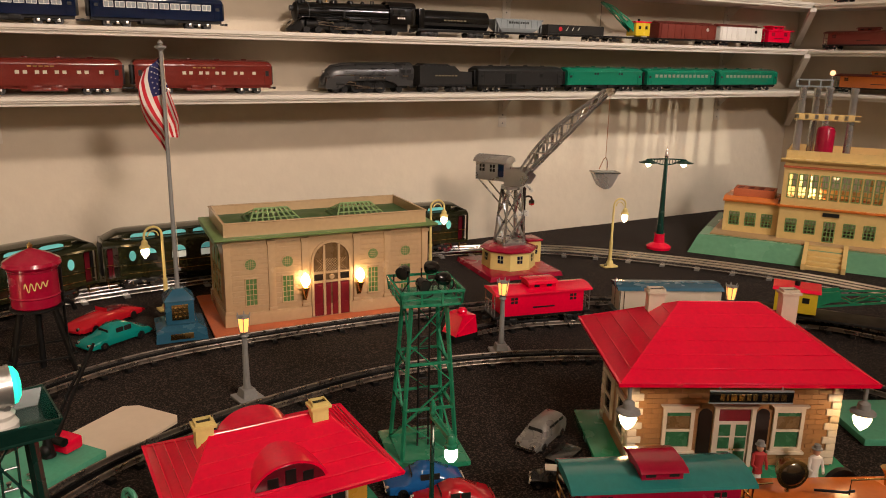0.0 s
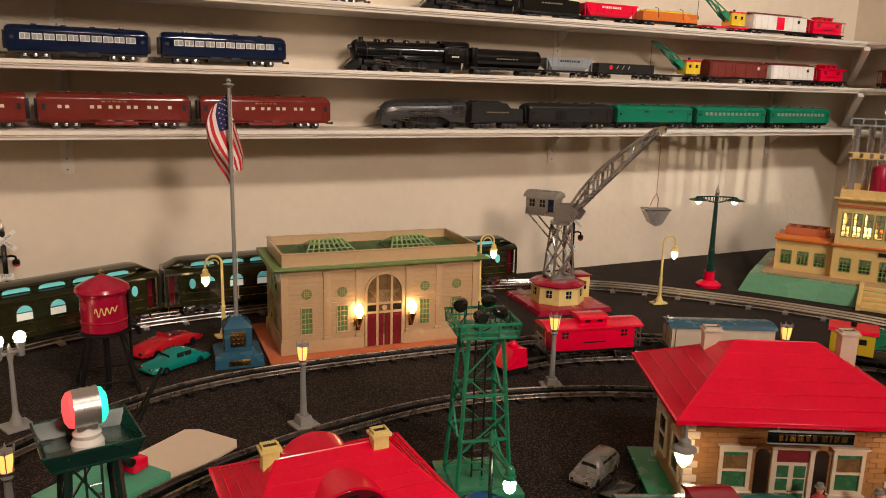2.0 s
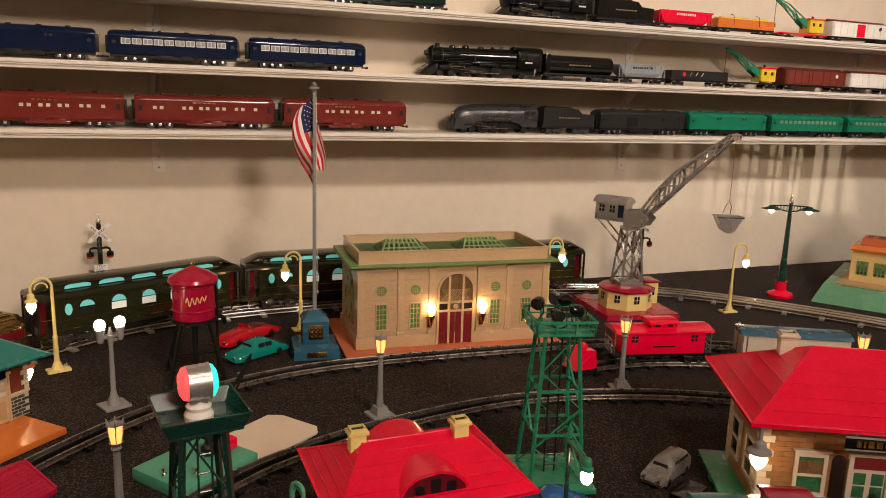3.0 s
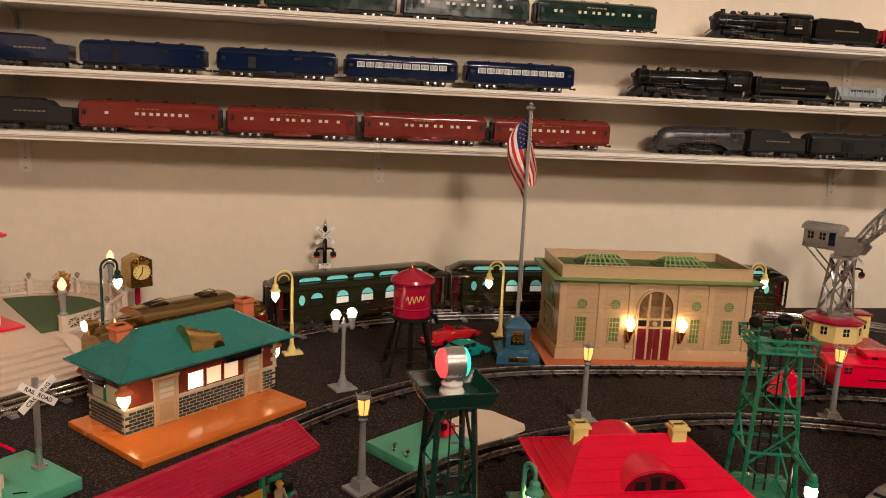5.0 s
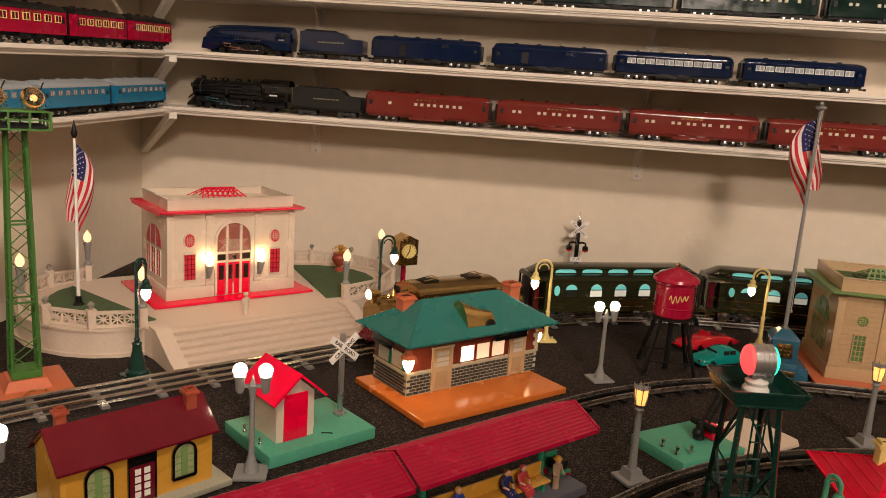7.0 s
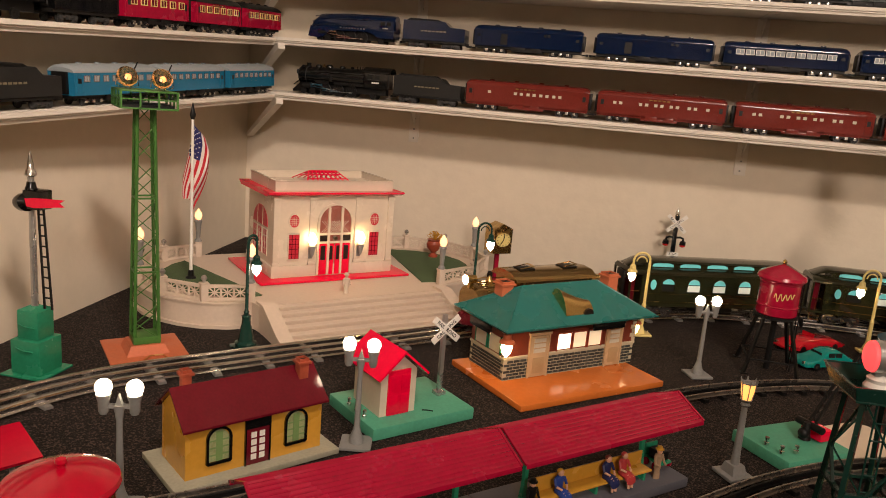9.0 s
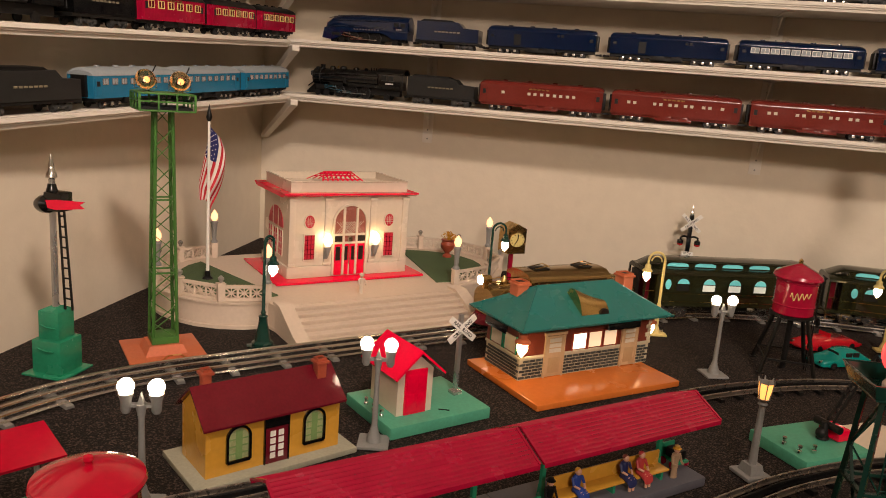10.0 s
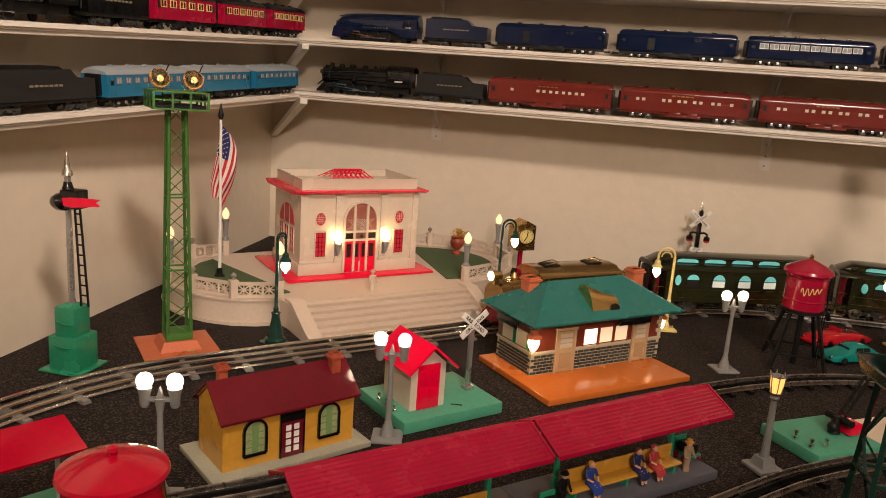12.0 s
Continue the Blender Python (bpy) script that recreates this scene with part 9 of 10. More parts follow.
def semaphore():
    ob = thing("semaphore_signal", put(-0.5225, 1.1145, 2) @ Matrix.Diagonal((1.08, 1.08, 0.965, 1)), "silver semaphore signal with red arm on stepped green base", "signal")
    part("base_plate", Geo().box(-0.036, 0.036, -0.036, 0.036, 0.0005, 0.004, 0.001), GREEN, ob)
    part("lower_box", Geo().box(-0.025, 0.025, -0.025, 0.025, 0.004, 0.064, 0.002), GREEN, ob)
    part("upper_box", Geo().box(-0.018, 0.018, -0.018, 0.018, 0.064, 0.114, 0.002).loft([[(sx * 0.018, sy * 0.018, 0.114) for sx, sy in ((-1, -1), (1, -1), (1, 1), (-1, 1))], [(sx * 0.008, sy * 0.008, 0.12) for sx, sy in ((-1, -1), (1, -1), (1, 1), (-1, 1))]]), GREEN, ob, smooth=20)
    for z, w in ((0.05, 0.0255), (0.09, 0.0185)):
        part("vent_hood", Geo().tube([(-0.014, -w, z), (0, -w - 0.002, z - 0.003), (0.014, -w, z - 0.004)], 0.0016, 6), GREEN, ob)
    part("mast", Geo().rod((0, 0, 0.1), (0, 0, 0.345), 0.0052, 0.0046, 12), SILVER, ob)
    part("finial", Geo().lathe([(0.0046, 0.342), (0.0085, 0.345), (0.0075, 0.352), (0.0048, 0.356), (0.0042, 0.366), (0.0008, 0.384)], 14), CHROME, ob)
    hd = part("lamp_head", Geo().lathe([(0.004, -0.018), (0.012, -0.014), (0.0155, -0.004), (0.0155, 0.006), (0.008, 0.012)], 16, m=Matrix.Translation((-0.006, -0.006, 0.3)) @ pose(0, 0, 0, 80, 0, 70)).box(-0.004, 0.026, -0.014, 0.012, 0.29, 0.322, 0.002).lathe([(0.009, 0.322), (0.007, 0.328), (0.006, 0.334)], 12), BLACK, ob)
    part("arm", Geo().prism([(0.0, 0.296), (0.018, 0.294), (0.066, 0.301), (0.058, 0.3065), (0.067, 0.3125), (0.018, 0.311), (0.0, 0.308)], -0.016, -0.0135), RED, ob, "red swallow-tailed arm")
    part("ladder_side", Geo().bar((0.01, 0.001, 0.29), (0.016, 0.001, 0.116), 0.0026).bar((0.019, 0.001, 0.29), (0.029, 0.001, 0.116), 0.0026), SOOT, ob)
    for k in range(9):
        f = k / 10
        part("ladder_rung", Geo().bar((0.0105 + 0.0055 * f, 0.001, 0.28 - 0.18 * f), (0.0195 + 0.0095 * f, 0.001, 0.28 - 0.18 * f), 0.0024), SOOT, ob)


semaphore()


def crossing_signal(m):
    ob = thing("crossing_signal", m, "black crossing signal with white crossbuck and red lamps", "signal", "crossing signals")
    part("base", Geo().box(-0.048, 0.048, -0.028, 0.03, 0.0005, 0.006, 0.002), JADE, ob)
    part("post", Geo().box(-0.0055, 0.0055, -0.0055, 0.0055, 0.006, 0.236, 0.001), BLACK, ob)
    part("finial", Geo().lathe([(0.0055, 0.236), (0.0068, 0.24), (0.005, 0.246), (0.0028, 0.25), (0.0005, 0.262)], 10), CHROME, ob)
    for s in (-1, 1):
        q = pose(0, 0, 0.214, 0, s * 42, 0)
        bd = part("crossbuck_board", Geo().box(-0.033, 0.033, -0.0085 - (0.0011 if s < 0 else 0), -0.0062, -0.005, 0.005, 0.0004, q), WHITE, ob)
        words("lettering", "RAIL   ROAD" if s > 0 else "CROSSING", 0.0085, q @ pose(0, -0.0088 if s > 0 else -0.0099, 0), bd, BLACK)
        part("lamp_arm", Geo().tube([(s * 0.004, -0.004, 0.176), (s * 0.014, -0.006, 0.178), (s * 0.022, -0.007, 0.175), (s * 0.0225, -0.007, 0.168)], 0.003, 8), BLACK, ob)
        hood = part("lamp_hood", Geo().lathe([(0.003, 0.006), (0.008, 0.003), (0.0085, -0.006)], 14, (s * 0.0225, -0.007, 0.164)), BLACK, ob)
        part("lens", Geo().lathe([(0.0083, 0.0), (0.007, -0.0045), (0.002, -0.007)], 14, (s * 0.0225, -0.007, 0.158)), REDLENS, hood, "red glass lens")
    sg = part("sign_plate", Geo().box(-0.0155, 0.0155, -0.0078, -0.006, 0.118, 0.136, 0.0005), WHITE, ob)
    words("lettering", "STOP", 0.0085, pose(0, -0.0081, 0.1315), sg, BLACK)
    words("lettering", "ON", 0.004, pose(0, -0.0081, 0.1265), sg, BLACK)
    words("lettering", "SIGNAL", 0.0065, pose(0, -0.0081, 0.1215), sg, BLACK)
    return ob


cs = crossing_signal(put(0.55, 2.208, 6))
copy_thing(cs, put(2.015, 2.032, -34))


def flag(parent, pole_r, z_top, fall, width, side, turn):
    """Limp cotton flag in soft folds: stripes of their own and a starred canton."""
    rows, cols = 28, 13
    def at(i, j):
        u, v = i / rows, j / cols
        spread = 0.42 + 0.58 * math.sin(math.pi * min(1.0, 0.16 + 0.8 * u))
        fold = math.sin(v * 10.0 + u * 1.8) * 0.0065 * (0.3 + v) * (0.5 + u)
        x = side * width * (0.06 + spread * (v - 0.16 * math.sin(2 * math.pi * v)) - 0.52 * min(1.0, max(0.0, u * 1.5 - 0.25)))
        z = z_top - fall * (u * (0.74 + 0.05 * math.sin(v * 7)) + 0.26 * v ** 1.3)
        return Vector((x, pole_r + 0.004 + 0.006 * u - fold * 0.8, z))
    q = pose(0, 0, 0, 0, 0, turn)
    back = Vector((0, 0.0006, 0))

    def cloth(j0, j1, lo, hi):
        """One piece of cloth between two columns and two rows."""
        n, vv, ff = j1 - j0 + 1, [], []
        for lift in (Vector((0, 0, 0)), back):
            vv += [at(i, j) + lift for i in range(lo, hi + 1) for j in range(j0, j1 + 1)]
        m = n * (hi - lo + 1)
        for i in range(hi - lo):
            for j in range(n - 1):
                a = i * n + j
                ff += [(a, a + 1, a + n + 1, a + n), (m + a, m + a + n, m + a + n + 1, m + a + 1)]
            a, b = i * n, i * n + n - 1
            ff += [(a, a + n, m + a + n, m + a), (b, m + b, m + b + n, b + n)]
        for j in range(n - 1):
            a, b = j, (hi - lo) * n + j
            ff += [(a, m + a, m + a + 1, a + 1), (b, b + 1, m + b + 1, m + b)]
        return Geo().add(vv, ff, q)

    cut = 12
    st = Geo()
    for j in range(cols):
        if j < 7:
            for i in range(1, cut, 2):
                st.ball(at(i + (j % 2), j) + Vector((0, -0.001, 0)), 0.0012, 6, 1.0, q)
        part("stripe", cloth(j, j + 1, cut if j < 7 else 0, rows), FLAGRED if j % 2 == 0 else FLAGWHITE, parent, smooth=80)
    ct = part("canton", cloth(0, 7, 0, cut), FLAGBLUE, parent, "blue canton with white stars", smooth=80)
    part("star_field", st, FLAGWHITE, ct)


def tall_flagpole():
    ob = thing("flagpole", put(0.992, 1.803, -6), "tall grey flagpole with limp flag on stepped blue base", "flagpole")
    part("lower_base", Geo().loft([[(sx * 0.05, sy * 0.05, 0.0005) for sx, sy in ((-1, -1), (1, -1), (1, 1), (-1, 1))], [(sx * 0.048, sy * 0.048, 0.024) for sx, sy in ((-1, -1), (1, -1), (1, 1), (-1, 1))], [(sx * 0.034, sy * 0.034, 0.031) for sx, sy in ((-1, -1), (1, -1), (1, 1), (-1, 1))]]), BLUE, ob, smooth=20)
    part("upper_base", Geo().box(-0.028, 0.028, -0.028, 0.028, 0.031, 0.08, 0.002).loft([[(sx * 0.03, sy * 0.03, 0.08) for sx, sy in ((-1, -1), (1, -1), (1, 1), (-1, 1))], [(sx * 0.024, sy * 0.024, 0.088) for sx, sy in ((-1, -1), (1, -1), (1, 1), (-1, 1))], [(sx * 0.01, sy * 0.01, 0.1) for sx, sy in ((-1, -1), (1, -1), (1, 1), (-1, 1))]]), BLUE, ob, smooth=20)
    pl = part("crest_plate", Geo().box(-0.016, 0.016, -0.0295, -0.0278, 0.04, 0.072, 0.0006), BRASS, ob, "dark brass relief plate")
    for k in range(9):
        part("relief", Geo().ball(((k % 3 - 1) * 0.009, -0.0296, 0.047 + (k // 3) * 0.009), 0.0036, 8), OLIVEBRASS, pl)
    part("name_plate", Geo().box(-0.022, 0.022, -0.0505, -0.0485, 0.006, 0.018, 0.0005), BRASS, ob)
    part("pole", Geo().rod((0, 0, 0.1), (0, 0, 0.57), 0.0045, 0.0032, 12), GREY, ob)
    part("truck_cap", Geo().lathe([(0.003, 0.568), (0.006, 0.571), (0.011, 0.574), (0.011, 0.577), (0.003, 0.579), (0.0055, 0.583), (0.001, 0.588)], 14), GREY, ob)
    part("halyard", Geo().tube([(0.004, -0.003, 0.57), (0.005, -0.004, 0.3), (0.0055, -0.004, 0.14)], 0.0006, 5), BOARD, ob)
    part("cleat", Geo().box(0.004, 0.009, -0.003, 0.003, 0.136, 0.142, 0.001), GREY, ob)
    flag(ob, 0.004, 0.562, 0.19, 0.05, -1, -10)


tall_flagpole()


def terrace_flagpole():
    ob = thing("flagpole", put(-0.516, 1.569, 10, T_H + 0.003), "white flagpole with limp flag on the terrace grass", "flagpole")
    part("foot", Geo().lathe([(0.012, 0.0), (0.011, 0.003), (0.0065, 0.006), (0.006, 0.018), (0.0045, 0.019)], 14), SOOT, ob)
    part("pole", Geo().rod((0, 0, 0.018), (0, 0, 0.352), 0.0038, 0.0028, 12), WHITE, ob)
    part("finial", Geo().lathe([(0.003, 0.352), (0.0052, 0.356), (0.0065, 0.362), (0.0045, 0.37), (0.0006, 0.388)], 12), SOOT, ob)
    flag(ob, 0.004, 0.348, 0.205, 0.04, 1, 30)


terrace_flagpole()


def street_clock():
    ob = thing("street_clock", put(0.09, 2.085, 38) @ Matrix.Diagonal((1.3, 1.3, 1.12, 1)), "square brass toy street clock on a red post", "clock")
    part("post", Geo().box(-0.004, 0.004, -0.004, 0.004, 0.0005, 0.09, 0.0008), RED2, ob)
    part("case", Geo().prism([(-0.021, 0.088), (0.021, 0.088), (0.021, 0.148), (0, 0.16), (-0.021, 0.148)], -0.02, 0.02), BRASS, ob, smooth=0)
    fc = part("dial", Geo().rod((0, -0.0202, 0.122), (0, -0.0216, 0.122), 0.0165, n=28), PALEYEL, ob)
    g = Geo().bar((0, -0.022, 0.122), (0.0015, -0.022, 0.135), 0.0016).bar((0, -0.022, 0.122), (-0.006, -0.022, 0.112), 0.0016)
    part("clock_pointer", g, BLACK, fc, smooth=0)
    for k in range(12):
        a = math.pi / 6 * k
        part("hour_mark", Geo().bar((0.0125 * math.cos(a), -0.0219, 0.122 + 0.0125 * math.sin(a)), (0.015 * math.cos(a), -0.0219, 0.122 + 0.015 * math.sin(a)), 0.0012), BLACK, fc, smooth=0)


street_clock()


def terrace_urn():
    ob = thing("planter_urn", put(-0.09, 2.095, 0, T_H + 0.003) @ Matrix.Scale(1.4, 4), "terracotta urn of dry flowers on the terrace", "urn")
    part("urn", Geo().lathe([(0.009, 0.0), (0.009, 0.003), (0.004, 0.008), (0.013, 0.018), (0.0145, 0.026), (0.0115, 0.032), (0.014, 0.035)], 18), BRICKRED, ob)
    rnd = random.Random(4)
    g = Geo()
    for k in range(60):
        a, e = rnd.uniform(0, 6.28), rnd.uniform(0.3, 1.5)
        r = rnd.uniform(0.008, 0.018)
        p = Vector((r * math.cos(a) * math.cos(e), r * math.sin(a) * math.cos(e), 0.034 + r * math.sin(e)))
        q = Matrix.Translation(p) @ Euler((rnd.uniform(0, 3), rnd.uniform(0, 3), a)).to_matrix().to_4x4()
        g.add([(-0.004, 0, 0), (0, 0.0016, 0.0006), (0.004, 0, 0), (0, -0.0016, 0.0006)], [(0, 1, 2, 3)], q)
        g.bar((p.x * 0.3, p.y * 0.3, 0.034), p, 0.0005)
    part("flower_spray", g, MUSTARD, ob)
    f = figure(TM @ put(-0.02, 0.145, 0, T_H), "small pale painted toy figure on the terrace edge", IVORY, IVORY, IVORY, False, "standing_figure")


terrace_urn()


# ---- the crane ----
def bucket_crane():
    ob = thing("toy_crane", put(1.895, 1.926, -8), "silver lattice toy crane on an octagonal cream cabin, red base", "crane")
    part("base", Geo().loft([[(sx * 0.108, sy * 0.115, 0.0005) for sx, sy in ((-1, -1), (1, -1), (1, 1), (-1, 1))], [(sx * 0.104, sy * 0.111, 0.012) for sx, sy in ((-1, -1), (1, -1), (1, 1), (-1, 1))], [(sx * 0.096, sy * 0.103, 0.014) for sx, sy in ((-1, -1), (1, -1), (1, 1), (-1, 1))]]), RED2, ob, smooth=20)
    octo = lambda r, z: [(r * math.cos(math.pi / 8 + math.pi / 4 * k) - 0.005, r * math.sin(math.pi / 8 + math.pi / 4 * k) - 0.01, z) for k in range(8)]
    part("cabin", Geo().loft([octo(0.074, 0.014), octo(0.072, 0.062)]), PALEYEL, ob, smooth=0)
    part("cabin_roof", Geo().loft([octo(0.078, 0.062), octo(0.08, 0.066), octo(0.07, 0.07), octo(0.05, 0.074)]), RED2, ob, smooth=20)
    for k in range(8):
        a = math.pi / 4 * k
        q = Matrix.Translation((-0.005, -0.01, 0)) @ pose(0, 0, 0, 0, 0, math.degrees(a) + 90)
        w = part("window", Geo().box(-0.0075, 0.0075, -0.0688, -0.066, 0.033, 0.053, 0, q), NAVY, ob, smooth=0)
        part("glazing_grid", Geo().box(-0.0006, 0.0006, -0.0695, -0.066, 0.033, 0.053, 0, q).box(-0.0075, 0.0075, -0.0694, -0.066, 0.0425, 0.0438, 0, q), PALEYEL, w, smooth=0)
    part("annex", Geo().box(0.055, 0.094, -0.012, 0.045, 0.014, 0.074, 0.001), PALEYEL, ob)
    part("annex_roof", Geo().box(0.051, 0.098, -0.016, 0.049, 0.074, 0.079, 0.002), RED2, ob)
    w = part("annex_window", Geo().box(0.067, 0.083, -0.0128, -0.011, 0.038, 0.062), NAVY, ob, smooth=0)
    part("glazing_grid", Geo().box(0.0744, 0.0756, -0.0134, -0.011, 0.038, 0.062).box(0.067, 0.083, -0.0133, -0.011, 0.0495, 0.0508), PALEYEL, w, smooth=0)
    tw = lambda f: 0.062 + (0.04 - 0.062) * f
    def corner(f, k):
        sx, sy = ((-1, -1), (1, -1), (1, 1), (-1, 1))[k % 4]
        return Vector((sx * tw(f) / 2 - 0.003, sy * tw(f) / 2 - 0.008, 0.078 + 0.148 * f))
    part("tower_foot", Geo().box(-0.037, 0.031, -0.042, 0.026, 0.072, 0.084, 0.002), SILVER, ob)
    for k in range(4):
        part("tower_leg", Geo().bar(corner(0, k), corner(1, k), 0.006, 0.004), SILVER, ob)
        g = Geo()
        for b in range(2):
            g.bar(corner(b / 2, k), corner((b + 1) / 2, k + 1), 0.007, 0.0015).bar(corner(b / 2, k + 1), corner((b + 1) / 2, k), 0.007, 0.0014)
        part("tower_brace", g, SILVER, ob, smooth=0)
    part("turntable", Geo().rod((-0.003, -0.008, 0.226), (-0.003, -0.008, 0.234), 0.03, n=20), SILVER, ob)
    # upper works turned with the jib
    jib = pose(-0.003, -0.008, 0.234, 0, 0, -60 + 8)
    cab = part("machinery_cab", Geo().box(-0.098, -0.012, -0.026, 0.026, 0.012, 0.062, 0.001, jib @ pose(0, 0, 0, 0, 0, 0)), SILVER, ob)
    n = 22
    v, f = [], []
    for i in range(n + 1):
        x = -0.104 + 0.098 * i / n
        b = 0.0018 if i % 2 else 0.0
        for k in range(7):
            a = math.pi * k / 6
            v.append(jib @ Vector((x, 0.031 * math.cos(a), 0.06 + b + 0.018 * math.sin(a))))
    for i in range(n):
        f += [(7 * i + k, 7 * i + 7 + k, 7 * i + 8 + k, 7 * i + 1 + k) for k in range(6)]
    f += [tuple(range(7)), tuple(range(7 * n, 7 * n + 7))[::-1]]
    part("cab_roof", Geo().add(v, f), SILVER, cab, smooth=20)
    for sy in (-1, 1):
        for x in (-0.078, -0.047):
            w = part("cab_window", Geo().box(x - 0.0075, x + 0.0075, sy * 0.0265 - 0.0008, sy * 0.0265 + 0.0008, 0.036, 0.055, 0, jib), SOOT, cab, smooth=0)
            part("glazing_grid", Geo().box(x - 0.0009, x + 0.0009, sy * 0.0265 - 0.0014, sy * 0.0265 + 0.0014, 0.036, 0.055, 0, jib).box(x - 0.0075, x + 0.0075, sy * 0.0265 - 0.0013, sy * 0.0265 + 0.0013, 0.0447, 0.0463, 0, jib), SILVER, w, smooth=0)
        part("cab_doorway", Geo().box(-0.03, -0.0135, sy * 0.0265 - 0.0008, sy * 0.0265 + 0.0008, 0.024, 0.058, 0, jib), NAVY, cab, smooth=0)
    part("jib_foot", Geo().prism([(-0.012, 0.0), (0.045, 0.006), (0.06, 0.03), (0.03, 0.05), (-0.012, 0.045)], -0.026, -0.022, jib).prism([(-0.012, 0.0), (0.045, 0.006), (0.06, 0.03), (0.03, 0.05), (-0.012, 0.045)], 0.022, 0.026, jib), SILVER, ob)
    part("gear", Geo().rod((0.015, -0.02, 0.022), (0.015, 0.02, 0.022), 0.015, n=18, m=jib), BRICKRED, ob)
    part("strut", Geo().bar((-0.09, -0.02, 0.012), (-0.012, -0.018, -0.06), 0.004, 0.003, jib).bar((-0.09, 0.02, 0.012), (-0.012, 0.018, -0.06), 0.004, 0.003, jib), SILVER, ob)
    a0, a1 = Vector((0.03, 0, 0.02)), Vector((0.25, 0, 0.253))
    d = (a1 - a0).normalized()
    up = Vector((-d.z, 0, d.x))
    chord = lambda f, sy, top: jib @ (a0 + (a1 - a0) * f + Vector((0, sy * (0.021 - 0.014 * f), 0)) + up * (top * (0.012 + 0.026 * math.sin(math.pi * min(f * 1.05, 1)) * (1 - 0.4 * f))))
    for sy in (-1, 1):
        for top in (0, 1):
            part("jib_chord", Geo().tube([chord(k / 10, sy, top) for k in range(11)], 0.0036, 6), SILVER, ob)
    for k in range(9):
        g = Geo()
        f, e = k / 9, (k + 1) / 9
        for sy in (-1, 1):
            g.bar(chord(f, sy, k % 2), chord(e, sy, (k + 1) % 2), 0.0075, 0.0016).bar(chord(f, sy, (k + 1) % 2), chord(e, sy, k % 2), 0.0075, 0.0015)
        g.bar(chord(e, -1, 1), chord(e, 1, 1), 0.004, 0.0014).bar(chord(e, -1, 0), chord(e, 1, 0), 0.004, 0.0014)
        part("jib_lattice", g, SILVER, ob, smooth=0)
    tip = jib @ (a1 + d * 0.008)
    part("jib_sheave", Geo().rod(jib @ (a1 + Vector((0.006, -0.009, 0.004))), jib @ (a1 + Vector((0.006, 0.009, 0.004))), 0.0095, n=16), CHROME, ob)
    zc = 0.332
    part("hoist_rope", Geo().rod(tip, (tip.x, tip.y, zc), 0.0008, n=6), COPPER, ob)
    part("bucket_bail", Geo().tube([(tip.x - 0.017, tip.y + 0.0, zc - 0.03), (tip.x - 0.007, tip.y, zc - 0.008), (tip.x, tip.y, zc), (tip.x + 0.006, tip.y, zc - 0.012), (tip.x + 0.006, tip.y, zc - 0.034)], 0.001, 6), COPPER, ob)
    q = Matrix.Translation((tip.x, tip.y, zc - 0.012)) @ pose(0, 0, 0, 0, 0, -14) @ Matrix.Scale(0.78, 4)
    bk = Geo().prism([(-0.041, -0.034), (0.041, -0.034), (0.026, -0.064), (0.018, -0.078), (0.008, -0.085), (-0.008, -0.085), (-0.018, -0.078), (-0.026, -0.064)], -0.024, 0.024, q)
    b = part("clam_bucket", bk, SILVER, ob, smooth=20)
    part("bucket_rim", Geo().tube([q @ Vector(p) for p in ((-0.042, -0.025, -0.034), (0.042, -0.025, -0.034), (0.042, 0.025, -0.034), (-0.042, 0.025, -0.034), (-0.042, -0.025, -0.034))], 0.002, 6), CHROME, b)


bucket_crane()


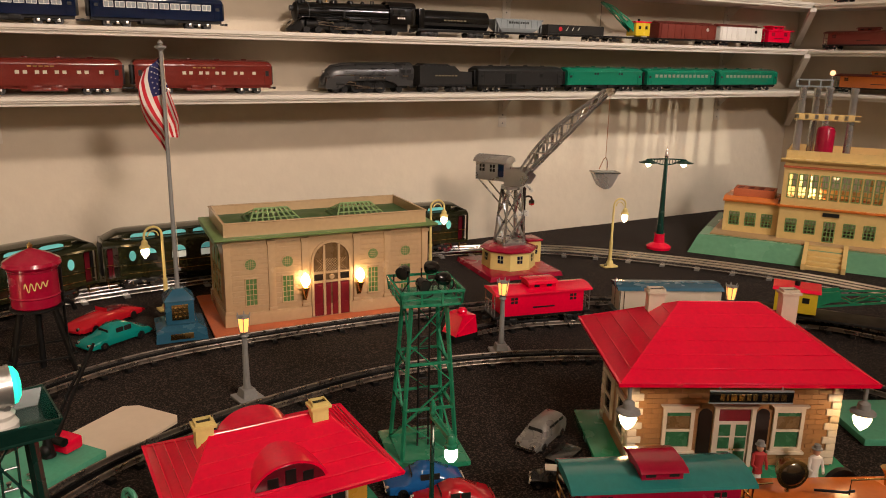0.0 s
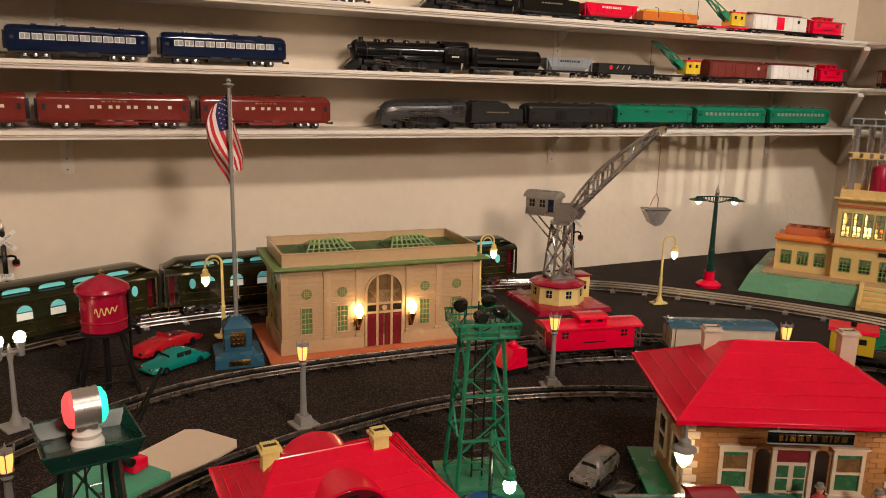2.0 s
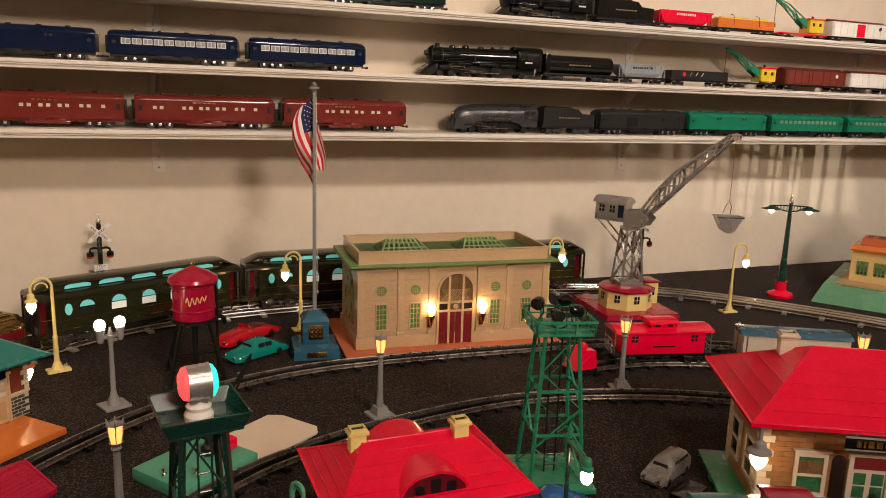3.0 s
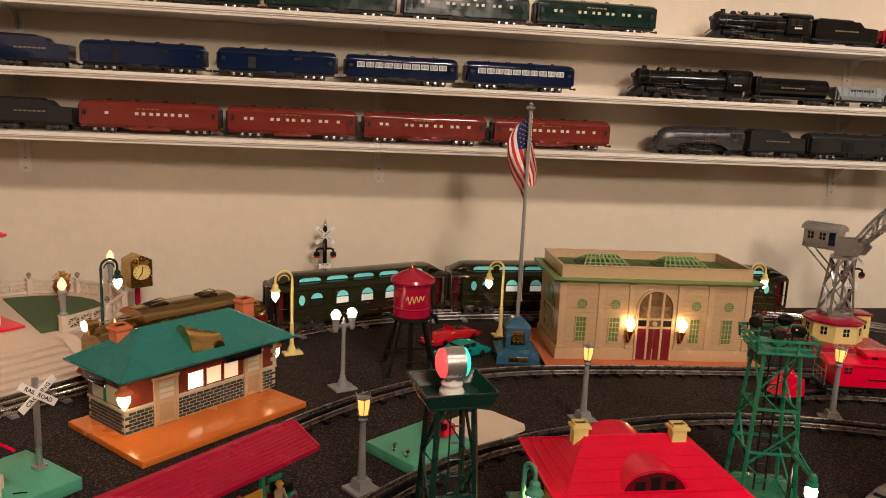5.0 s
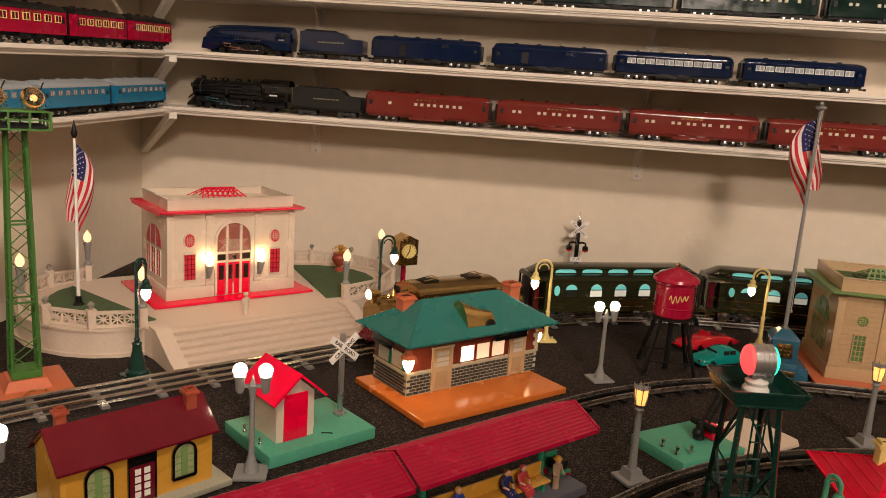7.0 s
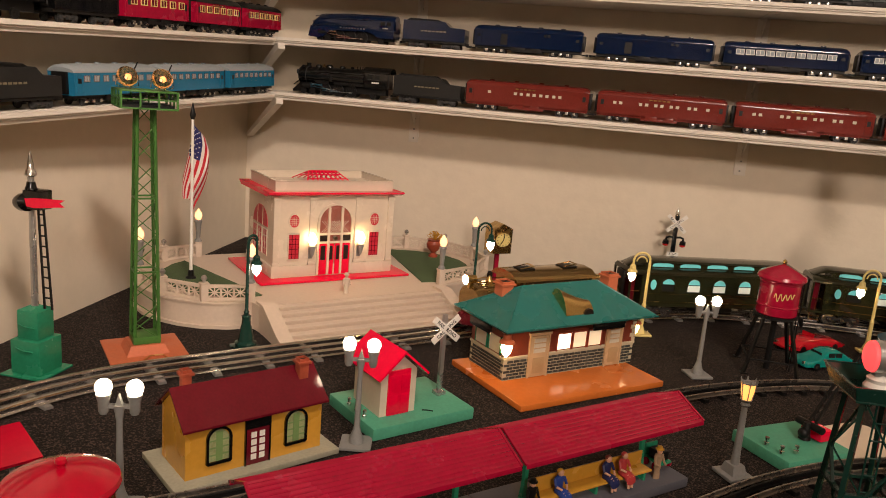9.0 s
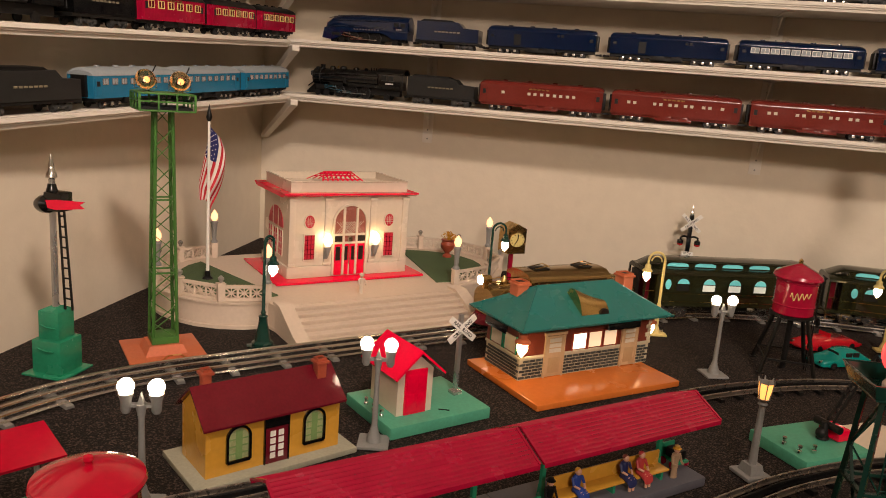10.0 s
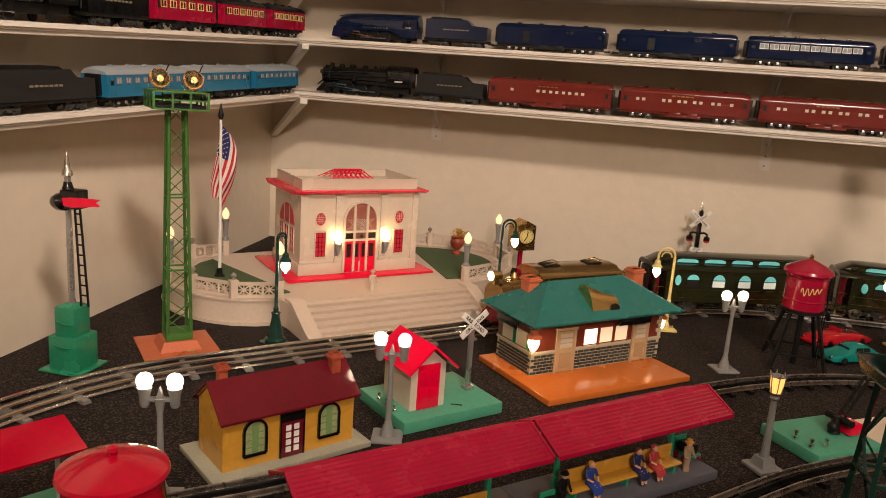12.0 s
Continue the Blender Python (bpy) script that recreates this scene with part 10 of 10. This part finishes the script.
# ---- the power house ----
def power_house():
    ob = thing("power_house", pose(2.497, 1.836, 0, 0, 0, -57.5), "buff yellow tin power house with red trim, lit inside", "power station")
    L, D, ph = 0.74, 0.46, 0.05
    part("plinth", Geo().loft([[(0, 0, 0.0005), (L, 0, 0.0005), (L, D, 0.0005), (0, D, 0.0005)], [(0.02, 0.05, ph), (L - 0.02, 0.05, ph), (L - 0.02, D - 0.006, ph), (0.02, D - 0.006, ph)]]), PLINTHGREEN, ob, smooth=0)
    part("paving", Geo().box(0.05, L - 0.05, 0.07, D - 0.02, ph, ph + 0.004, 0.001), TANDARK, ob)
    cx, g0 = 0.375, ph + 0.004
    for k in range(5):
        part("step", Geo().box(cx - 0.045, cx + 0.045, -0.028 + k * 0.018, 0.075, 0.0006 + k * 0.0105, 0.0106 + k * 0.0105, 0.001), BUFF, ob)
    for s in (-1, 1):
        part("step_cheek", Geo().prism([(-0.034, 0.0005), (-0.034, 0.018), (0.0, 0.03), (0.055, 0.062), (0.075, 0.062), (0.075, 0.0005)], cx + s * 0.045 - (0.012 if s < 0 else 0), cx + s * 0.045 + (0.012 if s > 0 else 0), axis="x"), BUFF, ob)

    def pierced(name, x0, x1, y, z0, z1, holes, mat, ypos=None, axis="x"):
        """A thin wall with real openings, made of boxes between them."""
        g = Geo()
        t = 0.002
        def bx(a, b, c, d):
            if b - a > 1e-5 and d - c > 1e-5:
                g.box(a, b, y, y + t, c, d) if axis == "x" else g.box(y, y + t, a, b, c, d)
        holes = sorted(holes)
        x = x0
        for a, b, c, d in holes:
            bx(x, a, z0, z1)
            bx(a, b, z0, c)
            bx(a, b, d, z1)
            x = b
        bx(x, x1, z0, z1)
        return part(name, g, mat, ob, smooth=0)

    def glazing(a, b, c, d, y, nx, nz, axis="x"):
        g = Geo()
        t = 0.0015
        for k in range(nx + 1):
            xx = a + (b - a) * k / nx
            g.box(xx - t, xx + t, y - 0.001, y + 0.0015, c, d) if axis == "x" else g.box(y - 0.001, y + 0.0015, xx - t, xx + t, c, d)
        for k in range(nz + 1):
            zz = c + (d - c) * k / nz
            g.box(a, b, y - 0.0008, y + 0.0013, zz - t, zz + t) if axis == "x" else g.box(y - 0.0008, y + 0.0013, a, b, zz - t, zz + t)
        part("window_frame", g, SAGE, ob, smooth=0)
        # added pale sheet behind the upper glazing, coloured like the lit interior
        e = c + (d - c) * 0.62
        pale_sheet = Geo().box(a, b, y + 0.004, y + 0.005, e, d) if axis == "x" else None
        if pale_sheet and c < 0.12:
            part("window_blind", pale_sheet, PALEWIN, ob, smooth=0)

    # ground storey of the main block
    mx0, mx1, my0, my1 = cx - 0.14, cx + 0.14, 0.115, 0.33
    h1, h2 = 0.15, 0.29
    holes = []
    for k, x in enumerate((-0.104, -0.052, 0.0, 0.052, 0.104)):
        hw = 0.0145
        holes.append((cx + x - hw, cx + x + hw, g0 + (0.022 if x else 0.004), g0 + 0.062))
    pierced("front_wall", mx0, mx1, my0, g0, h1, holes, BUFF)
    for a, b, c, d in holes:
        glazing(a, b, c, d, my0, 3, 4)
    up = [(cx - 0.125 + 0.0285 * k, cx - 0.125 + 0.0285 * k + 0.0215, h1 + 0.03, h1 + 0.1) for k in range(9)]
    pierced("upper_front_wall", mx0, mx1, my0 + 0.004, h1 + 0.006, h2, up, BUFF)
    for a, b, c, d in up:
        glazing(a, b, c, d, my0 + 0.004, 2, 4)
    side = [(my0 + 0.025 + 0.027 * k, my0 + 0.045 + 0.027 * k, h1 + 0.03, h1 + 0.1) for k in range(7)]
    for x in (mx0, mx1 - 0.002):
        pierced("upper_side_wall", my0 + 0.006, my1, x, h1 + 0.006, h2, side, BUFF, axis="y")
        for a, b, c, d in side:
            glazing(a, b, c, d, x, 2, 4, "y")
        pierced("side_wall", my0 + 0.002, my1, x, g0, h1, [], BUFF, axis="y")
    pierced("upper_back_wall", mx0 + 0.002, mx1 - 0.002, my1 - 0.002, h1 + 0.006, h2, up, BUFF)
    pierced("back_wall", mx0 + 0.002, mx1 - 0.002, my1 - 0.002, g0, h1, [], BUFF)
    part("string_course", Geo().box(mx0 - 0.006, mx1 + 0.006, my0 - 0.006, my1 + 0.006, h1, h1 + 0.006, 0.001), ORANGE, ob)
    part("upper_band", Geo().box(mx0 - 0.003, mx1 + 0.003, my0, my0 + 0.0038, h2 - 0.022, h2 - 0.016).box(mx0 - 0.003, mx0 - 0.0002, my0 + 0.0038, my1, h2 - 0.022, h2 - 0.016), TERRA, ob)
    part("name_tablet", Geo().box(cx - 0.022, cx + 0.022, my0 - 0.003, my0 - 0.0002, h1 - 0.018, h1 - 0.007), DARKWIN, ob)
    part("roof_deck", Geo().box(mx0 + 0.003, mx1 - 0.003, my0 + 0.007, my1 - 0.003, h2 - 0.006, h2), ORANGE, ob)
    part("cornice", Geo().prism([(my0 - 0.012, h2 + 0.002), (my0 - 0.012, h2 + 0.006), (my0 + 0.002, h2 + 0.006), (my0 + 0.002, h2 - 0.006), (my0 - 0.002, h2 - 0.006)], mx0 - 0.012, mx1 + 0.012, axis="x"), BUFF, ob)
    g = Geo()
    for a, b, c, d in ((mx0, mx1, my0, my0 + 0.003), (mx0, mx1, my1 - 0.003, my1), (mx0, mx0 + 0.003, my0 + 0.003, my1 - 0.003), (mx1 - 0.003, mx1, my0 + 0.003, my1 - 0.003)):
        g.box(a, b, c, d, h2 + 0.006 if c == my0 and d < my0 + 0.01 else h2, h2 + 0.03)
    part("parapet", g, BUFF, ob, smooth=0)
    # wings with roof vents
    for s in (-1, 1):
        a, b = (cx - 0.3, mx0) if s < 0 else (mx1, cx + 0.3)
        wy0, wy1 = my0 + 0.022, my1 - 0.01
        hw = [(a + 0.018 + 0.047 * k, a + 0.047 + 0.047 * k, g0 + 0.022, g0 + 0.062) for k in range(3)]
        pierced("wing_front_wall", a, b, wy0, g0, h1 - 0.002, hw, BUFF)
        for p in hw:
            glazing(*p, wy0, 3, 4)
        e = a if s < 0 else b - 0.002
        hs = [(wy0 + 0.02 + 0.05 * k, wy0 + 0.05 + 0.05 * k, g0 + 0.022, g0 + 0.062) for k in range(3)]
        pierced("wing_end_wall", wy0 + 0.002, wy1, e, g0, h1 - 0.002, hs, BUFF, axis="y")
        for p in hs:
            glazing(*p, e, 3, 4, "y")
        pierced("wing_back_wall", a + 0.002, b - 0.002, wy1 - 0.002, g0, h1 - 0.002, [], BUFF)
        part("wing_roof", Geo().prism([(wy0 - 0.008, h1 - 0.002), (wy1 + 0.004, h1 - 0.002), (wy1 + 0.004, h1 + 0.006), (wy0 + 0.012, h1 + 0.014), (wy0 - 0.008, h1 + 0.004)], a - 0.004 if s < 0 else a + 0.007, b - 0.007 if s < 0 else b + 0.004, axis="x"), ORANGE, ob, smooth=0)
        v = part("roof_ventilator", Geo().box(a + 0.02, b - 0.02, wy0 + 0.02, wy0 + 0.1, h1 + 0.008, h1 + 0.036, 0.001), TERRA, ob)
        for k in range(4):
            for j in range(2):
                part("vent_opening", Geo().box(a + 0.03 + k * 0.03, a + 0.046 + k * 0.03, wy0 + 0.03 + j * 0.03, wy0 + 0.045 + j * 0.03, h1 + 0.0355, h1 + 0.0368), BROWN, v, smooth=0)
    # stacks, tank and the roof sign
    for x, y in ((-0.12, 0.06), (-0.05, 0.085), (0.015, 0.06), (-0.085, 0.14)):
        part("smokestack", Geo().lathe([(0.0105, 0.0), (0.0095, 0.2), (0.0112, 0.204), (0.0112, 0.21), (0.009, 0.211)], 18, (cx + x, my0 + y, h2)), SILVER, ob)
    part("roof_tank", Geo().lathe([(0.025, 0.0), (0.025, 0.088), (0.021, 0.098), (0.006, 0.103)], 24, (cx - 0.045, my0 + 0.04, h2)), RED2, ob)
    sg = part("roof_sign", Geo().bar((cx - 0.135, my0 + 0.044, h2 + 0.118), (cx + 0.04, my0 + 0.044, h2 + 0.118), 0.003).bar((cx - 0.135, my0 + 0.044, h2 + 0.134), (cx + 0.04, my0 + 0.044, h2 + 0.134), 0.003), BUFF, ob)
    for k in range(6):
        part("sign_mark", Geo().box(cx - 0.122 + k * 0.026, cx - 0.106 + k * 0.026, my0 + 0.041, my0 + 0.0425, h2 + 0.119, h2 + 0.133), BUFF, sg, smooth=0)
    g = Geo()
    for yy in (my0 + 0.05, my0 + 0.1):
        for z in (0.213, 0.232):
            g.bar((cx - 0.14, yy, h2 + z), (cx - 0.045, yy, h2 + z), 0.003)
        for k in range(4):
            g.bar((cx - 0.14 + k * 0.0315, yy, h2 + 0.212), (cx - 0.14 + k * 0.0315, yy, h2 + 0.233), 0.0025)
    part("stack_gallery", g, LTGREY, ob, smooth=0)
    lt = part("roof_lamp", Geo().rod((cx - 0.05, my0 + 0.085, h2 + 0.205), (cx - 0.05, my0 + 0.085, h2 + 0.245), 0.002, n=8), SILVER, ob)
    part("bulb", Geo().ball((cx - 0.05, my0 + 0.085, h2 + 0.252), 0.0075, 12), DIMBULB, lt, "lit peach bulb")
    for x, y, z in ((0.0, 0.11, 0.235), (0.0, 0.08, 0.1), (-0.22, 0.09, 0.1), (0.22, 0.09, 0.1)):
        part("inner_bulb", Geo().ball((cx + x, my0 + y, z), 0.0085, 12), INNERBULB, ob, "lit bulb inside the building")
    # the clear filament lamp that throws the window pattern on the wall
    fl = bpy.data.lights.new("house_filament", "SPOT")
    fl.spot_size, fl.spot_blend = radians(118), 0.15
    fl.energy, fl.color, fl.shadow_soft_size = 5.0, (1.0, 0.88, 0.7), 0.0018
    lamp_ob = new("house_filament", fl)
    lamp_ob.matrix_basis = ob.matrix_basis @ pose(cx + 0.02, my0 + 0.12, h1 + 0.03, 0, 76, 0)


power_house()


# ---- toy vehicles ----
def toy_car(m, L, W, H, col, name, label, style="sedan"):
    ob = thing(name, m, label, "toy car", "toy cars")
    if style == "wagon":
        prof = [(0.0, 0.34, 0.8), (0.03, 0.46, 0.92), (0.24, 0.56, 0.97), (0.34, 0.9, 0.88), (0.42, 1.0, 0.86), (0.9, 0.98, 0.86), (0.97, 0.8, 0.9), (1.0, 0.36, 0.86)]
    elif style == "roadster":
        prof = [(0.0, 0.3, 0.5), (0.05, 0.5, 0.62), (0.2, 0.68, 0.7), (0.42, 0.74, 0.78), (0.46, 0.72, 0.8), (0.66, 0.66, 0.82), (0.82, 0.6, 0.78), (0.95, 0.42, 0.66), (1.0, 0.24, 0.5)]
    else:
        prof = [(0.0, 0.32, 0.72), (0.04, 0.48, 0.86), (0.26, 0.56, 0.94), (0.36, 0.88, 0.82), (0.45, 1.0, 0.76), (0.62, 0.98, 0.76), (0.74, 0.8, 0.84), (0.84, 0.58, 0.94), (0.96, 0.46, 0.84), (1.0, 0.3, 0.7)]
    rings = []
    for f, hh, ww in prof:
        x, hw, z1 = -L / 2 + L * f, W / 2 * ww, H * hh
        zb, belt = H * 0.17, H * min(0.5, hh * 0.9)
        hb = W / 2 * (0.98 if 0.03 < f < 0.97 else ww)
        rings.append([(x, -hb * 0.94, zb), (x, hb * 0.94, zb), (x, hb, belt * 0.8), (x, max(hw, hb * 0.8) if hh < 0.6 else hw, belt + (z1 - belt) * 0.5), (x, hw * 0.72, z1 - H * 0.03), (x, 0, z1), (x, -hw * 0.72, z1 - H * 0.03), (x, -(max(hw, hb * 0.8) if hh < 0.6 else hw), belt + (z1 - belt) * 0.5), (x, -hb, belt * 0.8)])
    part("body", Geo().loft(rings), col, ob, smooth=50)
    for f in (0.2, 0.79):
        for s in (-1, 1):
            wl = part("tyre", Geo().rod((-L / 2 + L * f, s * W * 0.4, H * 0.2), (-L / 2 + L * f, s * W * 0.505, H * 0.2), H * 0.2, n=14), SOOT, ob)
            part("hub_cap", Geo().rod((-L / 2 + L * f, s * W * 0.505, H * 0.2), (-L / 2 + L * f, s * W * 0.515, H * 0.2), H * 0.1, n=12), CHROME if style != "roadster" else SOOT, wl)
            part("fender", Geo().prism([(-L / 2 + L * f + H * 0.3 * math.cos(a), H * 0.18 + H * 0.3 * math.sin(a)) for a in [math.pi * k / 8 for k in range(9)]], s * W * 0.34, s * W * 0.5), col, ob)
    if style != "roadster":
        part("windscreen", Geo().prism([(-W * 0.31, H * 0.6), (W * 0.31, H * 0.6), (W * 0.27, H * 0.84), (-W * 0.27, H * 0.84)], 0, 0.0012, Matrix.Translation((-L / 2 + L * (0.285 if style == "wagon" else 0.315), 0, 0)) @ pose(0, 0, 0, 0, 0, -90) @ Matrix.Shear("XZ", 4, (0, 0))), DARKWIN, ob)
        spans = ((0.44, 0.56), (0.59, 0.72), (0.75, 0.88)) if style == "wagon" else ((0.42, 0.53), (0.55, 0.66))
        for a, b in spans:
            for s in (-1, 1):
                part("side_window", Geo().box(-L / 2 + L * a, -L / 2 + L * b, s * W * 0.4 - 0.0008, s * W * 0.4 + 0.0008, H * 0.62, H * 0.86), DARKWIN, ob, smooth=0)
    else:
        part("cockpit", Geo().box(-L * 0.04, L * 0.2, -W * 0.24, W * 0.24, H * 0.6, H * 0.715, 0.002), MAROON, ob)
        part("windscreen", Geo().box(-L * 0.05, -L * 0.042, -W * 0.27, W * 0.27, H * 0.66, H * 0.9), col, ob)
    for f in (-0.5, 0.5):
        part("bumper", Geo().box(L * f - 0.0015, L * f + 0.0015, -W * 0.42, W * 0.42, H * 0.2, H * 0.3, 0.0008), CHROME if col not in (TOYTEAL, TOYRED) else col, ob)
    for s in (-1, 1):
        part("headlight", Geo().rod((-L / 2 - 0.001, s * W * 0.3, H * 0.38), (-L / 2 + 0.004, s * W * 0.3, H * 0.38), H * 0.07, n=10), CHROME, ob)
    return ob


toy_car(put(0.862, 1.936, 37), 0.172, 0.06, 0.044, TOYRED, "toy_roadster", "red moulded toy roadster parked on the carpet", "roadster")
toy_car(put(0.868, 1.815, 29), 0.14, 0.054, 0.042, TOYTEAL, "toy_sedan", "teal moulded toy sedan parked beside the track")
amb = toy_car(put(1.388, 1.09, 26), 0.1, 0.041, 0.036, CARSILVER, "toy_ambulance", "silver toy ambulance with red cross on its roof", "wagon")
part("roof_cross", Geo().box(-0.009, 0.009, -0.003, 0.003, 0.0335, 0.0348).box(-0.003, 0.003, -0.009, 0.009, 0.0334, 0.0347), FLAGRED, amb, "red cross", smooth=0)
toy_car(put(1.168, 1.058, -18), 0.108, 0.046, 0.036, TOYBLUE, "toy_sedan", "glossy blue toy sedan parked by the tower")
toy_car(put(1.18, 1.0, -16), 0.108, 0.046, 0.036, TOYRED, "toy_sedan", "glossy red toy sedan parked by the tower")
bug = toy_car(put(1.325, 0.985, -35), 0.056, 0.034, 0.026, BLACK, "toy_coupe", "small black toy coupe with white roof")
part("white_roof", Geo().box(-0.008, 0.009, -0.008, 0.008, 0.0252, 0.0268, 0.0006), WHITE, bug)
# made-up black slab; its colour stands for a dark car and its shadow
slab_ob = thing("parts_tray", put(1.388, 1.035, 25), "flat black toy tray lying on the carpet", "tray")
part("tray", Geo().box(-0.03, 0.03, -0.016, 0.016, 0.0005, 0.007, 0.002), BLACK, slab_ob)


def fire_truck():
    ob = thing("brass_era_truck", put(1.567, 0.773, -26), "orange red toy motor truck with large brass headlamp", "toy car")
    part("chassis", Geo().box(-0.1, 0.13, -0.035, 0.035, 0.018, 0.024, 0.002), BRICKRED, ob)
    part("hood", Geo().box(-0.085, 0.13, -0.032, 0.032, 0.024, 0.038, 0.004), ORANGE, ob)
    for x in (-0.07, 0.075):
        for s in (-1, 1):
            w = part("tyre", Geo().rod((x, s * 0.037, 0.022), (x, s * 0.045, 0.022), 0.0216, n=20), SOOT, ob)
            part("hub", Geo().rod((x, s * 0.0452, 0.022), (x, s * 0.047, 0.022), 0.012, n=14), BRASS, w)
    hl = part("headlamp", Geo().lathe([(0.006, 0.018), (0.013, 0.0135), (0.0176, 0.002), (0.0186, -0.003), (0.02, -0.006), (0.0167, -0.007)], 24, m=Matrix.Translation((-0.035, -0.022, 0.078)) @ pose(0, 0, 0, -90, 0, 0)).rod((-0.035, -0.02, 0.05), (-0.035, -0.02, 0.062), 0.003, n=8), BRASS, ob, "large brass headlamp")
    part("headlamp_glass", Geo().lathe([(0.0165, 0.0), (0.0123, -0.003), (0.002, -0.0045)], 24, m=Matrix.Translation((-0.035, -0.028, 0.078)) @ pose(0, 0, 0, -90, 0, 0)), LENSGLASS, hl)
    part("hand_rail", Geo().tube([(-0.09, -0.03, 0.05), (-0.09, -0.03, 0.066), (-0.06, -0.03, 0.068)], 0.0012, 6).tube([(0.04, -0.03, 0.05), (0.04, -0.03, 0.07), (0.1, -0.03, 0.072), (0.1, -0.03, 0.05)], 0.0012, 6), BRASS, ob)
    part("horn", Geo().lathe([(0.002, 0.0), (0.003, 0.014), (0.009, 0.024)], 14, (0.1, -0.01, 0.05)), BRASS, ob)
    part("hose", Geo().tube([(0.0, -0.02, 0.051), (0.015, -0.028, 0.054), (0.035, -0.03, 0.053), (0.05, -0.024, 0.051)], 0.0018, 6), SOOT, ob)


fire_truck()
figure(put(1.574, 0.848, -26, 0.0005) @ Matrix.Diagonal((1.15, 1.15, 1.45, 1)), "small painted toy figure in a rust jacket by the truck", CLOTHRED, WHITE, GREY, False, "standing_figure")
figure(put(1.634, 0.805, -26, 0.0005) @ Matrix.Diagonal((1.15, 1.15, 1.45, 1)), "small painted toy figure in a white shirt by the truck", WHITE, SOOT, GREY, False, "standing_figure")
green_mat = thing("green_base", put(1.9, 0.87, -28), "jade green painted tin base beside the red-roofed station", "base")
part("plate", Geo().box(-0.06, 0.08, -0.06, 0.08, 0.0005, 0.012, 0.002), JADE, green_mat)
